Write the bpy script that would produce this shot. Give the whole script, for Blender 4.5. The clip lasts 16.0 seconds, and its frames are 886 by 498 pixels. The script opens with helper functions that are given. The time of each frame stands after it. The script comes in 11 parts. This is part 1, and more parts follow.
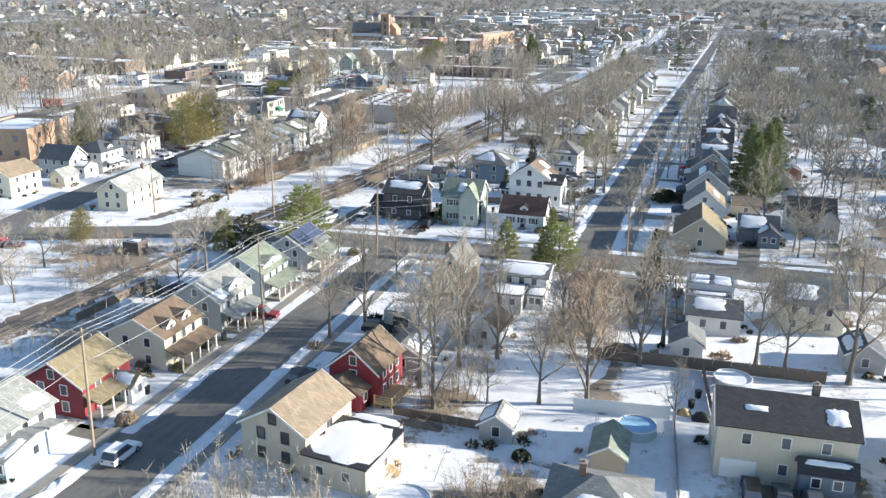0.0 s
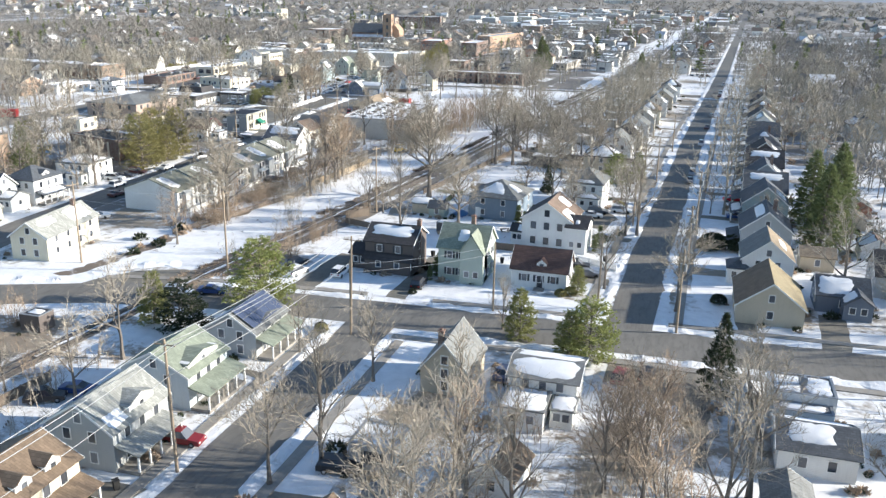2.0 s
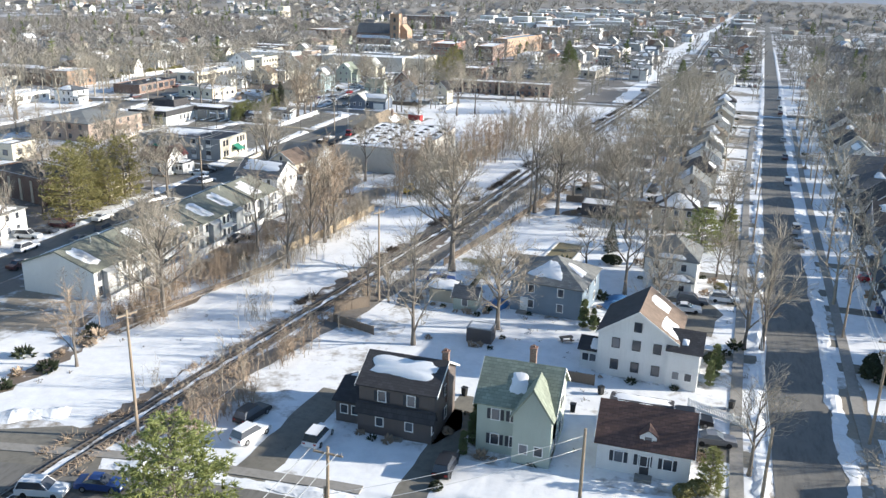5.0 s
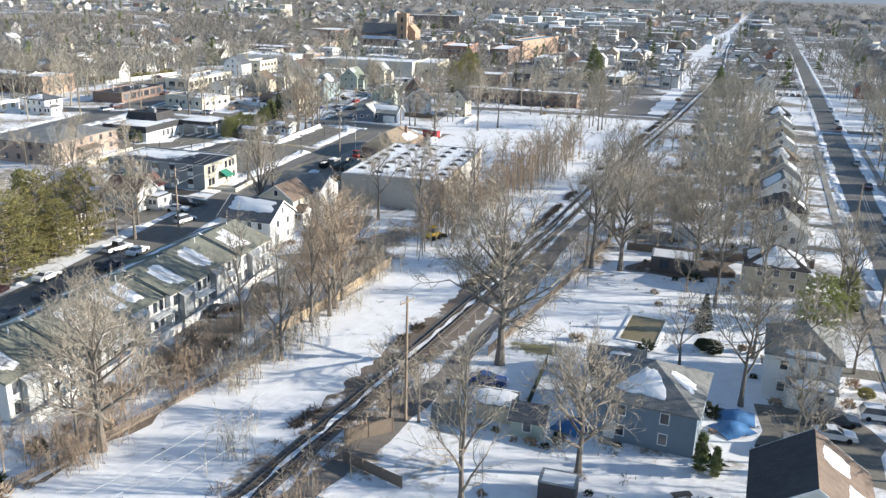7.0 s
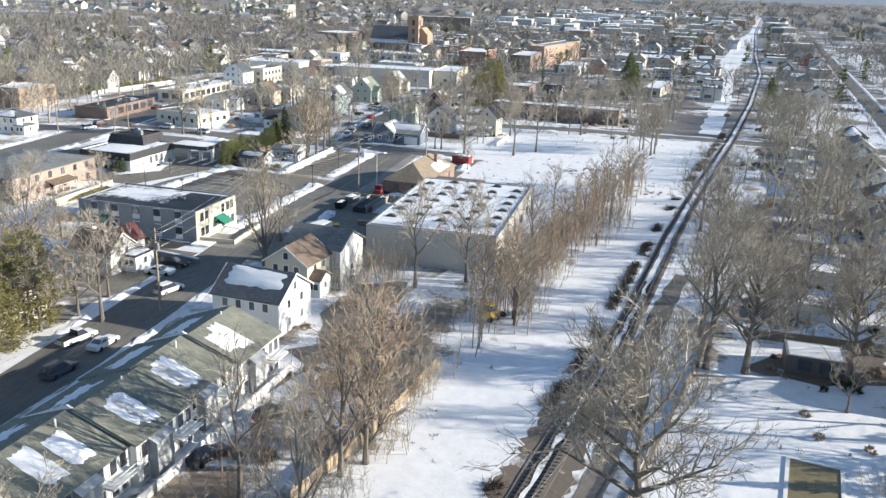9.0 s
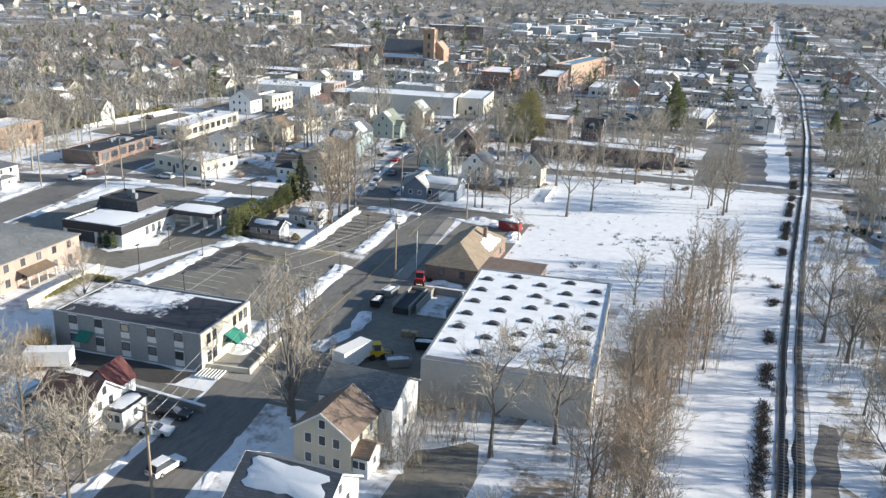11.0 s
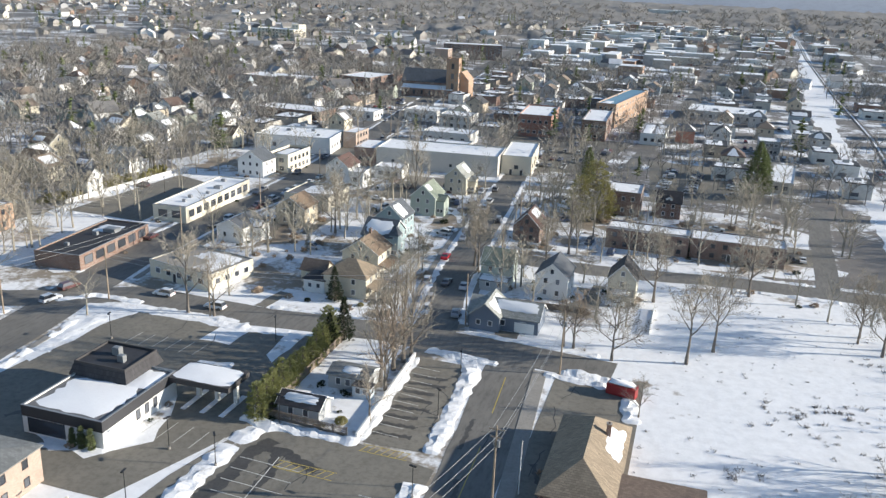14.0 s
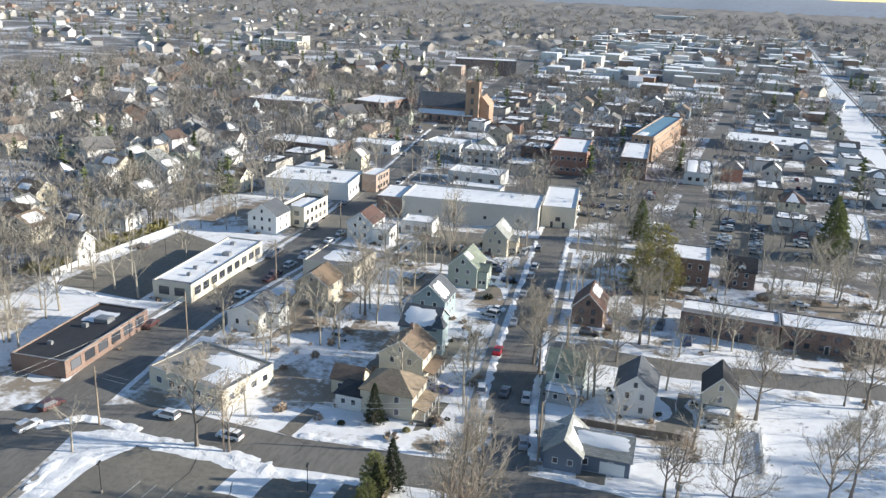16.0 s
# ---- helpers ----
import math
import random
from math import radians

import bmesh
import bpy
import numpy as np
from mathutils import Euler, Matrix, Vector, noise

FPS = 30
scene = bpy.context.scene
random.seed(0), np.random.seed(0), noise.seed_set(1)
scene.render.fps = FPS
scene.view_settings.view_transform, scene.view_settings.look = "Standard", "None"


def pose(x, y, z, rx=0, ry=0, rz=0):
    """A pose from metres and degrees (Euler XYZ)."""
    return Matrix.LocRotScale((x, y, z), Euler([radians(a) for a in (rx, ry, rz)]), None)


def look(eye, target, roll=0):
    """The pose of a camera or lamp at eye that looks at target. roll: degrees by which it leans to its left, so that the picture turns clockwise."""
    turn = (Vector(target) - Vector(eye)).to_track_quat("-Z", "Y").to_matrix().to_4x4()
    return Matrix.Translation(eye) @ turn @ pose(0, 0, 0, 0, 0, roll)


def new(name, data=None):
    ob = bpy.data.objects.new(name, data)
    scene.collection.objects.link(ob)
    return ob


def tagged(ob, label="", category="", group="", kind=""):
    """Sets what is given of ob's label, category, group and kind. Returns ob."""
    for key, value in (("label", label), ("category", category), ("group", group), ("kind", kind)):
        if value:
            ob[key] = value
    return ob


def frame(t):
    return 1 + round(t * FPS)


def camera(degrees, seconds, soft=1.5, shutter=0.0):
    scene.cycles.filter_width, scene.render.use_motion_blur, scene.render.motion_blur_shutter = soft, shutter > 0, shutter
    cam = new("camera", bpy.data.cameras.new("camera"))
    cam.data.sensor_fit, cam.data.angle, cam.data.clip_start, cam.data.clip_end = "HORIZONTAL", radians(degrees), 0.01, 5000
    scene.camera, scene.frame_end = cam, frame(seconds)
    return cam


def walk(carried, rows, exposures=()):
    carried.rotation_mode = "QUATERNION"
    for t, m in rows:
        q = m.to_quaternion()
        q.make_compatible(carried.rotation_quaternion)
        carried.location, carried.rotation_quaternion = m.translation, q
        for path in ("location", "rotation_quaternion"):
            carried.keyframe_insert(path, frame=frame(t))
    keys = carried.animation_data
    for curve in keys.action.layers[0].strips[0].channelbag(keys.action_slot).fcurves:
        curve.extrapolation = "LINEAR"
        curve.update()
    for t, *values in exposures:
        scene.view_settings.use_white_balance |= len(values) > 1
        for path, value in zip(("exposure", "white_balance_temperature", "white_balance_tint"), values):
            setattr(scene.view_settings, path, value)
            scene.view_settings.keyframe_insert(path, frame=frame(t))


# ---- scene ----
cam = camera(56.0, 16.0, soft=1.4)
ROWS = [
    (0.0, 0.00, 0.00, 49.07, 72.509, -0.766, 16.256),
    (0.5, -2.02, 9.32, 48.93, 72.511, -0.800, 16.358),
    (1.0, -4.19, 18.65, 48.84, 72.498, -0.813, 16.461),
    (1.5, -6.58, 27.97, 48.75, 72.469, -0.878, 16.564),
    (2.0, -9.24, 37.40, 48.62, 72.472, -0.954, 16.725),
    (2.5, -12.16, 46.74, 48.45, 72.460, -1.032, 16.871),
    (3.0, -15.35, 55.92, 48.34, 72.447, -1.094, 16.988),
    (3.5, -18.74, 64.97, 48.18, 72.433, -1.167, 17.047),
    (6.0, -37.75, 108.80, 47.74, 72.287, -1.518, 17.280),
    (6.5, -42.06, 117.65, 47.65, 72.257, -1.574, 17.309),
    (7.0, -46.63, 126.44, 47.47, 72.244, -1.624, 17.382),
    (7.5, -51.38, 135.19, 47.34, 72.215, -1.688, 17.484),
    (8.0, -56.31, 143.90, 47.16, 72.202, -1.720, 17.543),
    (8.5, -61.34, 152.33, 47.12, 72.171, -1.774, 17.528),
    (9.0, -66.53, 160.72, 48.00, 72.201, -1.869, 17.513),
    (11.5, -93.73, 201.38, 58.57, 72.052, -2.098, 17.614),
    (12.0, -99.48, 209.52, 60.81, 72.066, -2.152, 17.540),
    (12.5, -105.07, 217.57, 62.96, 72.064, -2.167, 17.452),
    (13.0, -110.43, 225.48, 65.19, 72.062, -2.241, 17.379),
    (13.5, -115.88, 233.56, 67.34, 72.065, -2.295, 17.481),
    (14.0, -121.48, 241.65, 69.58, 72.080, -2.311, 17.510),
    (14.5, -127.30, 249.88, 71.69, 72.110, -2.357, 17.481),
    (15.0, -133.04, 257.67, 74.10, 72.109, -2.387, 17.422),
    (15.5, -138.80, 265.83, 76.13, 72.139, -2.398, 17.422),
    (16.0, -144.68, 273.78, 78.37, 72.168, -2.446, 17.378),
]
walk(cam, [(t, pose(x, y, z, rx, ry, rz)) for t, x, y, z, rx, ry, rz in ROWS], [(0.0, 1.07, 6380, 10), (3.0, 1.08, 6380, 10), (7.0, 0.88, 6380, 10), (11.0, 0.83, 6420, 10), (14.0, 0.69, 6450, 10), (15.2, 0.71, 6440, 10), (16.0, 0.80, 6430, 10)])

# ---- light: low winter sun from the east, clear pale sky ----
SUN_EL, SUN_AZ = radians(17.5), radians(15)      # SUN_AZ from +x towards +y
world = bpy.data.worlds.new("world")
scene.world = world
world.use_nodes = True
_nt = world.node_tree
_sky = _nt.nodes.new("ShaderNodeTexSky")
_sky.sky_type = "NISHITA"
_sky.sun_disc = False
_sky.sun_elevation = SUN_EL
_sky.sun_rotation = radians(90) - SUN_AZ
_sky.air_density, _sky.dust_density, _sky.ozone_density = 1.0, 0.05, 2.2
_bg = _nt.nodes["Background"]
_bg.inputs["Strength"].default_value = 0.108
_hs = _nt.nodes.new("ShaderNodeHueSaturation")
_hs.inputs["Saturation"].default_value = 1.0
_nt.links.new(_sky.outputs[0], _hs.inputs["Color"])
_nt.links.new(_hs.outputs[0], _bg.inputs["Color"])
_sun = bpy.data.lights.new("sun", "SUN")
_sun.energy, _sun.angle, _sun.color = 5.0, radians(0.6), (1.0, 0.93, 0.81)
_sd = Vector((math.cos(SUN_EL) * math.cos(SUN_AZ), math.cos(SUN_EL) * math.sin(SUN_AZ), math.sin(SUN_EL)))
new("sun", _sun).matrix_world = look(_sd * 400 + Vector((-60, 200, 0)), (-60, 200, 0))

# ---- materials ----
def _mix(nt, a, b, fac):
    n = nt.nodes.new("ShaderNodeMix")
    n.data_type = "RGBA"
    for sock, v in ((n.inputs[0], fac), (n.inputs[6], a), (n.inputs[7], b)):
        if isinstance(v, bpy.types.NodeSocket):
            nt.links.new(v, sock)
        else:
            sock.default_value = v if sock is n.inputs[0] else (*v, 1.0)
    return n.outputs[2]


def _noise(nt, scale, detail=4.0, rough=0.6, vec=None, stretch=None):
    n = nt.nodes.new("ShaderNodeTexNoise")
    n.inputs["Scale"].default_value, n.inputs["Detail"].default_value, n.inputs["Roughness"].default_value = scale, detail, rough
    if vec is None:
        vec = nt.nodes.new("ShaderNodeNewGeometry").outputs["Position"]
    if stretch:
        mp = nt.nodes.new("ShaderNodeMapping")
        mp.inputs["Scale"].default_value = stretch
        nt.links.new(vec, mp.inputs[0])
        vec = mp.outputs[0]
    nt.links.new(vec, n.inputs["Vector"])
    return n.outputs["Fac"]


def _ramp(nt, fac, stops, mode="LINEAR"):
    n = nt.nodes.new("ShaderNodeValToRGB")
    n.color_ramp.interpolation = mode
    while len(n.color_ramp.elements) < len(stops):
        n.color_ramp.elements.new(0.5)
    for e, (p, c) in zip(n.color_ramp.elements, stops):
        e.position, e.color = p, (*(c if isinstance(c, tuple) else (c, c, c)), 1.0)
    nt.links.new(fac, n.inputs[0])
    return n.outputs[0]


def _start(name, rough, metal=0.0):
    m = bpy.data.materials.new(name)
    m.use_nodes = True
    nt = m.node_tree
    b = nt.nodes["Principled BSDF"]
    b.inputs["Roughness"].default_value, b.inputs["Metallic"].default_value = rough, metal
    return m, nt, b


def _bump(nt, b, fac, strength, dist):
    n = nt.nodes.new("ShaderNodeBump")
    n.inputs["Strength"].default_value, n.inputs["Distance"].default_value = strength, dist
    nt.links.new(fac, n.inputs["Height"])
    nt.links.new(n.outputs[0], b.inputs["Normal"])


def dim(c, k):
    return tuple(min(1.0, v * k) for v in c)


def plain(name, col, rough=0.6, big=0.25, fine=3.0, var=0.22, bump=0.0, metal=0.0, stretch=None):
    """A surface with slow stains and a fine grain in world scale."""
    m, nt, b = _start(name, rough, metal)
    c = _mix(nt, dim(col, 1 - var), dim(col, 1 + var * 0.7), _noise(nt, big, 3.0))
    f = _noise(nt, fine, 5.0, 0.7, stretch=stretch)
    c = _mix(nt, c, dim(col, 1 - var * 1.6), _ramp(nt, f, [(0.45, 0.0), (0.75, 0.7)]))
    nt.links.new(c, b.inputs["Base Color"])
    if bump:
        _bump(nt, b, f, bump, 0.05)
    return m


def siding(name, col):
    """Painted horizontal clapboard: fine level shadow lines put into the colour, faint streaks of grime."""
    m, nt, b = _start(name, 0.65)
    w = nt.nodes.new("ShaderNodeTexWave")
    w.wave_type, w.bands_direction, w.wave_profile = "BANDS", "Z", "SAW"
    w.inputs["Scale"].default_value, w.inputs["Distortion"].default_value = 1.6, 0.0
    nt.links.new(nt.nodes.new("ShaderNodeNewGeometry").outputs["Position"], w.inputs["Vector"])
    c = _mix(nt, dim(col, 0.86), dim(col, 1.08), _noise(nt, 0.35, 4.0))
    # shade under each lap, as a darker band of the board colour
    c = _mix(nt, c, dim(col, 0.7), _ramp(nt, w.outputs["Fac"], [(0.0, 0.55), (0.25, 0.0)]))
    c = _mix(nt, c, dim(col, 0.72), _ramp(nt, _noise(nt, 1.2, 5.0, 0.7, stretch=(3, 3, 0.35)), [(0.5, 0.0), (0.8, 0.5)]))
    nt.links.new(c, b.inputs["Base Color"])
    _bump(nt, b, w.outputs["Fac"], 0.4, 0.02)
    return m


def shingle(name, col):
    """Asphalt shingles: courses, mottled tabs, faded patches."""
    m, nt, b = _start(name, 0.85)
    br = nt.nodes.new("ShaderNodeTexBrick")
    br.inputs["Scale"].default_value = 1.0
    br.inputs["Brick Width"].default_value, br.inputs["Row Height"].default_value, br.inputs["Mortar Size"].default_value = 0.6, 0.3, 0.02
    br.inputs["Color1"].default_value, br.inputs["Color2"].default_value = (*dim(col, 0.78), 1), (*dim(col, 1.18), 1)
    br.inputs["Mortar"].default_value = (*dim(col, 0.55), 1)
    nt.links.new(nt.nodes.new("ShaderNodeNewGeometry").outputs["Position"], br.inputs["Vector"])
    c = _mix(nt, br.outputs["Color"], dim(col, 0.62), _ramp(nt, _noise(nt, 0.5, 5.0, 0.65), [(0.45, 0.0), (0.75, 0.75)]))
    c = _mix(nt, c, dim(col, 1.35), _ramp(nt, _noise(nt, 0.18, 3.0), [(0.5, 0.0), (0.8, 0.5)]))
    nt.links.new(c, b.inputs["Base Color"])
    _bump(nt, b, br.outputs["Fac"], 0.3, 0.02)
    return m


def bricks(name, col, mortar=(0.35, 0.32, 0.28)):
    m, nt, b = _start(name, 0.85)
    br = nt.nodes.new("ShaderNodeTexBrick")
    br.inputs["Scale"].default_value = 1.0
    br.inputs["Brick Width"].default_value, br.inputs["Row Height"].default_value, br.inputs["Mortar Size"].default_value = 0.25, 0.085, 0.012
    br.inputs["Color1"].default_value, br.inputs["Color2"].default_value = (*dim(col, 0.8), 1), (*dim(col, 1.2), 1)
    br.inputs["Mortar"].default_value = (*mortar, 1)
    g = nt.nodes.new("ShaderNodeNewGeometry")
    sx = nt.nodes.new("ShaderNodeSeparateXYZ")
    nt.links.new(g.outputs["Position"], sx.inputs[0])
    ad = nt.nodes.new("ShaderNodeMath")
    nt.links.new(sx.outputs[0], ad.inputs[0]), nt.links.new(sx.outputs[1], ad.inputs[1])
    cb = nt.nodes.new("ShaderNodeCombineXYZ")
    nt.links.new(ad.outputs[0], cb.inputs[0]), nt.links.new(sx.outputs[2], cb.inputs[1])
    nt.links.new(cb.outputs[0], br.inputs["Vector"])
    c = _mix(nt, br.outputs["Color"], dim(col, 0.6), _ramp(nt, _noise(nt, 0.4, 5.0, 0.65), [(0.45, 0.0), (0.8, 0.6)]))
    nt.links.new(c, b.inputs["Base Color"])
    return m


def snowy(name, under, amount, scale=0.06, fine=0.9, soft=0.06, snow=(0.82, 0.82, 0.822), radial=0.0):
    """Snow lying broken over another surface; amount is the share that is white."""
    m, nt, b = _start(name, 0.75)
    f = nt.nodes.new("ShaderNodeMath")
    f.operation = "MULTIPLY_ADD"
    nt.links.new(_noise(nt, fine, 6.0, 0.65), f.inputs[0])
    f.inputs[1].default_value = 0.45
    nt.links.new(_noise(nt, scale, 5.0, 0.6), f.inputs[2])
    t = 0.725 + (0.5 - amount) * 0.36
    if radial:                                   # the patch thins out towards its rim
        gr = nt.nodes.new("ShaderNodeTexGradient")
        gr.gradient_type = "SPHERICAL"
        mp = nt.nodes.new("ShaderNodeMapping")
        mp.inputs["Location"].default_value, mp.inputs["Scale"].default_value = (-1.0, -1.0, 0.0), (2.0, 2.0, 0.0)
        nt.links.new(nt.nodes.new("ShaderNodeTexCoord").outputs["Generated"], mp.inputs[0])
        nt.links.new(mp.outputs[0], gr.inputs[0])
        f2 = nt.nodes.new("ShaderNodeMath")
        f2.operation = "MULTIPLY_ADD"
        nt.links.new(gr.outputs["Fac"], f2.inputs[0])
        f2.inputs[1].default_value = -radial
        nt.links.new(f.outputs[0], f2.inputs[2])
        f = f2
        t -= radial * 0.45
    mask = _ramp(nt, f.outputs[0], [(t - soft, 0.0), (t + soft, 1.0)])
    c0 = _mix(nt, dim(under, 0.6), dim(under, 1.35), _noise(nt, 1.7, 6.0, 0.7))
    c1 = _mix(nt, dim(snow, 0.86), snow, _ramp(nt, _noise(nt, 0.5, 6.0, 0.65), [(0.3, 0.0), (0.6, 1.0)]))
    nt.links.new(_mix(nt, c0, c1, mask), b.inputs["Base Color"])
    _bump(nt, b, f.outputs[0], 0.5, 0.25)
    return m


M = {}
M["snow"] = snowy("snow", (0.30, 0.26, 0.21), 1.06, 0.07, 0.6)
M["ground"] = snowy("snowy_ground", (0.27, 0.23, 0.18), 0.66, 0.045, 0.6)
M["town_snow"] = snowy("town_snow", (0.17, 0.155, 0.14), 0.36, 0.06, 0.5)
M["far_ground"] = snowy("far_snowy_ground", (0.155, 0.143, 0.132), 0.30, 0.02, 0.25, 0.08)
M["litter"] = snowy("leaf_litter", (0.27, 0.22, 0.165), 0.55, 0.12, 1.2, 0.06, radial=0.42)
M["thicket_floor"] = snowy("thicket_floor", (0.17, 0.135, 0.105), 0.14, 0.18, 0.9, 0.06)
M["worn"] = snowy("worn_ground", (0.19, 0.17, 0.15), 0.28, 0.05, 0.5)
M["bank"] = snowy("ploughed_snow", (0.34, 0.32, 0.29), 1.10, 0.2, 1.6, 0.12)
M["dirty"] = snowy("dirty_snow", (0.2, 0.19, 0.17), 0.75, 0.3, 2.0, 0.1)
M["deck_snow"] = snowy("deck_snow", (0.15, 0.15, 0.15), 1.02, 0.12, 0.5, 0.05)
M["tar_snow"] = snowy("half_snowed_tar", (0.03, 0.032, 0.042), 0.14, 0.075, 0.7, 0.05)
M["roofsnow"] = plain("roof_snow", (0.82, 0.82, 0.825), 0.7, 0.4, 2.5, 0.05, 0.4)
M["asphalt"] = plain("asphalt", (0.185, 0.174, 0.155), 0.78, 0.09, 1.2, 0.4, 0.1, stretch=(1, 0.25, 1))
# dark asphalt for meltwater, and for the shade painted below the apartments
M["wet_shaded"] = plain("wet_and_shaded_asphalt", (0.082, 0.076, 0.068), 0.55, 0.3, 2.0, 0.4)
M["tarseal"] = plain("crack_seal", (0.05, 0.05, 0.05), 0.6, 0.3, 2.0, 0.3)
M["lot"] = plain("parking_asphalt", (0.205, 0.188, 0.155), 0.8, 0.11, 0.9, 0.36, 0.1)
M["walk"] = plain("concrete", (0.30, 0.28, 0.25), 0.85, 0.3, 2.0, 0.25, 0.1)
M["paintline"] = plain("road_paint", (0.62, 0.61, 0.56), 0.7, 0.5, 4.0, 0.3)
M["yellowline"] = plain("yellow_paint", (0.55, 0.42, 0.10), 0.7, 0.5, 4.0, 0.25)
M["ballast"] = plain("ballast", (0.20, 0.175, 0.15), 0.95, 0.4, 6.0, 0.4, 0.8)
M["tie"] = plain("sleeper_wood", (0.10, 0.08, 0.065), 0.9, 1.0, 5.0, 0.3)
M["steel"] = plain("rail_steel", (0.35, 0.31, 0.28), 0.35, 0.5, 5.0, 0.2, metal=0.9)
M["bark"] = plain("bark", (0.19, 0.165, 0.14), 0.95, 0.6, 5.0, 0.35, 0.6, stretch=(4, 4, 0.6))
# twigs and town twigs are lightened in colour to stand for aerial haze
M["twig"] = plain("twigs", (0.37, 0.325, 0.265), 0.95, 0.08, 1.0, 0.25)
M["twig_red"] = plain("reddish_twigs", (0.37, 0.285, 0.21), 0.95, 0.1, 1.0, 0.25)
M["twig_mid"] = plain("town_twigs", (0.36, 0.325, 0.265), 0.95, 0.06, 1.0, 0.28)
M["canopy"] = plain("far_canopy", (0.24, 0.225, 0.205), 0.95, 0.012, 0.16, 0.4, 1.0)
M["twig_far"] = plain("far_twigs", (0.26, 0.24, 0.215), 0.95, 0.02, 0.3, 0.3)
M["dirt"] = plain("track_dirt", (0.20, 0.178, 0.155), 0.95, 0.12, 1.5, 0.3, 0.3)
M["roof_frost"] = snowy("crusted_roof_snow", (0.03, 0.032, 0.042), 1.0, 0.14, 1.3, 0.06, radial=-0.42)
M["golden_stems"] = plain("golden_stems", (0.44, 0.33, 0.17), 0.9, 0.2, 2.0, 0.3)
M["lawn"] = snowy("winter_grass", (0.165, 0.15, 0.07), 0.36, 0.12, 1.4, 0.06, radial=0.5)
# blue-grey base colour carries the haze over the far hills
M["ridge"] = plain("hazed_hills", (0.34, 0.37, 0.42), 0.95, 0.004, 0.05, 0.15)


def needles(name, col, var, glow=0.35):
    """Needle sprays: a dull leaf surface that also lets some light through."""
    m = plain(name, col, 0.8, 0.4, 2.5, var)
    nt = m.node_tree
    b = [n for n in nt.nodes if n.type == "BSDF_PRINCIPLED"][0]
    o = [n for n in nt.nodes if n.type == "OUTPUT_MATERIAL"][0]
    tl, mx = nt.nodes.new("ShaderNodeBsdfTranslucent"), nt.nodes.new("ShaderNodeMixShader")
    nt.links.new(b.inputs["Base Color"].links[0].from_socket, tl.inputs["Color"])
    mx.inputs[0].default_value = glow
    nt.links.new(b.outputs[0], mx.inputs[1])
    nt.links.new(tl.outputs[0], mx.inputs[2])
    nt.links.new(mx.outputs[0], o.inputs[0])
    return m


M["needle"] = needles("needles", (0.19, 0.225, 0.10), 0.35, 0.4)
M["needle_gold"] = needles("yellowed_needles", (0.34, 0.37, 0.14), 0.3, 0.4)
M["needle_olive"] = needles("olive_needles", (0.30, 0.31, 0.125), 0.35, 0.4)
M["needle_dark"] = needles("dark_needles", (0.05, 0.066, 0.034), 0.4)
M["hedge"] = needles("hedge_leaves", (0.34, 0.31, 0.13), 0.35, 0.4)
M["polewood"] = plain("pole_wood", (0.34, 0.27, 0.20), 0.9, 0.5, 4.0, 0.25, 0.3, stretch=(5, 5, 0.4))
M["fence"] = plain("weathered_fence", (0.20, 0.16, 0.125), 0.9, 0.4, 4.0, 0.3, 0.3, stretch=(4, 4, 0.5))
M["fence_tan"] = plain("tan_fence", (0.46, 0.36, 0.24), 0.9, 0.4, 4.0, 0.22, stretch=(4, 4, 0.5))
M["newwood"] = plain("new_lumber", (0.52, 0.38, 0.21), 0.8, 0.4, 4.0, 0.2)
M["trim"] = plain("white_trim", (0.80, 0.79, 0.76), 0.5, 0.5, 4.0, 0.08)
M["darktrim"] = plain("dark_trim", (0.05, 0.05, 0.055), 0.5, 0.5, 4.0, 0.2)
M["shutter"] = plain("dark_shutter", (0.035, 0.04, 0.05), 0.6, 0.5, 4.0, 0.2)
M["wire"] = plain("wire", (0.55, 0.55, 0.55), 0.4, 0.5, 4.0, 0.1, metal=0.3)
M["grey_metal"] = plain("grey_metal", (0.33, 0.34, 0.35), 0.5, 0.5, 4.0, 0.15, metal=0.5)
M["black_metal"] = plain("black_metal", (0.03, 0.03, 0.032), 0.5, 0.5, 4.0, 0.2, metal=0.3)
M["tyre"] = plain("tyre_rubber", (0.02, 0.02, 0.02), 0.9, 1.0, 5.0, 0.2)
M["tarp_blue"] = plain("blue_tarp", (0.07, 0.20, 0.42), 0.5, 0.5, 3.0, 0.3)
M["pool_water"] = plain("murky_pool", (0.24, 0.20, 0.11), 0.35, 0.35, 2.0, 0.4)
M["pool_cover"] = plain("pool_cover", (0.30, 0.52, 0.72), 0.5, 0.4, 2.0, 0.2)
M["green_awning"] = plain("green_awning", (0.03, 0.22, 0.15), 0.7, 0.5, 3.0, 0.15)
M["red_paint"] = plain("red_paint", (0.34, 0.03, 0.03), 0.5, 0.5, 3.0, 0.15)
M["yellow_paint"] = plain("yellow_machine_paint", (0.75, 0.48, 0.03), 0.5, 0.5, 3.0, 0.15)
M["tar"] = plain("tar_roof", (0.035, 0.036, 0.042), 0.75, 0.15, 1.5, 0.4)
M["blue_roof"] = plain("pale_blue_membrane", (0.16, 0.30, 0.40), 0.6, 0.15, 1.5, 0.25)
M["graytar"] = plain("grey_flat_roof", (0.16, 0.16, 0.165), 0.85, 0.12, 1.5, 0.3)
M["cream"] = plain("cream_stucco", (0.68, 0.62, 0.50), 0.85, 0.25, 3.0, 0.12, 0.1)
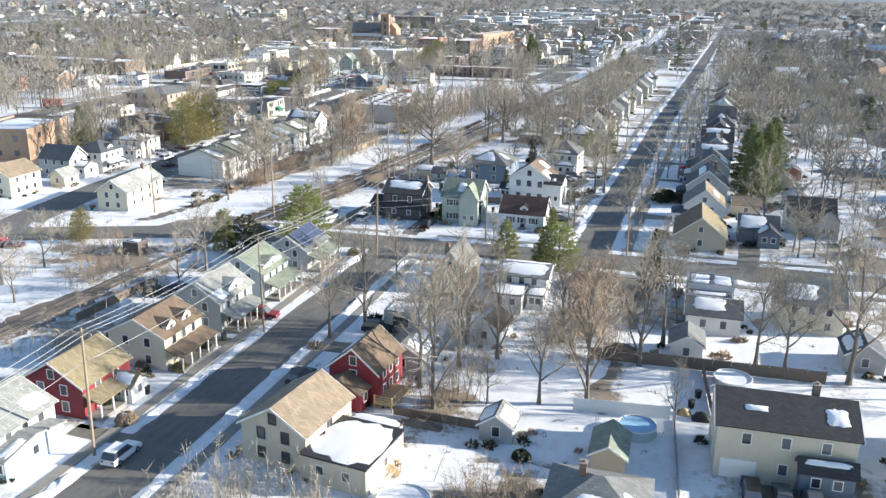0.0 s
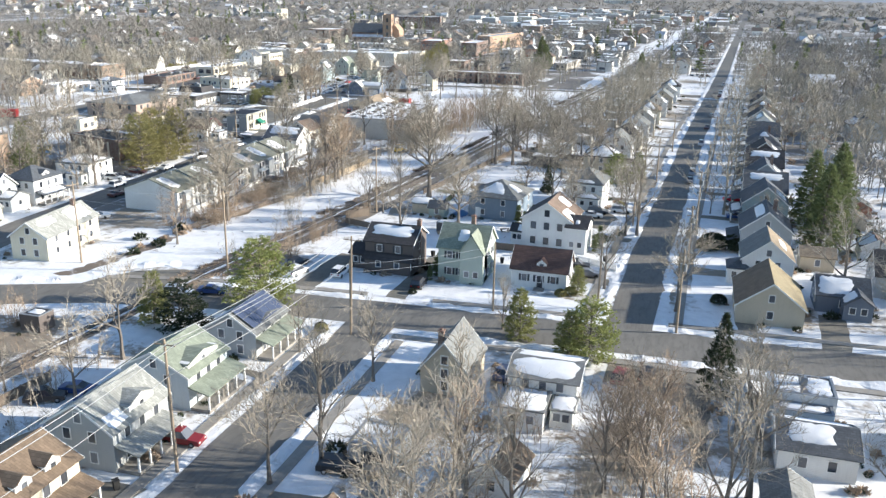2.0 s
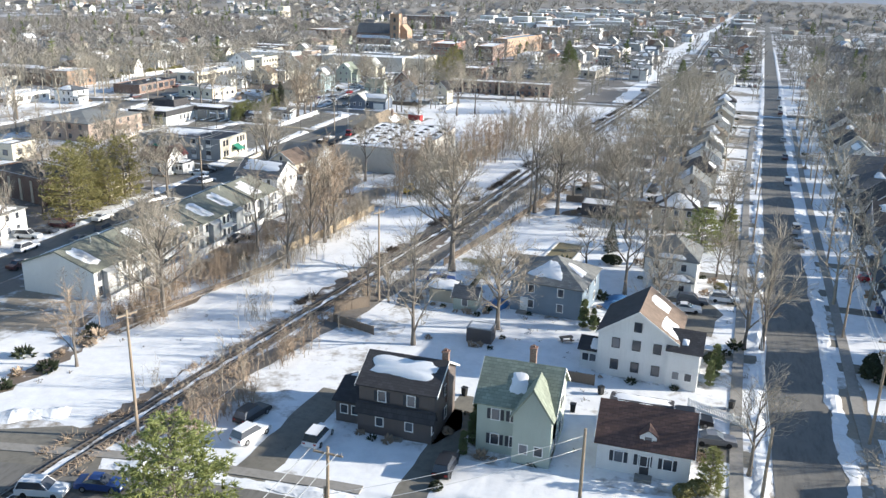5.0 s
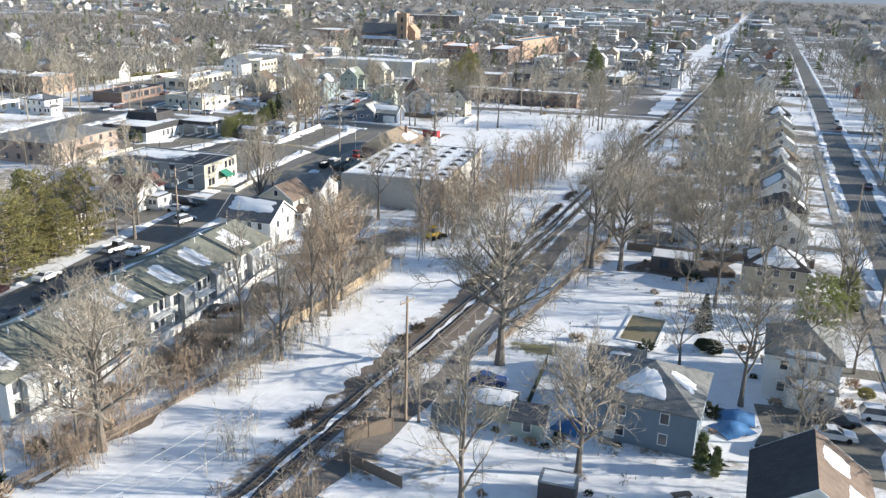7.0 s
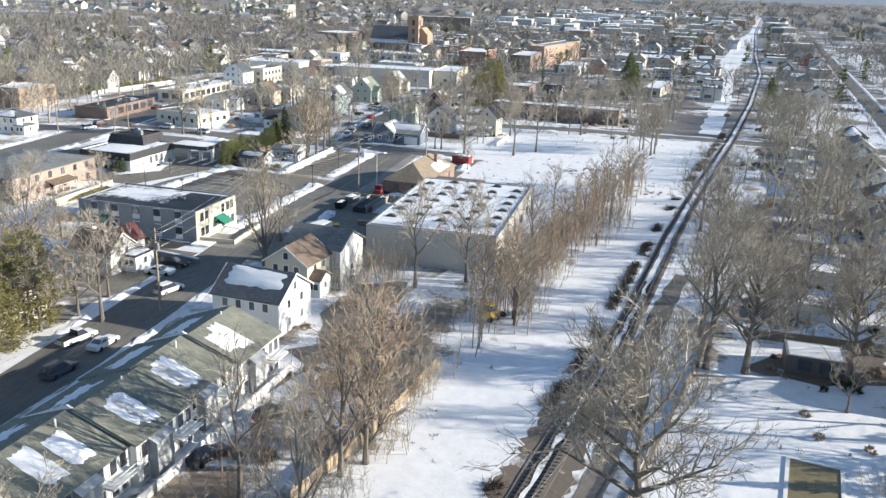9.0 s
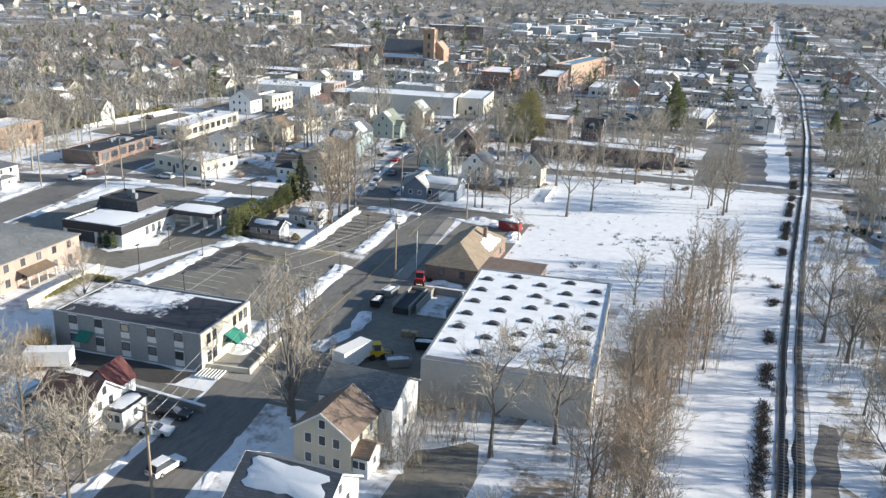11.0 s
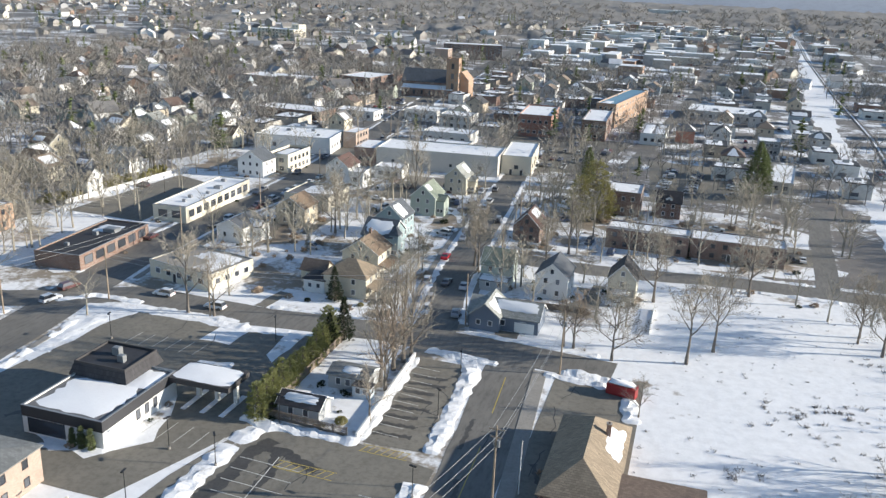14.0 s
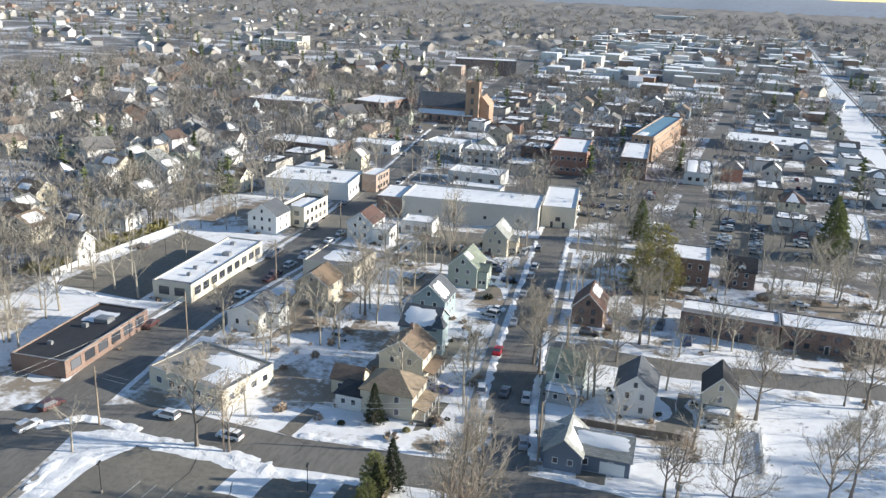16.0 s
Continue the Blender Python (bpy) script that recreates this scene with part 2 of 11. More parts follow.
M["block"] = plain("painted_block", (0.55, 0.52, 0.47), 0.85, 0.2, 2.0, 0.14, 0.1)
M["whitewall"] = plain("white_wall", (0.76, 0.75, 0.72), 0.8, 0.2, 2.0, 0.10)
M["greywall"] = plain("grey_panel", (0.30, 0.31, 0.31), 0.8, 0.2, 2.0, 0.15)
M["darkwall"] = plain("dark_bank_wall", (0.06, 0.055, 0.055), 0.7, 0.2, 2.0, 0.2)
M["brick"] = bricks("red_brick", (0.36, 0.14, 0.09))
M["brick_tan"] = bricks("tan_brick", (0.44, 0.315, 0.25))
M["brick_brown"] = bricks("brown_brick", (0.20, 0.105, 0.075))
M["brick_orange"] = bricks("orange_brick", (0.45, 0.27, 0.165))
for _n, _c in dict(white=(0.78, 0.77, 0.74), cream=(0.70, 0.64, 0.50), tan=(0.56, 0.48, 0.36), beige=(0.62, 0.56, 0.44), blue=(0.19, 0.245, 0.30),
                   slate=(0.16, 0.19, 0.24), grey=(0.42, 0.43, 0.43), red=(0.24, 0.028, 0.04), green=(0.45, 0.50, 0.43), teal=(0.30, 0.38, 0.39),
                   brown=(0.12, 0.10, 0.092), yellow=(0.58, 0.52, 0.38), paleblue=(0.50, 0.56, 0.60)).items():
    M["s_" + _n] = siding(_n + "_siding", _c)
for _n, _c in dict(grey=(0.20, 0.205, 0.20), dark=(0.055, 0.052, 0.055), brown=(0.20, 0.145, 0.10), tan=(0.30, 0.235, 0.165), redbrown=(0.13, 0.075, 0.062),
                   green=(0.25, 0.28, 0.22), slate=(0.10, 0.11, 0.125), pale=(0.33, 0.335, 0.31), olive=(0.205, 0.21, 0.17), gold=(0.28, 0.23, 0.14), rust=(0.20, 0.145, 0.11), maroon=(0.17, 0.06, 0.055)).items():
    M["r_" + _n] = shingle(_n + "_shingles", _c)


def spread(name, cols, rough):
    """One paint of several, by the object."""
    m, nt, b = _start(name, rough)
    r = _ramp(nt, nt.nodes.new("ShaderNodeObjectInfo").outputs["Random"], [(i / len(cols), c) for i, c in enumerate(cols)], "CONSTANT")
    c = _mix(nt, r, (0.12, 0.11, 0.1), _ramp(nt, _noise(nt, 0.5, 4.0), [(0.45, 0.0), (0.9, 0.45)]))
    nt.links.new(c, b.inputs["Base Color"])
    return m


M["s_any"] = spread("assorted_siding", [(0.76, 0.75, 0.72), (0.68, 0.62, 0.48), (0.42, 0.42, 0.41), (0.78, 0.77, 0.74), (0.5, 0.42, 0.32), (0.33, 0.38, 0.42), (0.72, 0.7, 0.66), (0.36, 0.17, 0.12), (0.40, 0.44, 0.36)], 0.7)
M["r_any"] = spread("assorted_shingles", [(0.16, 0.15, 0.145), (0.07, 0.07, 0.075), (0.22, 0.17, 0.13), (0.13, 0.14, 0.15), (0.25, 0.24, 0.22), (0.12, 0.08, 0.065)], 0.85)
M["flat_any"] = spread("assorted_walls", [(0.48, 0.45, 0.4), (0.26, 0.16, 0.12), (0.62, 0.61, 0.58), (0.46, 0.43, 0.38), (0.36, 0.3, 0.24), (0.66, 0.64, 0.6), (0.24, 0.2, 0.17)], 0.85)
M["car_any"] = None


def islands(name, cols, rough):
    """One paint of several, by the piece of a joined mesh."""
    m, nt, b = _start(name, rough)
    r = _ramp(nt, nt.nodes.new("ShaderNodeNewGeometry").outputs["Random Per Island"], [(i / len(cols), c) for i, c in enumerate(cols)], "CONSTANT")
    nt.links.new(_mix(nt, r, (0.15, 0.14, 0.13), _ramp(nt, _noise(nt, 0.3, 4.0), [(0.45, 0.0), (0.9, 0.5)])), b.inputs["Base Color"])
    return m


M["s_isle"] = islands("far_walls", [(0.5, 0.48, 0.45), (0.36, 0.33, 0.3), (0.56, 0.52, 0.44), (0.3, 0.2, 0.15), (0.45, 0.44, 0.43), (0.7, 0.69, 0.66)], 0.8)
M["car_isle"] = islands("far_car_paint", [(0.6, 0.6, 0.6), (0.03, 0.03, 0.035), (0.25, 0.25, 0.27), (0.06, 0.07, 0.1), (0.5, 0.5, 0.5), (0.2, 0.03, 0.03), (0.1, 0.1, 0.11)], 0.35)
M["r_isle"] = islands("far_shingles", [(0.2, 0.19, 0.18), (0.6, 0.61, 0.64), (0.12, 0.12, 0.125), (0.25, 0.23, 0.21), (0.3, 0.3, 0.3), (0.16, 0.13, 0.11), (0.14, 0.13, 0.13)], 0.85)


def _glass():
    m, nt, b = _start("window_glass", 0.08)
    c = _mix(nt, (0.045, 0.05, 0.06), (0.17, 0.18, 0.20), _ramp(nt, nt.nodes.new("ShaderNodeObjectInfo").outputs["Random"], [(0.4, 0.0), (1.0, 1.0)]))
    nt.links.new(c, b.inputs["Base Color"])
    b.inputs["Specular IOR Level"].default_value = 0.7
    return m


def _carpaint():
    m, nt, b = _start("car_paint", 0.28)
    r = _ramp(nt, nt.nodes.new("ShaderNodeObjectInfo").outputs["Random"],
              [(i / 9, c) for i, c in enumerate([(0.75, 0.75, 0.75), (0.03, 0.03, 0.035), (0.32, 0.33, 0.35), (0.08, 0.09, 0.11), (0.7, 0.7, 0.68), (0.05, 0.07, 0.14), (0.18, 0.18, 0.19), (0.10, 0.04, 0.04), (0.55, 0.55, 0.56)])], "CONSTANT")
    nt.links.new(_mix(nt, r, (0.5, 0.5, 0.5), _ramp(nt, _noise(nt, 1.5, 5.0), [(0.55, 0.0), (0.9, 0.3)])), b.inputs["Base Color"])
    b.inputs["Coat Weight"].default_value = 0.4
    return m


M["glass"] = _glass()
M["car_any"] = _carpaint()
M["car_white"] = plain("white_car_paint", (0.78, 0.78, 0.78), 0.3, 0.5, 4.0, 0.06)
M["car_red"] = plain("dark_red_car_paint", (0.22, 0.02, 0.025), 0.3, 0.5, 4.0, 0.1)
M["car_bright"] = plain("bright_red_car_paint", (0.6, 0.02, 0.03), 0.3, 0.5, 4.0, 0.1)
M["car_blue"] = plain("blue_car_paint", (0.03, 0.07, 0.22), 0.3, 0.5, 4.0, 0.1)
M["car_black"] = plain("black_car_paint", (0.02, 0.02, 0.023), 0.3, 0.5, 4.0, 0.1)


def _solar():
    m, nt, b = _start("solar_cells", 0.15)
    nt.links.new(_mix(nt, (0.05, 0.065, 0.11), (0.09, 0.11, 0.17), _noise(nt, 2.0)), b.inputs["Base Color"])
    return m


M["solar"] = _solar()

# ---- building blocks ----
FOOT = []          # footprints: x, y, half width, half depth


class Shape:
    """Vertices and faces gathered into one mesh."""

    def __init__(self):
        self.v, self.f = [], []

    def add(self, verts, faces):
        n = len(self.v)
        self.v += [tuple(p) for p in verts]
        self.f += [tuple(i + n for i in q) for q in faces]
        return self

    def box(self, x0, x1, y0, y1, z0, z1):
        return self.add([(x, y, z) for z in (z0, z1) for y in (y0, y1) for x in (x0, x1)],
                        [(0, 2, 3, 1), (4, 5, 7, 6), (0, 1, 5, 4), (2, 6, 7, 3), (0, 4, 6, 2), (1, 3, 7, 5)])

    def prism(self, poly, h0, h1, axis="z"):
        """A polygon (anticlockwise seen from +axis) drawn out from h0 to h1."""
        n = len(poly)
        put = {"z": lambda a, b, h: (a, b, h), "y": lambda a, b, h: (a, h, b), "x": lambda a, b, h: (h, a, b)}[axis]
        vs = [put(a, b, h) for h in (h0, h1) for a, b in poly]
        fs = [tuple(range(n))[::-1], tuple(range(n, 2 * n))] + [(i, (i + 1) % n, n + (i + 1) % n, n + i) for i in range(n)]
        return self.add(vs, fs)

    def slab(self, quad, thick):
        """A four-cornered sheet with thickness, thickened downwards."""
        up = [Vector(p) for p in quad]
        nrm = (up[1] - up[0]).cross(up[2] - up[0]).normalized()
        if nrm.z < 0:
            up.reverse()
            nrm = -nrm
        n = len(up)
        vs = up + [p - nrm * thick for p in up]
        return self.add(vs, [tuple(range(n)), tuple(range(2 * n - 1, n - 1, -1))] + [(i, n + i, n + (i + 1) % n, (i + 1) % n) for i in range(n)])

    def tube(self, pts, radii, sides=6, cap=True):
        rings = []
        for i, p in enumerate(pts):
            p = Vector(p)
            d = (Vector(pts[min(i + 1, len(pts) - 1)]) - Vector(pts[max(i - 1, 0)])).normalized()
            a = d.orthogonal().normalized()
            b = d.cross(a)
            rings.append([p + (a * math.cos(k * math.tau / sides) + b * math.sin(k * math.tau / sides)) * radii[i] for k in range(sides)])
        n0 = [q for r in rings for q in r]
        fs = [(i * sides + k, i * sides + (k + 1) % sides, (i + 1) * sides + (k + 1) % sides, (i + 1) * sides + k) for i in range(len(pts) - 1) for k in range(sides)]
        if cap:
            fs += [tuple(range(sides))[::-1], tuple(range((len(pts) - 1) * sides, len(pts) * sides))]
        return self.add(n0, fs)

    def spike(self, p, q, r):
        """A thin twig: a three-sided spike."""
        d = (q - p).normalized()
        a = d.orthogonal().normalized() * r
        b = d.cross(a)
        n = len(self.v)
        self.v += [tuple(p + a), tuple(p - a * 0.5 + b * 0.87), tuple(p - a * 0.5 - b * 0.87), tuple(q)]
        self.f += [(n, n + 1, n + 3), (n + 1, n + 2, n + 3), (n + 2, n, n + 3)]

    def blade(self, p, q, r, turn):
        """The finest twig or needle: one narrow tapering sliver."""
        d = (q - p).normalized()
        a = d.orthogonal().normalized()
        a = (a * math.cos(turn) + d.cross(a) * math.sin(turn)) * r
        n = len(self.v)
        self.v += [tuple(p + a), tuple(p - a), tuple(q)]
        self.f.append((n, n + 1, n + 2))

    def mesh(self, name, material, smooth=False):
        me = bpy.data.meshes.new(name)
        me.from_pydata(self.v, [], self.f)
        if smooth:
            me.polygons.foreach_set("use_smooth", [True] * len(me.polygons))
        me.materials.append(M[material] if isinstance(material, str) else material)
        me.update()
        return me


class Thing:
    """A recipe of named parts, put into the scene as often as wanted; the copies share their meshes."""

    def __init__(self, name, label, category, group="", kind=""):
        if len(label.split()) < 4:
            label += " on a snowy lot"
        self.name, self.tags, self.parts = name, (label, category, group, kind), []
        self.stem = False

    def add(self, name, mesh, parent=-1, label="", m=None):
        self.parts.append((name, mesh, parent, label, m))
        return len(self.parts) - 1

    def put(self, m, label="", group=""):
        if len(self.parts) == 1:
            root = new(self.name, self.parts[0][1])
            root.matrix_world = m
        elif self.stem:
            root = new(self.name, self.parts[0][1])
            root.matrix_world = m
            for name, mesh, *_ in self.parts[1:]:
                new(name, mesh).parent = root
        else:
            root = new(self.name)
            root.empty_display_size = 0.3
            root.matrix_world = m
            made = []
            for name, mesh, parent, plabel, pm in self.parts:
                ob = new(name, mesh)
                ob.parent = root if parent < 0 else made[parent]
                if pm is not None:
                    ob.matrix_local = pm
                if plabel:
                    ob["label"] = plabel
                made.append(ob)
        a, b, c, d = self.tags
        return tagged(root, label or a, b, group or c, d)


def single(name, shape, material, label, category, kind="", m=None, smooth=False, group=""):
    ob = new(name, shape.mesh(name, material, smooth))
    if m is not None:
        ob.matrix_world = m
    return tagged(ob, label, category, group, kind)


def rnd(a, b):
    return random.uniform(a, b)


# one window, of a frame and a pane, shared by all walls; faces -y
_WIN = {}


def window_ring(w, h, t, pane):
    """A frame round an opening, proud of the wall; with the glass set back in it where pane is asked for."""
    o = [(-w / 2 - t, -t), (w / 2 + t, -t), (w / 2 + t, h + t), (-w / 2 - t, h + t)]
    i = [(-w / 2, 0), (w / 2, 0), (w / 2, h), (-w / 2, h)]
    vs = [(x, 0.02, z) for x, z in o] + [(x, -0.08, z) for x, z in o] + [(x, -0.08, z) for x, z in i] + [(x, -0.03, z) for x, z in i]
    fs = []
    for k in range(4):
        n = (k + 1) % 4
        fs += [(k, n, 4 + n, 4 + k), (4 + k, 4 + n, 8 + n, 8 + k), (8 + k, 8 + n, 12 + n, 12 + k)]
    if pane:
        fs.append((12, 13, 14, 15))
    return vs, fs


def window_meshes(w, h, style):
    key = (round(w, 2), round(h, 2), style)
    if key not in _WIN:
        t = 0.1
        f = Shape().add(*window_ring(w, h, t, False))
        p = Shape().box(-w / 2, w / 2, -0.025, 0.02, 0, h)
        s = Shape().box(-w / 2 - t - 0.4, -w / 2 - t - 0.02, -0.05, 0.02, 0, h) if style == "shut" else None
        s2 = Shape().box(w / 2 + t + 0.02, w / 2 + t + 0.4, -0.05, 0.02, 0, h) if style == "shut" else None
        _WIN[key] = (f.mesh("window", "darktrim" if style == "dark" else "trim"), p.mesh("pane", "glass"), s and s.mesh("shutter", "shutter"), s2 and s2.mesh("shutter", "shutter"))
    return _WIN[key]


def joined_window(w, h, style):
    """Frame and pane as one mesh, for walls that stay far off."""
    key = (round(w, 2), round(h, 2), style, "one")
    if key not in _WIN:
        me = Shape().add(*window_ring(w, h, 0.1, True)).mesh("window", "darktrim" if style == "dark" else "trim")
        me.materials.append(M["glass"])
        me.polygons[len(me.polygons) - 1].material_index = 1
        _WIN[key] = me
    return _WIN[key]


FAR_WALLS = [False]


def wall_pose(side, u, z, w, d):
    """Where an opening sits on a wall of a w by d block: u runs along the wall from its middle."""
    return {"S": pose(u, -d / 2, z), "N": pose(u, d / 2, z, 0, 0, 180), "E": pose(w / 2, u, z, 0, 0, 90), "W": pose(-w / 2, u, z, 0, 0, -90)}[side]


def add_window(th, side, u, z, w, d, ww=0.84, wh=1.2, style=""):
    f, p, s, s2 = window_meshes(ww, wh, style)
    if FAR_WALLS[0]:
        th.add("window", joined_window(ww, wh, style), m=wall_pose(side, u, z, w, d))
        return
    i = th.add("window", f, m=wall_pose(side, u, z, w, d))
    th.add("pane", p, i)
    if s:
        th.add("shutter", s, i)
        th.add("shutter", s2, i)


def row_windows(th, side, n, z, w, d, ww=0.84, wh=1.2, style="", inset=1.0):
    length = (w if side in "SN" else d) - 2 * inset
    for k in range(n):
        add_window(th, side, (k + 0.5) / n * length - length / 2, z, w, d, ww, wh, style)


_DOOR = {}


def add_door(th, side, u, w, d, mat="trim", z=0.25, dw=0.95):
    if (mat, dw) not in _DOOR:
        s = Shape().box(-dw / 2, dw / 2, -0.05, 0.02, 0, 2.05)
        k = Shape().box(-dw / 2 - 0.1, -dw / 2, -0.07, 0.02, 0, 2.15).box(dw / 2, dw / 2 + 0.1, -0.07, 0.02, 0, 2.15).box(-dw / 2, dw / 2, -0.07, 0.02, 2.05, 2.15)
        st = Shape().box(-dw / 2 - 0.4, dw / 2 + 0.4, -1.1, 0.0, -0.4, -0.02).box(-dw / 2 - 0.4, dw / 2 + 0.4, -1.4, -1.1, -0.4, -0.18)
        _DOOR[mat, dw] = s.mesh("door", mat), k.mesh("door_frame", "trim"), st.mesh("step", "walk")
    a, b, c = _DOOR[mat, dw]
    i = th.add("door", a, m=wall_pose(side, u, z, w, d))
    th.add("door_frame", b, i)
    th.add("step", c, i)


def gable_walls(w, d, eave, rise, along):
    s = Shape()
    if along == "y":
        s.prism([(-w / 2, -0.3), (w / 2, -0.3), (w / 2, eave), (0, eave + rise), (-w / 2, eave)], -d / 2, d / 2, "y")
        s.f = [q[::-1] for q in s.f]
    elif along == "x":
        s.prism([(-d / 2, -0.3), (d / 2, -0.3), (d / 2, eave), (0, eave + rise), (-d / 2, eave)], -w / 2, w / 2, "x")
    else:
        s.box(-w / 2, w / 2, -d / 2, d / 2, -0.3, eave)
    return s


def roof_quads(w, d, eave, rise, along, over=0.35):
    """The sloping sheets of a roof."""
    if along in "xy":
        a, b = (w, d) if along == "y" else (d, w)
        k = rise / (a / 2)
        lo, ex = eave - over * k + 0.12, a / 2 + over
        q = []
        for sgn in (-1, 1):
            e = [(sgn * ex, -b / 2 - over, lo), (sgn * ex, b / 2 + over, lo), (0, b / 2 + over, eave + rise + 0.12), (0, -b / 2 - over, eave + rise + 0.12)]
            q.append(e if along == "y" else [(y, x, z) for x, y, z in e])
        return q
    W2, D2 = w / 2 + over, d / 2 + over          # hip
    r = max(0.0, abs(W2 - D2))
    a, b = ((-r, 0), (r, 0)) if W2 > D2 else ((0, -r), (0, r))
    lo, hi = eave + 0.05, eave + rise + 0.12
    c = [(-W2, -D2, lo), (W2, -D2, lo), (W2, D2, lo), (-W2, D2, lo)]
    A, B = (*a, hi), (*b, hi)
    if W2 > D2:
        return [[c[0], c[1], B, A], [c[1], c[2], B], [c[2], c[3], A, B], [c[3], c[0], A]]
    return [[c[0], c[1], A], [c[1], c[2], B, A], [c[2], c[3], B], [c[3], c[0], A, B]]


def snow_on(quad, u0, u1, v0, v1, thick=0.05, seed=0, ragged=0.2):
    """A patch of snow with an uneven rim lying on a roof sheet; u, v from 0 to 1 across the sheet."""
    r = random.Random(seed)
    p = [Vector(x) for x in quad]
    if len(p) == 3:
        p = [p[0], p[1], p[2], p[2]]
    nrm = (p[1] - p[0]).cross(p[2] - p[0]).normalized()
    if nrm.z < 0:
        nrm = -nrm
    at = lambda u, v: (p[0].lerp(p[1], u)).lerp(p[3].lerp(p[2], u), v)
    n = 28
    rim = []
    for i in range(n):
        a = i / n * math.tau
        cu, cv = math.cos(a), math.sin(a)
        k = 1 / max(abs(cu), abs(cv)) ** 0.9
        j = 1 - r.random() * ragged
        u, v = (u0 + u1) / 2 + (u1 - u0) / 2 * cu * k * j, (v0 + v1) / 2 + (v1 - v0) / 2 * cv * k * j
        rim.append((min(max(u, u0), u1), min(max(v, v0), v1)))
    s = Shape()
    base = [at(u, v) + nrm * 0.006 for u, v in rim]
    mu, mv = (u0 + u1) / 2, (v0 + v1) / 2
    top = [at(u + (mu - u) * 0.06, v + (mv - v) * 0.06) + nrm * thick for u, v in rim]
    s.add(base + top + [at(mu, mv) + nrm * thick], [(i, (i + 1) % n, n + (i + 1) % n, n + i) for i in range(n)] + [(n + i, n + (i + 1) % n, 2 * n) for i in range(n)])
    if (Vector(s.v[n + 1]) - Vector(s.v[n])).cross(Vector(s.v[2 * n]) - Vector(s.v[n])).dot(nrm) < 0:
        s.f = [q[::-1] for q in s.f]
    return s


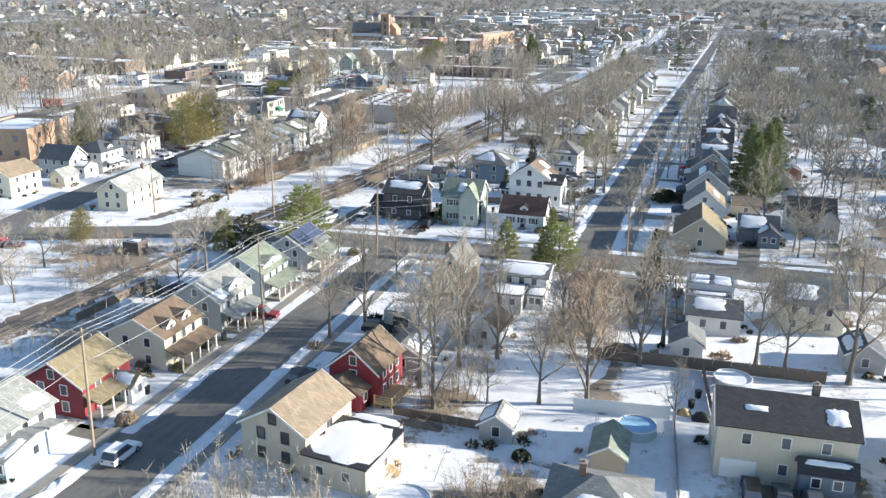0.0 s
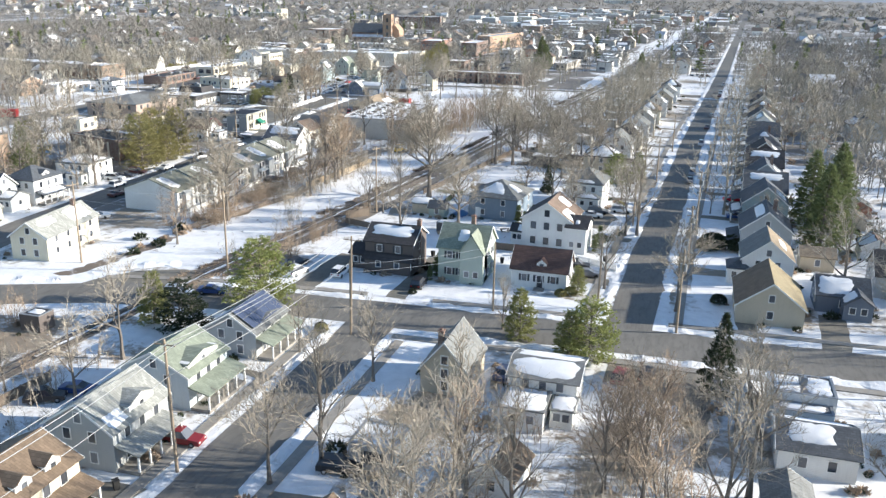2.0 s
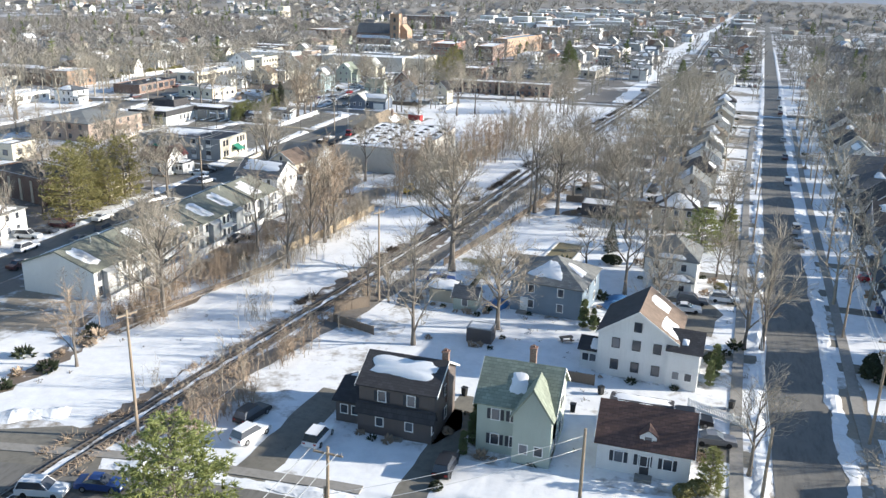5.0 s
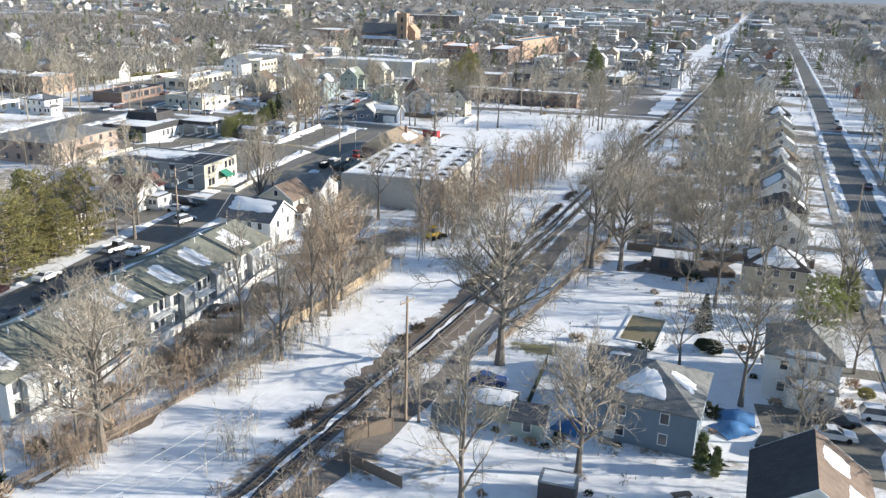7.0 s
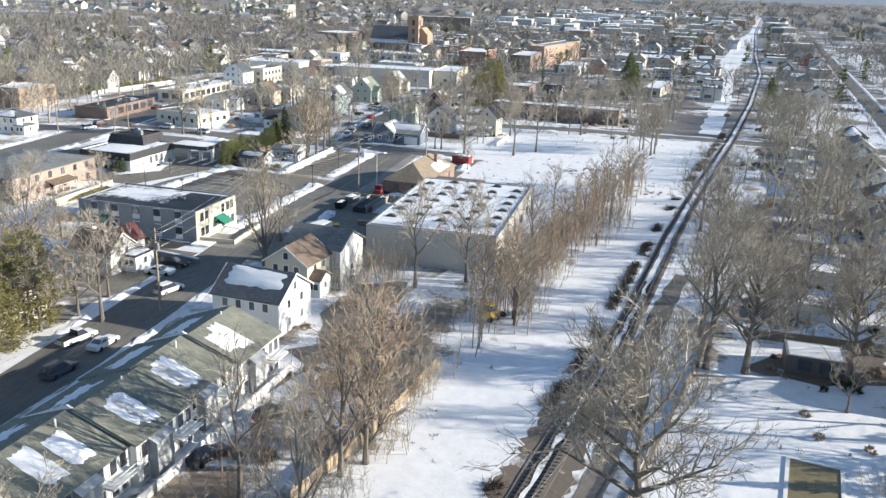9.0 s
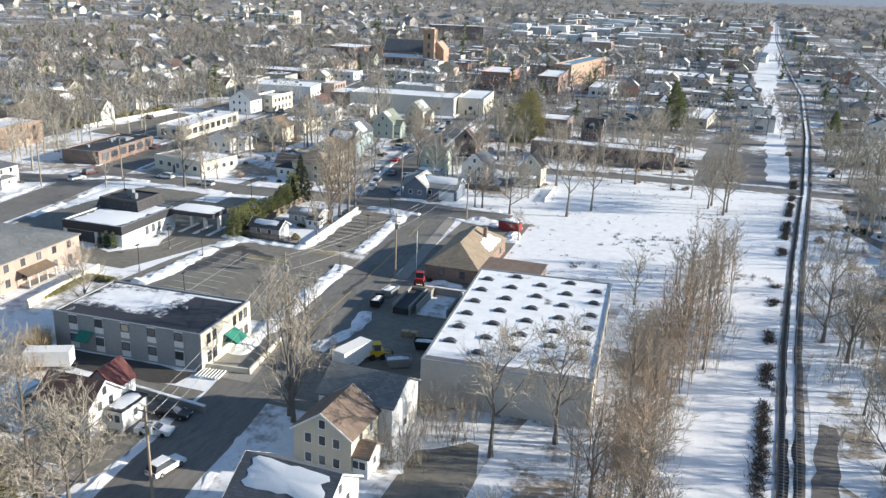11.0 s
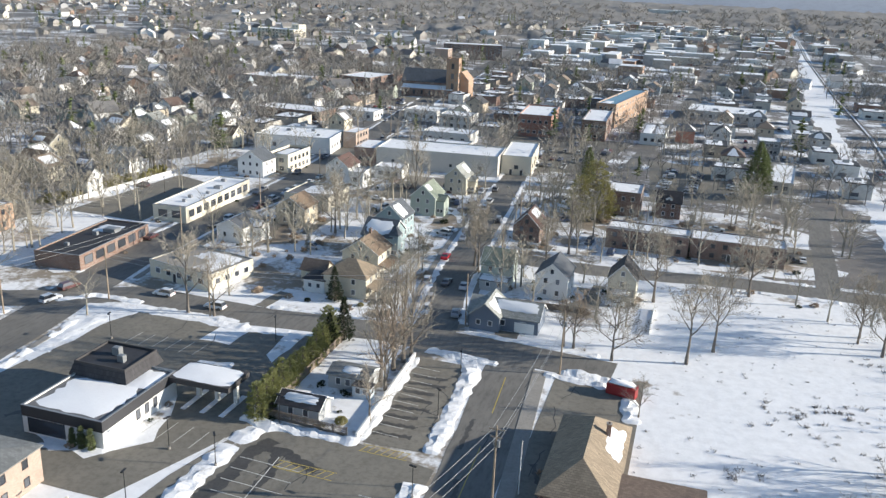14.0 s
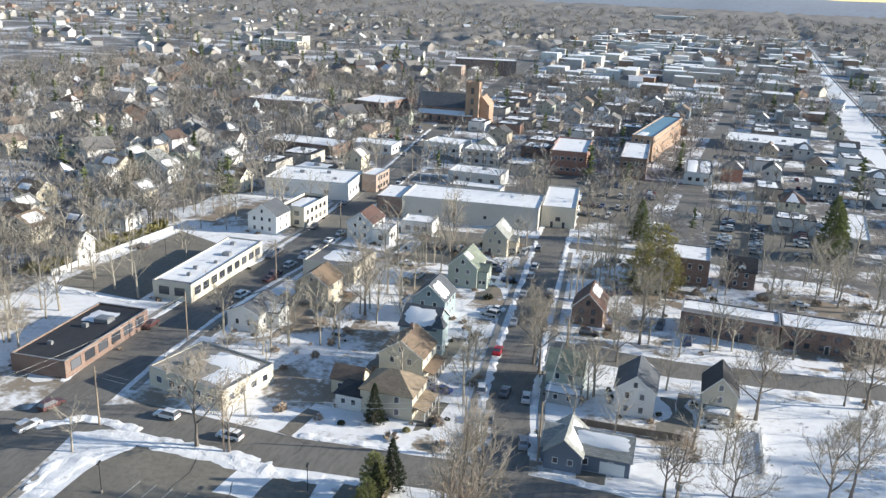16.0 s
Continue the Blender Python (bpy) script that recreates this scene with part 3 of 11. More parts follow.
def house(x, y, w, d, eave, rise, along, wall, roof, label, rz=0.0, snow=(), win=None, door=None, wings=(), porch=None, dormer=None, chimney=None,
          style="", name="house", category="house", group="", floors=2, garage=None, roof_shaded=""):
    """A house w by d metres. snow: (sheet, u0, u1, v0, v1). win: windows a floor, by side. wings: lower blocks. porch: (side, depth, from, to, roof)."""
    FOOT.append((x, y, w / 2 + 1, d / 2 + 1))
    FAR_WALLS[0] = y > 392 or x < -228 or (y > 205 and x > -36) or (x < -140 and y < 240) or y < 62
    th = Thing(name, label, category, group)
    th.add("wall", gable_walls(w, d, eave, rise, along).mesh("wall", wall))
    quads = roof_quads(w, d, eave, rise, along)
    r = Shape()
    for q in quads[1 if roof_shaded else 0:]:
        r.slab(q, 0.2)
    ri = th.add("roof", r.mesh("roof", roof))
    if roof_shaded:                                          # west slope in a darker shingle, its shade put into the colour
        th.add("roof", Shape().slab(quads[0], 0.2).mesh("roof", roof_shaded))
    if along in "xy":                                   # pale rake boards along the gables
        half, run = (w / 2, d / 2) if along == "y" else (d / 2, w / 2)
        k = rise / half
        lo, hi, ex = eave - 0.35 * k + 0.12, eave + rise + 0.12, half + 0.35
        for sg in (-1, 1):
            board = Shape().prism([(-ex, lo - 0.24), (0, hi - 0.24), (ex, lo - 0.24), (ex, lo + 0.02), (0, hi + 0.02), (-ex, lo + 0.02)], sg * (run + 0.355), sg * (run + 0.41), "y" if along == "y" else "x")
            th.add("rake_board", board.mesh("rake_board", "trim"), ri)
    for k, (q, u0, u1, v0, v1) in enumerate(snow):
        th.add("snow_patch", snow_on(quads[q], u0, u1, v0, v1, seed=k + int(abs(x * 7 + y))).mesh("snow_patch", "roofsnow", True), ri, "snow lying on the roof")
    fl = eave / floors
    win = {"S": 2, "E": 2, "W": 2, "N": 2} if win is None else win
    for side, n in win.items():
        if side == "N" or (side == "W" and x < -160):          # blind back walls
            continue
        for k in range(floors):
            row_windows(th, side, n, fl * k + fl * 0.36, w, d, style=style)
    if along in "xy" and rise > 2.2:
        for side in (("S", "N") if along == "y" else ("E", "W")):
            add_window(th, side, 0, eave + rise * 0.2, w, d, 0.8, 1.1, style)
    if door:
        add_door(th, door[0], door[1], w, d, door[2] if len(door) > 2 else "trim")
    if garage:
        gs, gu, gw = garage
        g = Shape().box(-gw / 2, gw / 2, -0.06, 0.02, 0, 2.2)
        for k in range(1, 4):
            g.box(-gw / 2, gw / 2, -0.08, -0.055, k * 0.55 - 0.02, k * 0.55 + 0.02)
        th.add("garage_door", g.mesh("garage_door", "trim"), m=wall_pose(gs, gu, 0.05, w, d))
    for (wx, wy, ww, wd, we, wr, wa, wwall, wroof, wsnow) in wings:
        s = gable_walls(ww, wd, we, wr, wa)
        mv = pose(wx, wy, 0)
        i = th.add("wing", s.mesh("wing", wwall), m=mv)
        q = roof_quads(ww, wd, we, wr, wa) if wa else [[(-ww / 2 - 0.15, -wd / 2 - 0.15, we + 0.2), (ww / 2 + 0.15, -wd / 2 - 0.15, we + 0.2), (ww / 2 + 0.15, wd / 2 + 0.15, we + 0.2), (-ww / 2 - 0.15, wd / 2 + 0.15, we + 0.2)]]
        rr = Shape()
        for e in q:
            rr.slab(e, 0.2)
        j = th.add("wing_roof", rr.mesh("wing_roof", wroof), i)
        for (k, u0, u1, v0, v1) in wsnow:
            th.add("snow_patch", snow_on(q[k], u0, u1, v0, v1, seed=int(abs(wx * 9 + x))).mesh("snow_patch", "roofsnow", True), i, "snow lying on the wing roof")
        for side, u in (("S", -ww / 5), ("S", ww / 5), ("E", 0)):
            f, p, _, _ = window_meshes(0.8, 1.0, "")
            k = th.add("window", f, m=mv @ wall_pose(side, u, min(we * 0.42, 1.3), ww, wd))
            th.add("pane", p, k)
    if porch:
        side, dep, a, b, pr, psn = porch
        m = {"S": pose(0, -d / 2, 0), "E": pose(w / 2, 0, 0, 0, 0, 90), "W": pose(-w / 2, 0, 0, 0, 0, -90), "N": pose(0, d / 2, 0, 0, 0, 180)}[side]
        q = [(a - 0.25, -dep - 0.25, 2.5), (b + 0.25, -dep - 0.25, 2.5), (b + 0.25, 0, 3.25), (a - 0.25, 0, 3.25)]
        i = th.add("porch_roof", Shape().slab(q, 0.16).mesh("porch_roof", pr), m=m)
        th.add("porch_floor", Shape().box(a, b, -dep, 0.02, 0.0, 0.45).mesh("porch_floor", "walk"), m=m)
        th.add("porch_beam", Shape().box(a, b, -dep, -dep + 0.15, 2.2, 2.45).mesh("porch_beam", "trim"), m=m)
        post = Shape().box(-0.09, 0.09, -0.09, 0.09, 0.45, 2.25).mesh("porch_post", "trim")
        n = max(2, round((b - a) / 2.2) + 1)
        for k in range(n):
            th.add("porch_post", post, m=m @ pose(a + 0.12 + (b - a - 0.24) * k / (n - 1), -dep + 0.1, 0))
        if psn:
            th.add("snow_patch", snow_on(q, 0.05, psn, 0.1, 0.95, seed=3).mesh("snow_patch", "roofsnow", True), i, "snow lying on the porch roof")
    if dormer:
        for side, u, dw, dh in dormer:
            m = {"S": pose(u, -d / 2 + 0.6, eave), "E": pose(w / 2 - 0.6, u, eave, 0, 0, 90), "W": pose(-w / 2 + 0.6, u, eave, 0, 0, -90)}[side]
            ln = (d if side == "S" else w) * 0.42
            s = Shape().prism([(-dw / 2, -0.4), (dw / 2, -0.4), (dw / 2, dh * 0.65), (0, dh), (-dw / 2, dh * 0.65)], 0, ln, "y")
            s.f = [q[::-1] for q in s.f]
            i = th.add("dormer", s.mesh("dormer", "trim"), m=m)
            rr = Shape()
            for sg in (-1, 1):
                rr.slab([(sg * (dw / 2 + 0.15), -0.15, dh * 0.65 - 0.05), (sg * (dw / 2 + 0.15), ln, dh * 0.65 - 0.05), (0, ln, dh + 0.1), (0, -0.15, dh + 0.1)], 0.1)
            th.add("dormer_roof", rr.mesh("dormer_roof", roof), i)
            f, p, _, _ = window_meshes(0.7, 0.8, "")
            k = th.add("window", f, i, m=pose(0, 0, 0.15))
            th.add("pane", p, i, m=pose(0, 0, 0.15))
    if chimney:
        for cx, cy, ch in (chimney if isinstance(chimney[0], tuple) else (chimney,)):
            s = Shape().box(cx - 0.35, cx + 0.35, cy - 0.35, cy + 0.35, eave * 0.5, ch).box(cx - 0.42, cx + 0.42, cy - 0.42, cy + 0.42, ch, ch + 0.15).box(cx - 0.15, cx + 0.15, cy - 0.15, cy + 0.15, ch + 0.15, ch + 0.4)
            th.add("chimney", s.mesh("chimney", "brick_brown"))
    return th.put(pose(x, y, 0, 0, 0, rz))


def flat_block(x, y, w, d, h, wall, roof, label, rz=0.0, win=None, floors=1, snow=(), units=(), parapet=0.4, name="commercial_building", category="building", style="dark", ww=1.4, wh=1.3, group="", door=None, extra=None):
    """A flat-roofed block with a parapet, coping, roof units and snow on the deck."""
    FOOT.append((x, y, w / 2 + 1, d / 2 + 1))
    FAR_WALLS[0] = y > 392 or x < -228 or (y > 205 and x > -36) or (x < -140 and y < 240) or y < 62
    th = Thing(name, label, category, group)
    th.add("wall", Shape().box(-w / 2, w / 2, -d / 2, d / 2, -0.3, h).mesh("wall", wall))
    ri = th.add("roof", Shape().box(-w / 2 + 0.25, w / 2 - 0.25, -d / 2 + 0.25, d / 2 - 0.25, h - 0.1, h + 0.06).mesh("roof", roof))
    t = 0.25
    pa = Shape().box(-w / 2, w / 2, -d / 2, -d / 2 + t, h, h + parapet).box(-w / 2, w / 2, d / 2 - t, d / 2, h, h + parapet)
    pa.box(-w / 2, -w / 2 + t, -d / 2 + t, d / 2 - t, h, h + parapet).box(w / 2 - t, w / 2, -d / 2 + t, d / 2 - t, h, h + parapet)
    th.add("parapet", pa.mesh("parapet", wall))
    e = 0.05
    co = Shape().box(-w / 2 - e, w / 2 + e, -d / 2 - e, -d / 2 + t + e, h + parapet, h + parapet + 0.07).box(-w / 2 - e, w / 2 + e, d / 2 - t - e, d / 2 + e, h + parapet, h + parapet + 0.07)
    co.box(-w / 2 - e, -w / 2 + t + e, -d / 2 + t + e, d / 2 - t - e, h + parapet, h + parapet + 0.07).box(w / 2 - t - e, w / 2 + e, -d / 2 + t + e, d / 2 - t - e, h + parapet, h + parapet + 0.07)
    th.add("coping", co.mesh("coping", "grey_metal"))
    q = [(-w / 2 + t, -d / 2 + t, h + 0.06), (w / 2 - t, -d / 2 + t, h + 0.06), (w / 2 - t, d / 2 - t, h + 0.06), (-w / 2 + t, d / 2 - t, h + 0.06)]
    for k, sn in enumerate(snow):
        if sn[0] <= 0.02 and sn[1] >= 0.98 and sn[3] >= 0.98:
            y0 = -d / 2 + 0.25 + (d - 0.5) * sn[2]
            th.add("snow_cover", Shape().box(-w / 2 + 0.25, w / 2 - 0.25, y0, d / 2 - 0.25, h + 0.06, h + 0.16).mesh("snow_cover", "deck_snow"), ri, "snow covering the flat roof")
            continue
        th.add("snow_patch", snow_on(q, *sn, seed=k + int(abs(x)), ragged=0.18).mesh("snow_patch", "roofsnow", True), ri, "snow lying on the flat roof")
    for ux, uy, us, uh in units:
        u = Shape().box(ux - us / 2, ux + us / 2, uy - us * 0.4, uy + us * 0.4, h + 0.05, h + 0.2 + uh).box(ux - us * 0.4, ux + us * 0.4, uy - us * 0.3, uy + us * 0.3, h + 0.2 + uh, h + 0.3 + uh)
        th.add("roof_unit", u.mesh("roof_unit", "grey_metal"))
    fl = h / floors
    for side, n in (win or {}).items():
        if side == "W" and x < -160:
            continue
        for k in range(floors):
            row_windows(th, side, n, fl * k + fl * 0.35, w, d, ww, wh, style)
    for dd in door or ():
        add_door(th, dd[0], dd[1], w, d, dd[2] if len(dd) > 2 else "darktrim", 0.05)
    if extra:
        extra(th, w, d, h)
    return th.put(pose(x, y, 0, 0, 0, rz))

# ---- ground, streets, railway ----
def ribbon(name, pts, width, z, material, label, category, kind="structure", step=6.0, edge=0.0, thick=0.0):
    """A strip along a line on the ground, with a slightly uneven rim where edge is given."""
    r = random.Random(len(pts) * 31 + int(width * 10 + abs(pts[0][0])))
    line = []
    for (ax, ay), (bx, by) in zip(pts, pts[1:]):
        n = max(1, int(math.hypot(bx - ax, by - ay) / step))
        line += [(ax + (bx - ax) * k / n, ay + (by - ay) * k / n) for k in range(n)]
    line.append(pts[-1])
    s = Shape()
    vs = []
    for i, (x, y) in enumerate(line):
        x0, y0 = line[max(i - 1, 0)]
        x1, y1 = line[min(i + 1, len(line) - 1)]
        ln = math.hypot(x1 - x0, y1 - y0)
        nx, ny = -(y1 - y0) / ln, (x1 - x0) / ln
        a, b = width / 2 + r.uniform(-edge, edge), width / 2 + r.uniform(-edge, edge)
        vs += [(x + nx * a, y + ny * a, z), (x - nx * b, y - ny * b, z)]
    n = len(line)
    fs = [(2 * i, 2 * i + 1, 2 * i + 3, 2 * i + 2) for i in range(n - 1)]
    if thick:
        vs += [(x, y, h - thick) for x, y, h in vs]
        m = 2 * n
        fs += [(2 * i, 2 * i + 2, m + 2 * i + 2, m + 2 * i) for i in range(n - 1)] + [(2 * i + 1, m + 2 * i + 1, m + 2 * i + 3, 2 * i + 3) for i in range(n - 1)]
        fs += [(0, m, m + 1, 1), (2 * n - 2, 2 * n - 1, m + 2 * n - 1, m + 2 * n - 2)]
    s.add(vs, fs)
    return single(name, s, material, label, category, kind)


def patch(name, pts, z, material, label, category, kind="structure", jag=0.0, seed=1):
    """A flat piece of ground inside an outline, its rim broken up by jag metres."""
    r = random.Random(seed)
    out = []
    for (ax, ay), (bx, by) in zip(pts, pts[1:] + pts[:1]):
        n = max(1, int(math.hypot(bx - ax, by - ay) / (3.0 if jag else 400)))
        for k in range(n):
            out.append((ax + (bx - ax) * k / n + r.uniform(-jag, jag), ay + (by - ay) * k / n + r.uniform(-jag, jag), z))
    return single(name, Shape().add(out, [tuple(range(len(out)))]), material, label, category, kind)


def blob(x, y, rx, ry, jag=0.25, n=18, seed=0):
    r = random.Random(seed)
    return [(x + rx * math.cos(k * math.tau / n) * (1 + r.uniform(-jag, jag)), y + ry * math.sin(k * math.tau / n) * (1 + r.uniform(-jag, jag))) for k in range(n)]


def snowbank(pts, width, height, seed, material="bank", label="ridge of ploughed snow along the kerb", broken=0.0):
    """A lumpy ridge of ploughed snow along a line."""
    r = random.Random(seed)
    s = Shape()
    line = []
    for (ax, ay), (bx, by) in zip(pts, pts[1:]):
        n = max(1, int(math.hypot(bx - ax, by - ay) / 0.6))
        line += [(ax + (bx - ax) * k / n, ay + (by - ay) * k / n) for k in range(n)]
    line.append(pts[-1])
    cs = [(-0.5, 0.0), (-0.34, 0.6), (-0.08, 1.0), (0.18, 0.85), (0.38, 0.45), (0.5, 0.0)]
    vs = []
    for i, (x, y) in enumerate(line):
        x0, y0 = line[max(i - 1, 0)]
        x1, y1 = line[min(i + 1, len(line) - 1)]
        ln = math.hypot(x1 - x0, y1 - y0) or 1
        nx, ny = -(y1 - y0) / ln, (x1 - x0) / ln
        k = 0.55 + 0.75 * noise.noise((x * 0.22 + seed, y * 0.22, 0)) + 0.4 * noise.noise((x * 0.6, y * 0.6 + seed, 2))
        if broken and noise.noise((x * 0.11, y * 0.11, seed)) < broken - 0.5:
            k = 0.06
        if i in (0, len(line) - 1):
            k = 0.05
        k = max(k, 0.05)
        for u, h in cs:
            j = noise.noise((x * 0.5 + u * 4, y * 0.5, seed + u * 3))
            uu = u * width * (0.7 + 0.45 * k) + j * 0.7
            vs.append((x + nx * uu, y + ny * uu, max(0.012, 0.75 * height * h * k * (1 + j)) if 0 < h else 0.012))
    m = len(cs)
    fs = [(i * m + c, i * m + c + 1, (i + 1) * m + c + 1, (i + 1) * m + c) for i in range(len(line) - 1) for c in range(m - 1)]
    s.add(vs, [q[::-1] for q in fs])
    return single("snow_bank", s, material, label, "snow bank", "stuff")


# the ground itself: one sheet to the horizon, finer near the walk
_g = Shape()
_xs = [-9000, -2400, -1200, -700, -420, -300, -200, -120, -60, 0, 60, 120, 300, 700, 1500, 9000]
_ys = [-4800, -1200, -300, 0, 80, 160, 240, 320, 400, 480, 560, 640, 760, 1000, 1500, 2500, 4800]
_nx = len(_xs)
_g.add([(x, y, 0) for y in _ys for x in _xs], [(j * _nx + i, j * _nx + i + 1, (j + 1) * _nx + i + 1, (j + 1) * _nx + i) for j in range(len(_ys) - 1) for i in range(_nx - 1)])
single("ground", _g, "ground", "snow-covered winter ground with bare brown patches", "ground", "structure")

A_ST = [(-53, -60), (-53, 60), (-52.6, 100), (-52.3, 147)]
B_ST = [(-420, 22), (-160, 119), (-126.2, 132.3), (-111.6, 138.3), (-97, 144.2), (-80, 147.8), (-60, 149.5), (0, 152.5), (80, 155), (400, 160)]
C_ST = [(-15.2, 152), (-14.4, 190), (-12, 240), (-8, 330), (3, 523), (42, 1250), (80, 2000)]
H_ST = [(-132.6, 131), (-135.4, 148.3), (-137.6, 165), (-139, 180), (-141, 240), (-145.5, 290), (-147.4, 345), (-150.4, 392)]
G_ST = [(-480, 372), (-330, 366), (-262, 374), (-236, 388), (-205, 387), (-170, 391), (-144, 389.5), (-131, 388.5)]
F_ST = [(-240, 180), (-242, 330), (-246, 365), (-249.5, 385), (-253, 410), (-254.6, 440), (-252.5, 475), (-254.5, 510), (-259, 552), (-264, 600), (-285, 760), (-312, 1050), (-360, 1500)]
I_ST = [(-168, 392), (-173, 418), (-176.5, 447), (-180, 484), (-184, 525), (-188, 575), (-196, 640)]
J_ST = [(-175, 448), (-142, 447), (-108, 452), (-73, 453), (40, 458)]
K_ST = [(-86, 452), (-83, 500), (-79, 545)]
M_ST = [(-146, 575), (-138, 700), (-131, 798), (-95, 1327), (-60, 1900)]
L_ST = [(-264, 506), (-230, 522), (-186, 528), (-120, 532)]
RAIL = [(-94.6, 60), (-92, 100), (-88, 152), (-85.5, 172), (-78.6, 231), (-74.6, 266), (-72.6, 289), (-69.6, 330), (-64.6, 381), (-56.3, 456), (-46.5, 561), (-35.5, 717), (-31.7, 883), (-15, 1304), (27, 2030), (60, 2600)]
for _n, (_p, _w, _z) in dict(road_a=(A_ST, 7.4, 0.030), road_b=(B_ST, 9.6, 0.034), road_c=(C_ST, 6.9, 0.038), road_h=(H_ST, 9.6, 0.030), road_g=(G_ST, 9.4, 0.036),
                             road_f=(F_ST, 12.0, 0.030), road_i=(I_ST, 9.0, 0.040), road_j=(J_ST, 8.4, 0.044), road_k=(K_ST, 6.0, 0.048), road_m=(M_ST, 7.0, 0.026), road_l=(L_ST, 7.0, 0.052)).items():
    ribbon(_n, _p, _w, _z, "asphalt", "worn grey asphalt street with snow at its edges", "road", edge=0.25)


def shifted(pts, off):
    out = []
    for i, (x, y) in enumerate(pts):
        x0, y0 = pts[max(i - 1, 0)]
        x1, y1 = pts[min(i + 1, len(pts) - 1)]
        ln = math.hypot(x1 - x0, y1 - y0)
        out.append((x - (y1 - y0) / ln * off, y + (x1 - x0) / ln * off))
    return out


def clip_y(pts, y0, y1):
    """The part of a line between two heights of y."""
    out = []
    for (ax, ay), (bx, by) in zip(pts, pts[1:]):
        lo, hi = max(y0, min(ay, by)), min(y1, max(ay, by))
        if lo < hi:
            for yy in (lo, hi):
                k = (yy - ay) / (by - ay)
                q = (ax + (bx - ax) * k, yy)
                if not out or math.hypot(q[0] - out[-1][0], q[1] - out[-1][1]) > 0.1:
                    out.append(q)
    return out


def rail_x(y):
    """Where the track crosses a given y."""
    return float(np.interp(y, [q[1] for q in RAIL], [q[0] for q in RAIL]))


def clip_x(pts, x0, x1):
    return [(x, y) for y, x in clip_y([(y, x) for x, y in pts], x0, x1)]


# sidewalks (raised slabs behind a kerb) and the snow ploughed against them
for _p, _off, _hw in ((clip_y(A_ST, 20, 141), 6.3, 0), (clip_y(A_ST, 20, 141), -6.3, 0), (clip_y(C_ST, 160, 420), 7.0, 0), (clip_y(C_ST, 160, 420), -7.0, 0),
                      (clip_x(B_ST, -46, -20), 7.6, 0), (clip_x(B_ST, -100, -57), 7.6, 0), (clip_x(B_ST, -9, 60), 7.8, 0), (clip_x(B_ST, -48, 60), -7.8, 0),
                      (clip_y(I_ST, 400, 520), 6.6, 0), (clip_y(I_ST, 400, 520), -6.6, 0), (clip_y(F_ST, 395, 700), 8.0, 0), (clip_y(F_ST, 395, 700), -8.0, 0), (clip_y(F_ST, 230, 366), -8.0, 0)):
    ribbon("pavement", shifted(_p, _off), 1.4, 0.13, "walk", "concrete sidewalk slabs cleared of snow", "sidewalk", thick=0.16, step=12)
_k = 0
for _p, _off, _wd, _ht, _br in (
        (clip_y(A_ST, 20, 141), 4.6, 1.7, 0.45, 0.25), (clip_y(A_ST, 20, 141), -4.6, 1.7, 0.45, 0.25), (clip_y(C_ST, 160, 900), 4.5, 1.9, 0.5, 0.2), (clip_y(C_ST, 160, 900), -4.5, 1.9, 0.5, 0.2),
        (clip_x(B_ST, -46, -20), 5.7, 1.8, 0.5, 0.2), (clip_x(B_ST, -82, -57), 5.8, 1.8, 0.5, 0.25), (clip_x(B_ST, -9, 80), 5.7, 2.0, 0.5, 0.2), (clip_x(B_ST, -47, 80), -5.8, 1.9, 0.5, 0.2),
        (clip_x(B_ST, -128, -105), 7.0, 3.0, 0.9, 0.0), ([(-106, 150.2), (-101.6, 156.4), (-94.6, 160.4)], 0.4, 3.0, 0.8, 0.0), (clip_x(B_ST, -84, -59), -6.0, 1.6, 0.35, 0.3),
        (clip_y(H_ST, 296, 341), 6.6, 3.6, 1.0, 0.0), (clip_y(H_ST, 200, 284), 5.8, 1.6, 0.4, 0.35), (clip_y(H_ST, 200, 275), -5.8, 1.6, 0.4, 0.35),
        (clip_x(G_ST, -245, -196), -6.4, 4.0, 0.34, 0.0), (clip_x(G_ST, -166, -152), -6.4, 2.6, 0.7, 0.0), (clip_x(G_ST, -143, -128), -6.4, 2.6, 0.8, 0.0),
        (clip_x(G_ST, -205, -178), 5.6, 1.7, 0.5, 0.1), (clip_x(G_ST, -163, -130), 5.8, 2.0, 0.5, 0.1), (clip_y(F_ST, 250, 370), -8.2, 2.4, 0.6, 0.15), (clip_y(F_ST, 300, 372), 8.2, 2.2, 0.6, 0.15),
        (clip_y(I_ST, 400, 600), 5.0, 1.8, 0.5, 0.3), (clip_y(I_ST, 400, 600), -5.0, 1.8, 0.5, 0.3), (clip_x(J_ST, -162, 20), -5.2, 1.8, 0.5, 0.2), (clip_x(J_ST, -162, -90), 5.2, 1.8, 0.5, 0.2),
        (clip_y(F_ST, 395, 900), 6.8, 1.5, 0.35, 0.4), (clip_y(F_ST, 395, 900), -6.8, 1.5, 0.35, 0.4)):
    _k += 1
    snowbank(shifted(_p, _off), _wd, _ht, _k, broken=_br)

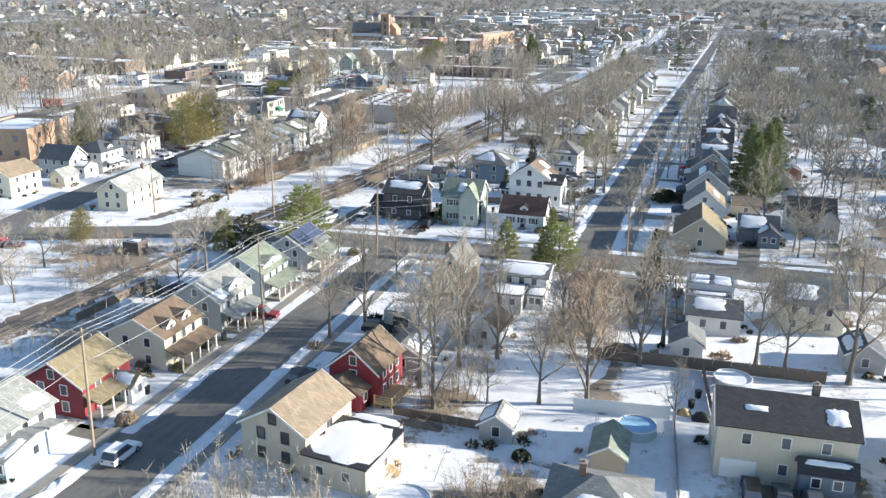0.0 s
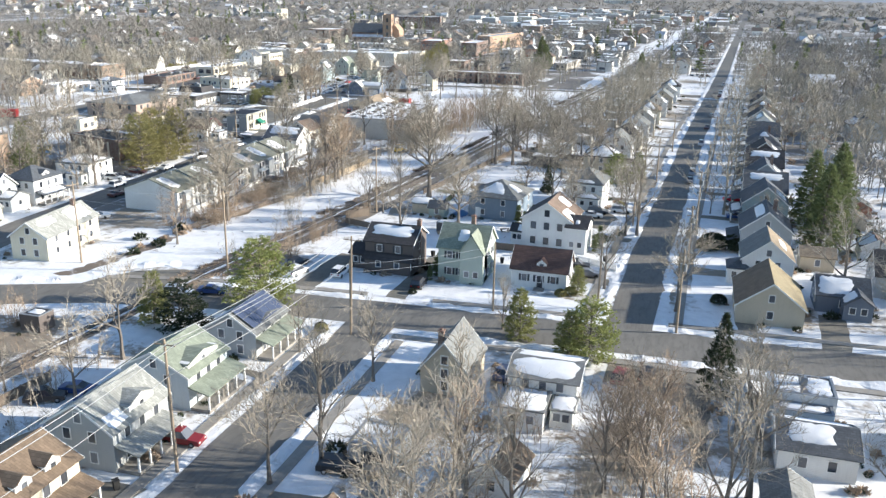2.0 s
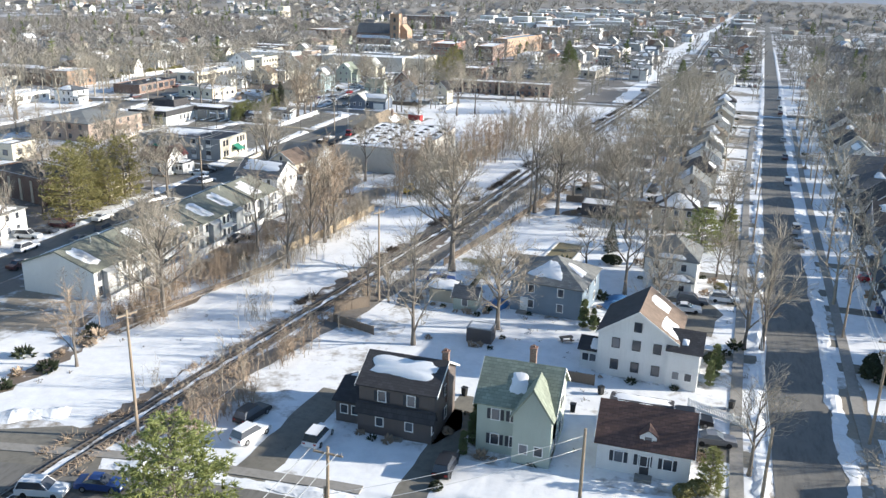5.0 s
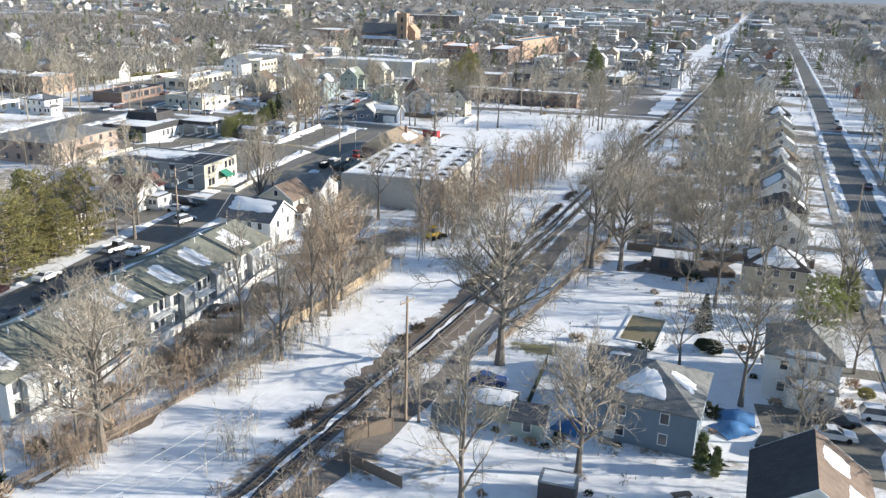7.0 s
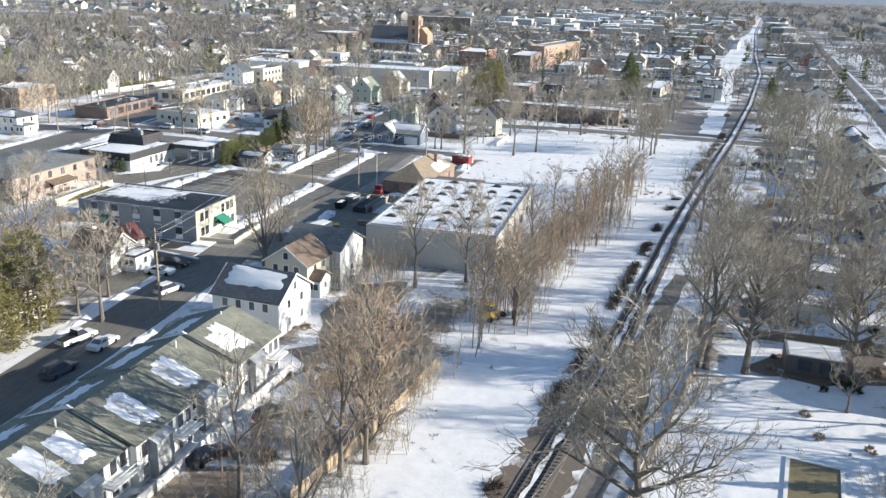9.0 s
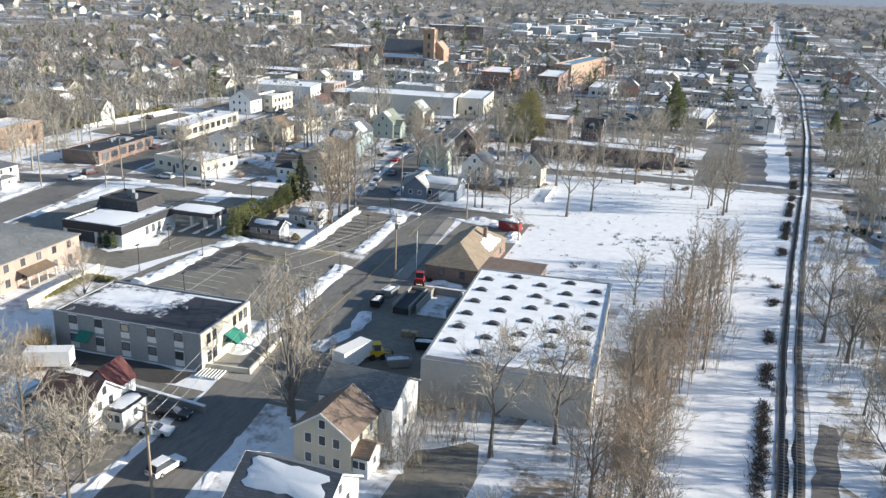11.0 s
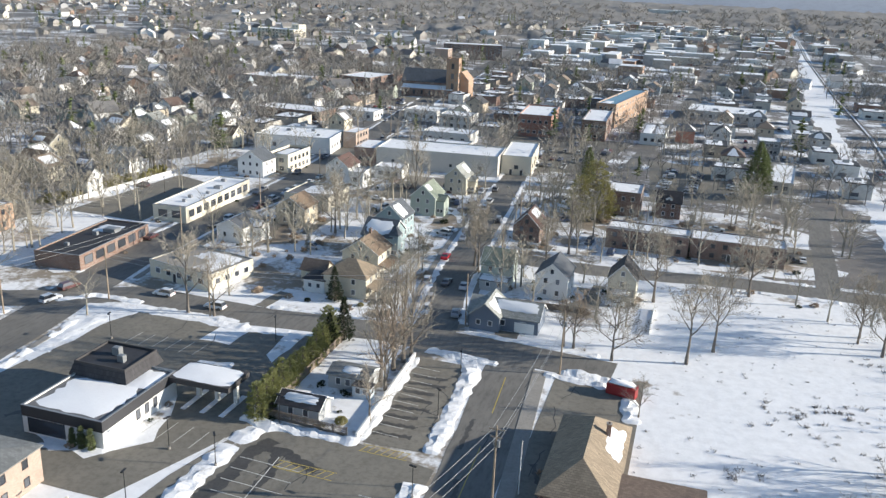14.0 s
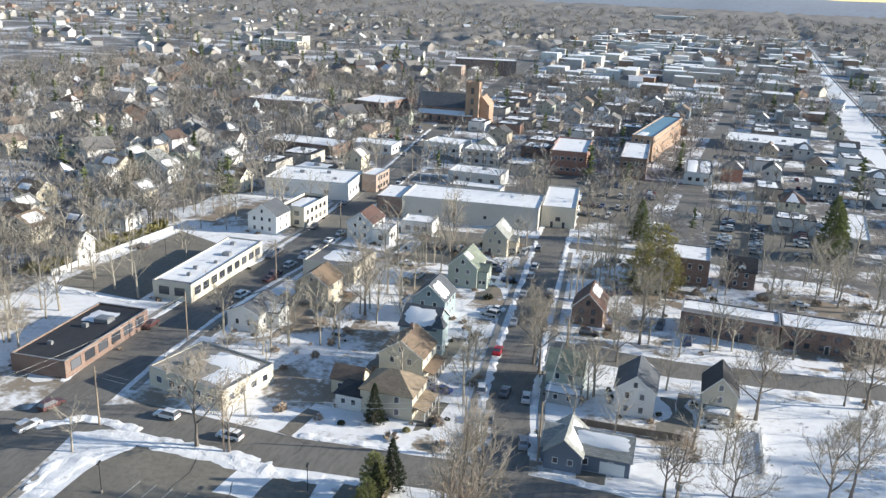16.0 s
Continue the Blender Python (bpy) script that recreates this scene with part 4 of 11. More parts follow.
ribbon("rail_verge", clip_y(RAIL, 64, 262), 7.0, 0.0172, "thicket_floor", "brown dirt verge along the railway", "verge", "stuff", edge=0.7, step=0.9)
ribbon("service_track", [(-83.6, 158), (-82.2, 172), (-79.4, 188), (-75.4, 204), (-73.4, 221), (-70.8, 255), (-68.8, 288), (-66.6, 306)], 2.8, 0.04, "dirt", "bare dirt service track beside the railway", "track", edge=0.35, step=2.5)
patch("lawn", blob(-63.4, 230.4, 6.4, 4.4, 0.1, 28, 91), 0.0455, "lawn", "olive winter grass clear of snow", "lawn", "stuff")
# railway: ballast, sleepers, two rails, snow between
ribbon("ballast", RAIL, 3.5, 0.10, "ballast", "dark stone railway ballast with melted snow", "railway bed", edge=0.1, thick=0.1, step=2.5)
ribbon("track_snow", clip_y(RAIL, 300, 1900), 1.1, 0.19, "snow", "snow packed between the rails", "snow", "stuff", edge=0.14, step=2.0)
ribbon("track_snow", clip_y(RAIL, 120, 300), 0.5, 0.19, "dirty", "dirty snow packed between the rails", "snow", "stuff", edge=0.3, step=2.0)
for _o in (-0.76, 0.76):
    ribbon("rail", shifted(RAIL, _o), 0.09, 0.34, "steel", "worn steel railway rail", "rail", edge=0.0, thick=0.16, step=10)
_tie = Shape().box(-1.3, 1.3, -0.13, 0.13, 0.08, 0.18).mesh("sleeper", "tie")
_y = 205.0
_t = Thing("sleeper", "dark timber railway sleeper in the ballast", "sleeper", "sleepers of the track", "structure")
_t.add("sleeper", _tie)
while _y < 285:
    _t.put(pose(rail_x(_y), _y, 0, 0, 0, 6.2))
    _y += 0.75
_s = Shape()
for _seg in (clip_y(RAIL, 120, 204), clip_y(RAIL, 286, 620)):
    for (_ax, _ay), (_bx, _by) in zip(_seg, _seg[1:]):
        _n = int((_by - _ay) / 0.75)
        for _i in range(_n):
            _x, _yy = _ax + (_bx - _ax) * _i / _n, _ay + (_by - _ay) * _i / _n
            _s.box(_x - 1.3, _x + 1.3, _yy - 0.13, _yy + 0.13, 0.08, 0.18)
single("sleepers_far", _s, "tie", "dark timber railway sleepers", "sleepers", "stuff")

# clean open snow: the railway's side strip, the vacant field, yards
patch("snow_field", [(-105, 158), (-91, 158), (-84, 205), (-81, 231), (-78, 266), (-72.6, 322), (-64.4, 400), (-57, 470), (-76, 470), (-82, 420), (-88, 330), (-92, 262), (-98, 228), (-102, 195)], 0.014, "snow", "untrodden snow strip beside the railway", "snow", "stuff", 0.6)
patch("snow_field", [(-137, 357), (-119, 351), (-97, 347), (-80, 345), (-66, 420), (-62, 445), (-84, 442), (-104, 444), (-126, 441), (-135, 425), (-137, 396)], 0.018, "snow", "open snow of a vacant field", "snow", "stuff", 0.8, 2)
for _i, (_x0, _x1, _y0, _y1) in enumerate([(-117, -103, 146, 178), (-67, -30, 170, 262), (-66, -24, 262, 285), (-30, -13, 84, 104), (-10, 3, 94, 108), (-10, 3, 74, 92), (-48.5, -40, 60, 142), (-64, -59.5, 58, 142), (3, 30, 96, 118), (-64, -22, 157, 166),
                                           (-8, 24, 158, 166), (-182, -171, 352, 385), (-208, -180, 396, 404), (-6, 18, 176, 186), (-6, 4, 190, 330), (-172, -158, 400, 420)]):
    patch("snow_yard", [(_x0, _y0), (_x1, _y0), (_x1, _y1), (_x0, _y1)], 0.016 + 0.0005 * _i, "snow", "snow-covered yard", "snow", "stuff", 0.5, _i + 3)

patch("snow_field", [(-60, 780), (-38, 790), (-19, 1200), (-34, 1190)], 0.03, "snow", "open snow beside the far railway", "snow", "stuff", 0.8, 5)
STRIP = [(-53.4, 745), (-51, 825), (-40.4, 965), (-26, 1170), (-13, 1357), (20, 2000)]
ribbon("track_verge_snow", STRIP, 12.5, 0.036, "snow", "broad strip of snow beside the far track", "snow", "stuff", edge=1.0, step=9)
ribbon("track_verge_snow", [(-63.6, 466), (-60, 540), (-55.6, 640), (-53.4, 750)], 7.0, 0.034, "snow", "strip of snow between the track and the yards", "snow", "stuff", edge=0.8, step=5)
ribbon("track_verge_snow", [(-77.4, 731), (-75.6, 690), (-73.6, 645)], 2.6, 0.038, "snow", "ridge of snow at the edge of a far lot", "snow", "stuff", edge=0.6, step=3)

# bare brown ground under thickets, along fences and in the worn lots
for _i, (_x, _y, _rx, _ry) in enumerate([(-108, 214, 5.5, 30), (-84.5, 178, 3.5, 22), (-77, 205, 4, 14), (-101, 268, 6, 26), (-24, 90, 5, 12), (-8, 105, 5, 14), (-92, 318, 6, 30), (-98, 125, 22, 14), (-120, 292, 8, 10), (-62, 296, 6, 34), (-50, 340, 10, 60), (-52, 292, 12, 8), (-12, 76, 10, 5), (-30, 56, 14, 8),
                                         (-125, 386, 4, 3), (-208, 470, 10, 20), (-152, 470, 6, 8), (-110, 470, 24, 8), (-186, 500, 6, 20), (-14, 118, 7, 18), (-10, 72, 14, 5), (-36, 122, 5, 18)]):
    patch("leaf_litter", blob(_x, _y, _rx * 1.25, _ry * 1.2, 0.12, seed=_i), 0.024 + 0.0006 * _i, "litter", "brown leaf litter showing through thin snow", "leaf litter", "stuff")

# parking lots and drives
def lot(pts, label="grey asphalt parking lot cleared of snow", z=0.028):
    return patch("parking_lot", pts, z, "lot", label, "parking lot")


lot([(-190, 309), (-152.5, 309), (-152.5, 345), (-166, 348), (-184, 347), (-188, 330)])
lot([(-165.5, 348.5), (-155, 349), (-156.5, 381), (-167, 381)], z=0.032)
lot([(-236, 322), (-193, 322), (-190, 330), (-184, 347), (-187, 352), (-187, 382), (-232, 380)], z=0.025)
lot([(-144.5, 284), (-123, 284), (-123, 336), (-144.5, 336)], "dark shaded asphalt yard beside a warehouse", 0.029)
lot([(-141, 336), (-125, 338), (-125, 386), (-141, 386)], "asphalt forecourt of a brown-roofed shop", 0.0335)
patch("snow_verge", [(-236.2, 354), (-237.6, 370), (-238, 381), (-231.3, 385), (-196, 384.6), (-196, 382.6), (-213.6, 381.6), (-228.9, 381), (-232.4, 373.3), (-232.0, 362.7), (-232.8, 352)], 0.0312, "bank", "flat band of grey ploughed snow beside the lot", "snow", "stuff", 0.5, 31)
patch("snow_island", [(-210.0, 372.4), (-209.7, 380.2), (-203.3, 383.9), (-203.7, 372.4)], 0.0322, "snow", "snow-covered planting island in the lot", "snow", "stuff", 0.35, 32)
patch("snow_island", [(-194.8, 370.8), (-196.3, 382.7), (-191.9, 384.4), (-192.2, 368.6)], 0.0332, "snow", "snow-covered planting island in the lot", "snow", "stuff", 0.35, 33)
lot([(-128, 473.5), (-86, 473.5), (-86, 491), (-128, 494)], "asphalt lot behind the garden apartments", 0.0405)
lot([(-297, 437), (-271, 436), (-274, 482), (-295, 490)], z=0.027)
lot([(-222, 492), (-190, 490), (-186, 527), (-222, 520)], z=0.026)
patch("worn_yard", [(-132, 495), (-98, 458), (-98, 556), (-132, 534)], 0.0194, "worn", "worn ground behind the garden apartments", "ground", "stuff", 1.2, 23)
patch("worn_yard", [(-345, 396), (-302, 398), (-300, 560), (-345, 560)], 0.0190, "worn", "leaf-brown ground under bare trees, darkened for their shade", "ground", "stuff", 1.2, 24)
lot([(-105, 145), (-103.6, 149), (-99.6, 154.8), (-92.4, 158.2), (-86.8, 157.4), (-83, 150), (-90, 147)], "cracked asphalt apron beside a level crossing", 0.0288)
# the block's shade on the asphalt, laid down as a dark patch
patch("wet_yard", [(-180, 288.4), (-180, 284.6), (-166, 283.2), (-155.4, 284.2), (-154.6, 288.6)], 0.0274, "wet_shaded", "asphalt below an apartment block, coloured dark for its shade", "yard", "structure", 0.5, 27)
patch("yard_snow", [(-27, 85), (12, 87), (14, 106), (12, 122), (-20, 122), (-27, 104)], 0.0166, "snow", "clean deep snow in the back yards", "snow", "stuff", 0.8, 26)
ribbon("dirt_path", [(-108.7, 203), (-108.2, 188), (-105.8, 168), (-107.9, 157), (-110.6, 148.2)], 2.8, 0.0204, "thicket_floor", "brown dirt strip along a fence", "path", "stuff", edge=0.6, step=1.2)
patch("bare_ground", [(-27.4, 170), (-22.4, 170), (-22.6, 184.4), (-27.2, 183)], 0.0226, "litter", "melted-out tan yard beside a cottage", "ground", "stuff", 0.6, 25)
patch("worn_yard", [(-98, 458), (-30, 462), (-24, 560), (-98, 556)], 0.0196, "worn", "worn brown and grey ground under trees", "ground", "stuff", 1.2, 18)
lot([(-135, 535), (-100, 537), (-100, 600), (-140, 600)], z=0.026)
lot([(-210, 560), (-160, 560), (-150, 640), (-205, 640)], z=0.025)
lot([(-320, 690), (-280, 690), (-280, 730), (-320, 730)], z=0.025)
lot([(-150, 262), (-163, 262), (-163, 284), (-150, 284)], "driveway beside a white house", 0.026)
lot([(-17.2, 122), (-16.6, 146.6), (-6.6, 147.6), (-3.6, 137), (-6.5, 122)], "dark asphalt drive beside a white house", 0.0215)
lot([(-117, 286), (-110, 284), (-105, 262), (-101.5, 236), (-108, 236), (-112, 250), (-118, 254)], "worn asphalt lot behind a row of townhouses", 0.022)
for _i, (_p, _w) in enumerate([([(-178.6, 344.0), (-180.2, 339), (-180.0, 333), (-180.8, 326)], 2.7), ([(-180, 341.5), (-175.5, 341.6), (-172, 339.8), (-168.6, 338.6)], 2.0), ([(-165.4, 325.7), (-161, 326.6), (-157, 327.2)], 1.0), ([(-176.6, 341.4), (-174.6, 335.5), (-175.4, 330)], 1.5),
                               *[([(-165.2 - 0.08 * k, 351.9 + 3.05 * k), (-162, 352.2 + 3.05 * k + 0.3 * math.sin(k * 2.3)), (-158.8 - 0.5 * (k % 3), 352.4 + 3.05 * k)], 1.15) for k in range(8)], ([(-204, 356), (-199, 360), (-194, 360.6)], 1.0), ([(-222, 335), (-219, 340), (-219.6, 348)], 0.8), ([(-147.8, 326), (-147.2, 336), (-148.6, 344)], 0.9), ([(-150.6, 352), (-151.2, 362)], 0.8), ([(-131, 340), (-136, 344), (-139, 352)], 0.9)]):
    ribbon("meltwater", _p, _w, 0.0338 + 0.0002 * _i, "wet_shaded", "dark trickle of meltwater over asphalt", "meltwater", "stuff", edge=0.3, step=0.6)
_rl = random.Random(12)
_cr = Shape()
for _i in range(46):                                           # sealed cracks in the lots and streets
    _x0, _x1, _y0, _y1 = ((-186, -154, 311, 344), (-228, -190, 350, 380), (-166, -157, 350, 380), (-149, -145, 296, 384), (-230, -160, 386, 392), (-140, -127, 340, 384))[_i % 6]
    _p = [(_rl.uniform(_x0, _x1), _rl.uniform(_y0, _y1))]
    _a = _rl.choice((0.0, 1.57)) + _rl.gauss(0, 0.35)
    for _k in range(_rl.randrange(3, 8)):
        _a += _rl.gauss(0, 0.3)
        _p.append((min(max(_p[-1][0] + 1.4 * math.cos(_a), _x0), _x1), min(max(_p[-1][1] + 1.4 * math.sin(_a), _y0), _y1)))
    if len(set(_p)) == len(_p):
        for (_ax, _ay), (_bx, _by) in zip(_p, _p[1:]):
            _nl = math.hypot(_bx - _ax, _by - _ay) or 1
            _ux, _uy = -(_by - _ay) / _nl * 0.07, (_bx - _ax) / _nl * 0.07
            _z = 0.0386 + 0.0001 * _i
            _cr.add([(_ax - _ux, _ay - _uy, _z), (_bx - _ux, _by - _uy, _z), (_bx + _ux, _by + _uy, _z), (_ax + _ux, _ay + _uy, _z)], [(0, 1, 2, 3)])
single("sealed_cracks", _cr, "tarseal", "black sealed cracks in the asphalt", "cracks", "stuff")
_ld = Thing("road_marking", "painted white parking bay line", "road marking", "parking bay lines", "structure")
_ld.add("line", Shape().box(-2.6, 2.6, -0.06, 0.06, 0.0, 0.006).mesh("line", "paintline"))
for _k in range(9):
    _ld.put(pose(-172.3 - 0.14 * _k, 314 + 2.95 * _k, 0.0335, 0, 0, -3 + rnd(-0.5, 0.5)))
    if _k < 9:
        _ld.put(pose(-177.3 - 0.14 * _k, 314.3 + 2.95 * _k, 0.0335, 0, 0, -3 + rnd(-0.5, 0.5)))
for _k in range(10):
    _ld.put(pose(-163.4 - 0.1 * _k, 352 + 2.75 * _k, 0.037, 0, 0, -4))
for _k in range(6):
    _ld.put(pose(-222.5 + 3.0 * _k, 368.2, 0.0335, 0, 0, 88))
for _k in range(7):
    _ld.put(pose(-158, 316 + 3.2 * _k, 0.0335, 0, 0, -2))
for _k in range(5):
    _ld.put(pose(-198.6 + 3.1 * _k, 341 - _k * 0.4, 0.0335, 0, 0, 86))
for _k in range(14):
    _ld.put(pose(-294.5, 442 + 2.9 * _k, 0.032, 0, 0, 4))
single("road_marking", Shape().box(-0.07, 0.07, -13.5, 13.5, 0, 0.006), "paintline", "long painted line down the middle of the bays", "road marking", "structure", pose(-174.9, 326.5, 0.034, 0, 0, 2.6))
for _x, _y, _a, _l in ((-149.2, 372, 4, 14), (-147.4, 345, 2.5, 18), (-146.4, 315, 2, 26)):
    single("road_marking", Shape().box(-0.07, 0.07, -_l / 2, _l / 2, 0, 0.006), "yellowline", "faded yellow line along the street", "road marking", "structure", pose(_x, _y, 0.042, 0, 0, _a))
_hy = Thing("road_marking", "faded yellow hatching on the asphalt", "road marking", "yellow hatching", "structure")
_hy.add("line", Shape().box(-1.0, 1.0, -0.06, 0.06, 0.0, 0.006).mesh("line", "yellowline"))
for _k in range(7):
    _hy.put(pose(-174.6 + 1.35 * _k, 338.2, 0.0395, 0, 0, 62))
    _hy.put(pose(-164.6 + 1.15 * _k, 347.0, 0.0395, 0, 0, 70))
for _x, _y, _l in ((-170.4, 339.2, 9.6), (-170.4, 337.2, 9.6), (-161.2, 348.0, 8.0), (-161.2, 346.0, 8.0)):
    single("road_marking", Shape().box(-_l / 2, _l / 2, -0.06, 0.06, 0, 0.006), "yellowline", "faded yellow edge line of a hatched bay", "road marking", "structure", pose(_x, _y, 0.0402, 0, 0, -1))
for _i, (_p, _w) in enumerate([([(-57, 124), (-63, 124)], 3.2), ([(-56.5, 97), (-70, 97.5)], 3.0), ([(-56.5, 70), (-64, 70)], 2.6), ([(-49.2, 100), (-36, 101)], 3.6), ([(-52.5, 157), (-52, 180)], 3.4), ([(-69, 155), (-68.4, 176)], 4.0),
                               ([(-22, 178), (-30, 178)], 4.0), ([(-18.5, 176), (-27, 177)], 3.4), ([(2, 158), (2, 166)], 3.0), ([(14, 156), (15, 172)], 4.0), ([(14, 74), (14, 82)], 8.0), ([(-166, 409), (-159, 409)], 3.0),
                               ([(-208, 392), (-207, 402)], 3.0), ([(-6, 120), (-5, 146)], 4.0), ([(-16, 225), (-22, 225)], 3.2), ([(-8, 205), (2, 205)], 3.0), ([(-7, 228), (4, 228)], 3.0), ([(-6, 252), (6, 252)], 3.0), ([(-154, 392), (-154, 400)], 5.0)]):
    ribbon("driveway", _p, _w, 0.020 + 0.0004 * _i, "lot", "cleared asphalt driveway with snow beside it", "driveway", edge=0.2, step=2)
ribbon("pavement", [(-140.6, 338), (-141.3, 346), (-144.2, 384)], 2.6, 0.10, "walk", "concrete sidewalk along the shop street", "sidewalk", thick=0.12, step=6)
patch("worn_yard", [(-58, 330), (-24, 322), (-14, 458), (-46, 458)], 0.0193, "worn", "worn brown yards between garages", "ground", "stuff", 1.2, 19)
patch("worn_yard", [(15, 300), (45, 290), (62, 640), (26, 640)], 0.0191, "worn", "worn brown yards behind the far houses", "ground", "stuff", 1.2, 20)
patch("yard_asphalt", [(-36.4, 211), (-24.6, 209.4), (-22.6, 219.6), (-25.6, 225.4), (-36.0, 224.4)], 0.0232, "lot", "worn asphalt yard beside a white house", "driveway", "structure", 0.5, 21)
patch("worn_yard", [(-134.6, 186), (-129.4, 186), (-129.6, 250), (-135.8, 250)], 0.0189, "worn", "worn verge behind the townhouses", "ground", "stuff", 0.8, 22)
patch("worn_yard", [(-151, 186), (-150, 262), (-176, 264), (-205, 240), (-205, 190)], 0.0195, "worn", "worn brown yards with little snow", "ground", "stuff", 1.2, 8)
patch("bare_ground", [(-112.5, 181), (-105, 180), (-101, 196), (-101, 222), (-103, 246), (-112.5, 248)], 0.0212, "thicket_floor", "dark bare ground under a thicket", "ground", "stuff", 1.0, 9)
patch("bare_ground", [(-68, 272), (-52, 268), (-38, 272), (-36, 345), (-58, 350), (-63, 320)], 0.0222, "thicket_floor", "dark bare ground under trees east of the railway", "ground", "stuff", 1.2, 10)
patch("pavement", [(-154.5, 288.5), (-145.5, 288.5), (-148, 306), (-154.5, 306)], 0.06, "walk", "raised concrete forecourt of the apartments", "sidewalk")
for _p, _h, _w in (([(-187, 349), (-182, 347.5), (-166, 348.3)], 0.8, 2.6), ([(-185.2, 316), (-184.0, 325), (-184.2, 334), (-184, 340), (-182.6, 346.5)], 0.7, 4.2), ([(-154.5, 349), (-156, 378), (-158, 384), (-167, 385)], 0.9, 3.6), ([(-165.8, 349), (-167.4, 381)], 0.4, 1.3),
                   ([(-215, 329), (-201, 332), (-199.5, 338)], 0.4, 1.6), ([(-205, 382.6), (-228, 381.6), (-235, 376), (-235, 356)], 0.35, 4.2), ([(-221, 362), (-216.5, 363)], 0.7, 2.6), ([(-205, 363.2), (-198, 364)], 0.7, 2.6), ([(-271, 434), (-298, 435), (-302, 448), (-297, 491)], 0.6, 2.0), ([(-140.5, 385), (-128, 384.5), (-126, 370)], 0.9, 3.0), ([(-250, 378), (-244, 384), (-232, 384)], 0.7, 2.6)):
    snowbank(_p, _w, _h, int(_w * 13 + _p[0][0]), label="heap of ploughed snow at the lot's edge")

# ---- houses along the first street ----
house(-69.6, 64, 9.6, 9, 4.2, 2.4, "y", "s_paleblue", "r_pale", "pale blue-grey house with a faded grey roof", win={"S": 2, "E": 3, "N": 2}, door=("E", -1, "newwood"), floors=2, snow=[(1, 0.6, 0.97, 0.1, 0.5)],
      wings=[(5.6, -1, 2.4, 8.5, 2.6, 0.8, "x", "s_paleblue", "r_pale", [(0, 0.5, 0.95, 0.1, 0.8)])])
house(-68.2, 76.5, 8.4, 8.6, 4.2, 2.6, "y", "s_red", "r_gold", "red house with a mossy yellow roof and white enclosed porch", win={"S": 2, "N": 2, "E": 2}, floors=2, style="", porch=("E", 2.2, -4.2, 0.4, "r_gold", 0), wings=[(5.6, 2.2, 2.8, 3.2, 2.4, 1.1, "x", "s_white", "r_gold", [(0, 0.1, 0.9, 0.1, 0.9)])])
house(-66.7, 90.5, 8.6, 8.8, 4.8, 2.2, "y", "s_cream", "r_brown", "cream house with a brown roof and twin dormers", win={"S": 2, "E": 3, "N": 2}, dormer=[("E", -1.8, 2.0, 1.7), ("E", 1.8, 2.0, 1.7)], porch=("E", 2.4, -4.2, 4.2, "r_brown", 0))
house(-66.4, 104.5, 8.2, 9.4, 4.7, 2.7, "y", "s_grey", "r_pale", "grey house with a pale frosted roof", win={"S": 2, "E": 3, "N": 2}, porch=("E", 2.6, -4.4, 3.4, "r_pale", 0), dormer=[("E", 1.0, 4.2, 1.9)], snow=[(1, 0.05, 0.35, 0.1, 0.45)])
house(-67.2, 118, 9.2, 8.6, 4.5, 2.5, "y", "s_paleblue", "r_green", "pale grey house with a green-grey roof and long porch", win={"S": 2, "E": 3, "N": 2}, porch=("E", 2.6, -4.2, 4.2, "r_green", 0), dormer=[("E", 0, 6.4, 1.6)])
house(-65.9, 133.4, 7.6, 9.2, 3.9, 2.4, "y", "s_grey", "r_grey", "grey house with solar panels on its roof", win={"S": 2, "E": 3, "N": 2}, dormer=[("E", 0.5, 7.0, 1.0)], porch=("E", 2.4, -4.4, 4.4, "r_green", 0), snow=[(0, 0.2, 0.5, 0.1, 0.6)])
_sp = Thing("solar_array", "dark blue solar panels in rows on the grey roof", "solar panels")
_pan = Shape().box(-0.92, 0.92, -0.84, 0.84, 0, 0.05).mesh("solar_panel", "solar")
_rim = Shape().box(-0.96, -0.92, -0.86, 0.86, 0, 0.06).box(0.92, 0.96, -0.86, 0.86, 0, 0.06).box(-0.92, 0.92, 0.84, 0.86, 0, 0.06).box(-0.92, 0.92, -0.86, -0.84, 0, 0.06).mesh("frame", "grey_metal")
for _i in range(6):
    for _j in range(2):
        _q = _sp.add("solar_panel", _pan, m=pose(-0.98 + 1.96 * _j, -3.6 + 1.44 * _i, 0) @ Matrix.Diagonal((1, 0.82, 1, 1)))
        _sp.add("frame", _rim, _q)
_sp.put(pose(-64.1, 133.4, 5.52, 0, math.degrees(math.atan2(2.4, 3.8)), 0))
house(-37.8, 74.6, 8.0, 9.6, 4.6, 2.4, "y", "s_beige", "r_tan", "beige house with a tan roof and skylight", win={"S": 2, "W": 3, "E": 1}, rz=-7, style="dark",
      wings=[(7.8, -1.6, 7.6, 8.6, 3.1, 0, "", "s_beige", "tar", [(0, 0.0, 1.0, 0.0, 1.0)]), (7.8, 3.6, 5.6, 1.8, 2.9, 0, "", "s_beige", "tar", [(0, 0, 1, 0, 1)])])
_d = Thing("deck_stairs", "new wooden stairs with railings at a back door", "stairs")
for _k in range(6):
    _d.add("tread", Shape().box(0.28 * _k, 0.28 * _k + 0.3, -0.6, 0.6, 1.05 - 0.18 * _k, 1.1 - 0.18 * _k).mesh("tread", "newwood"))
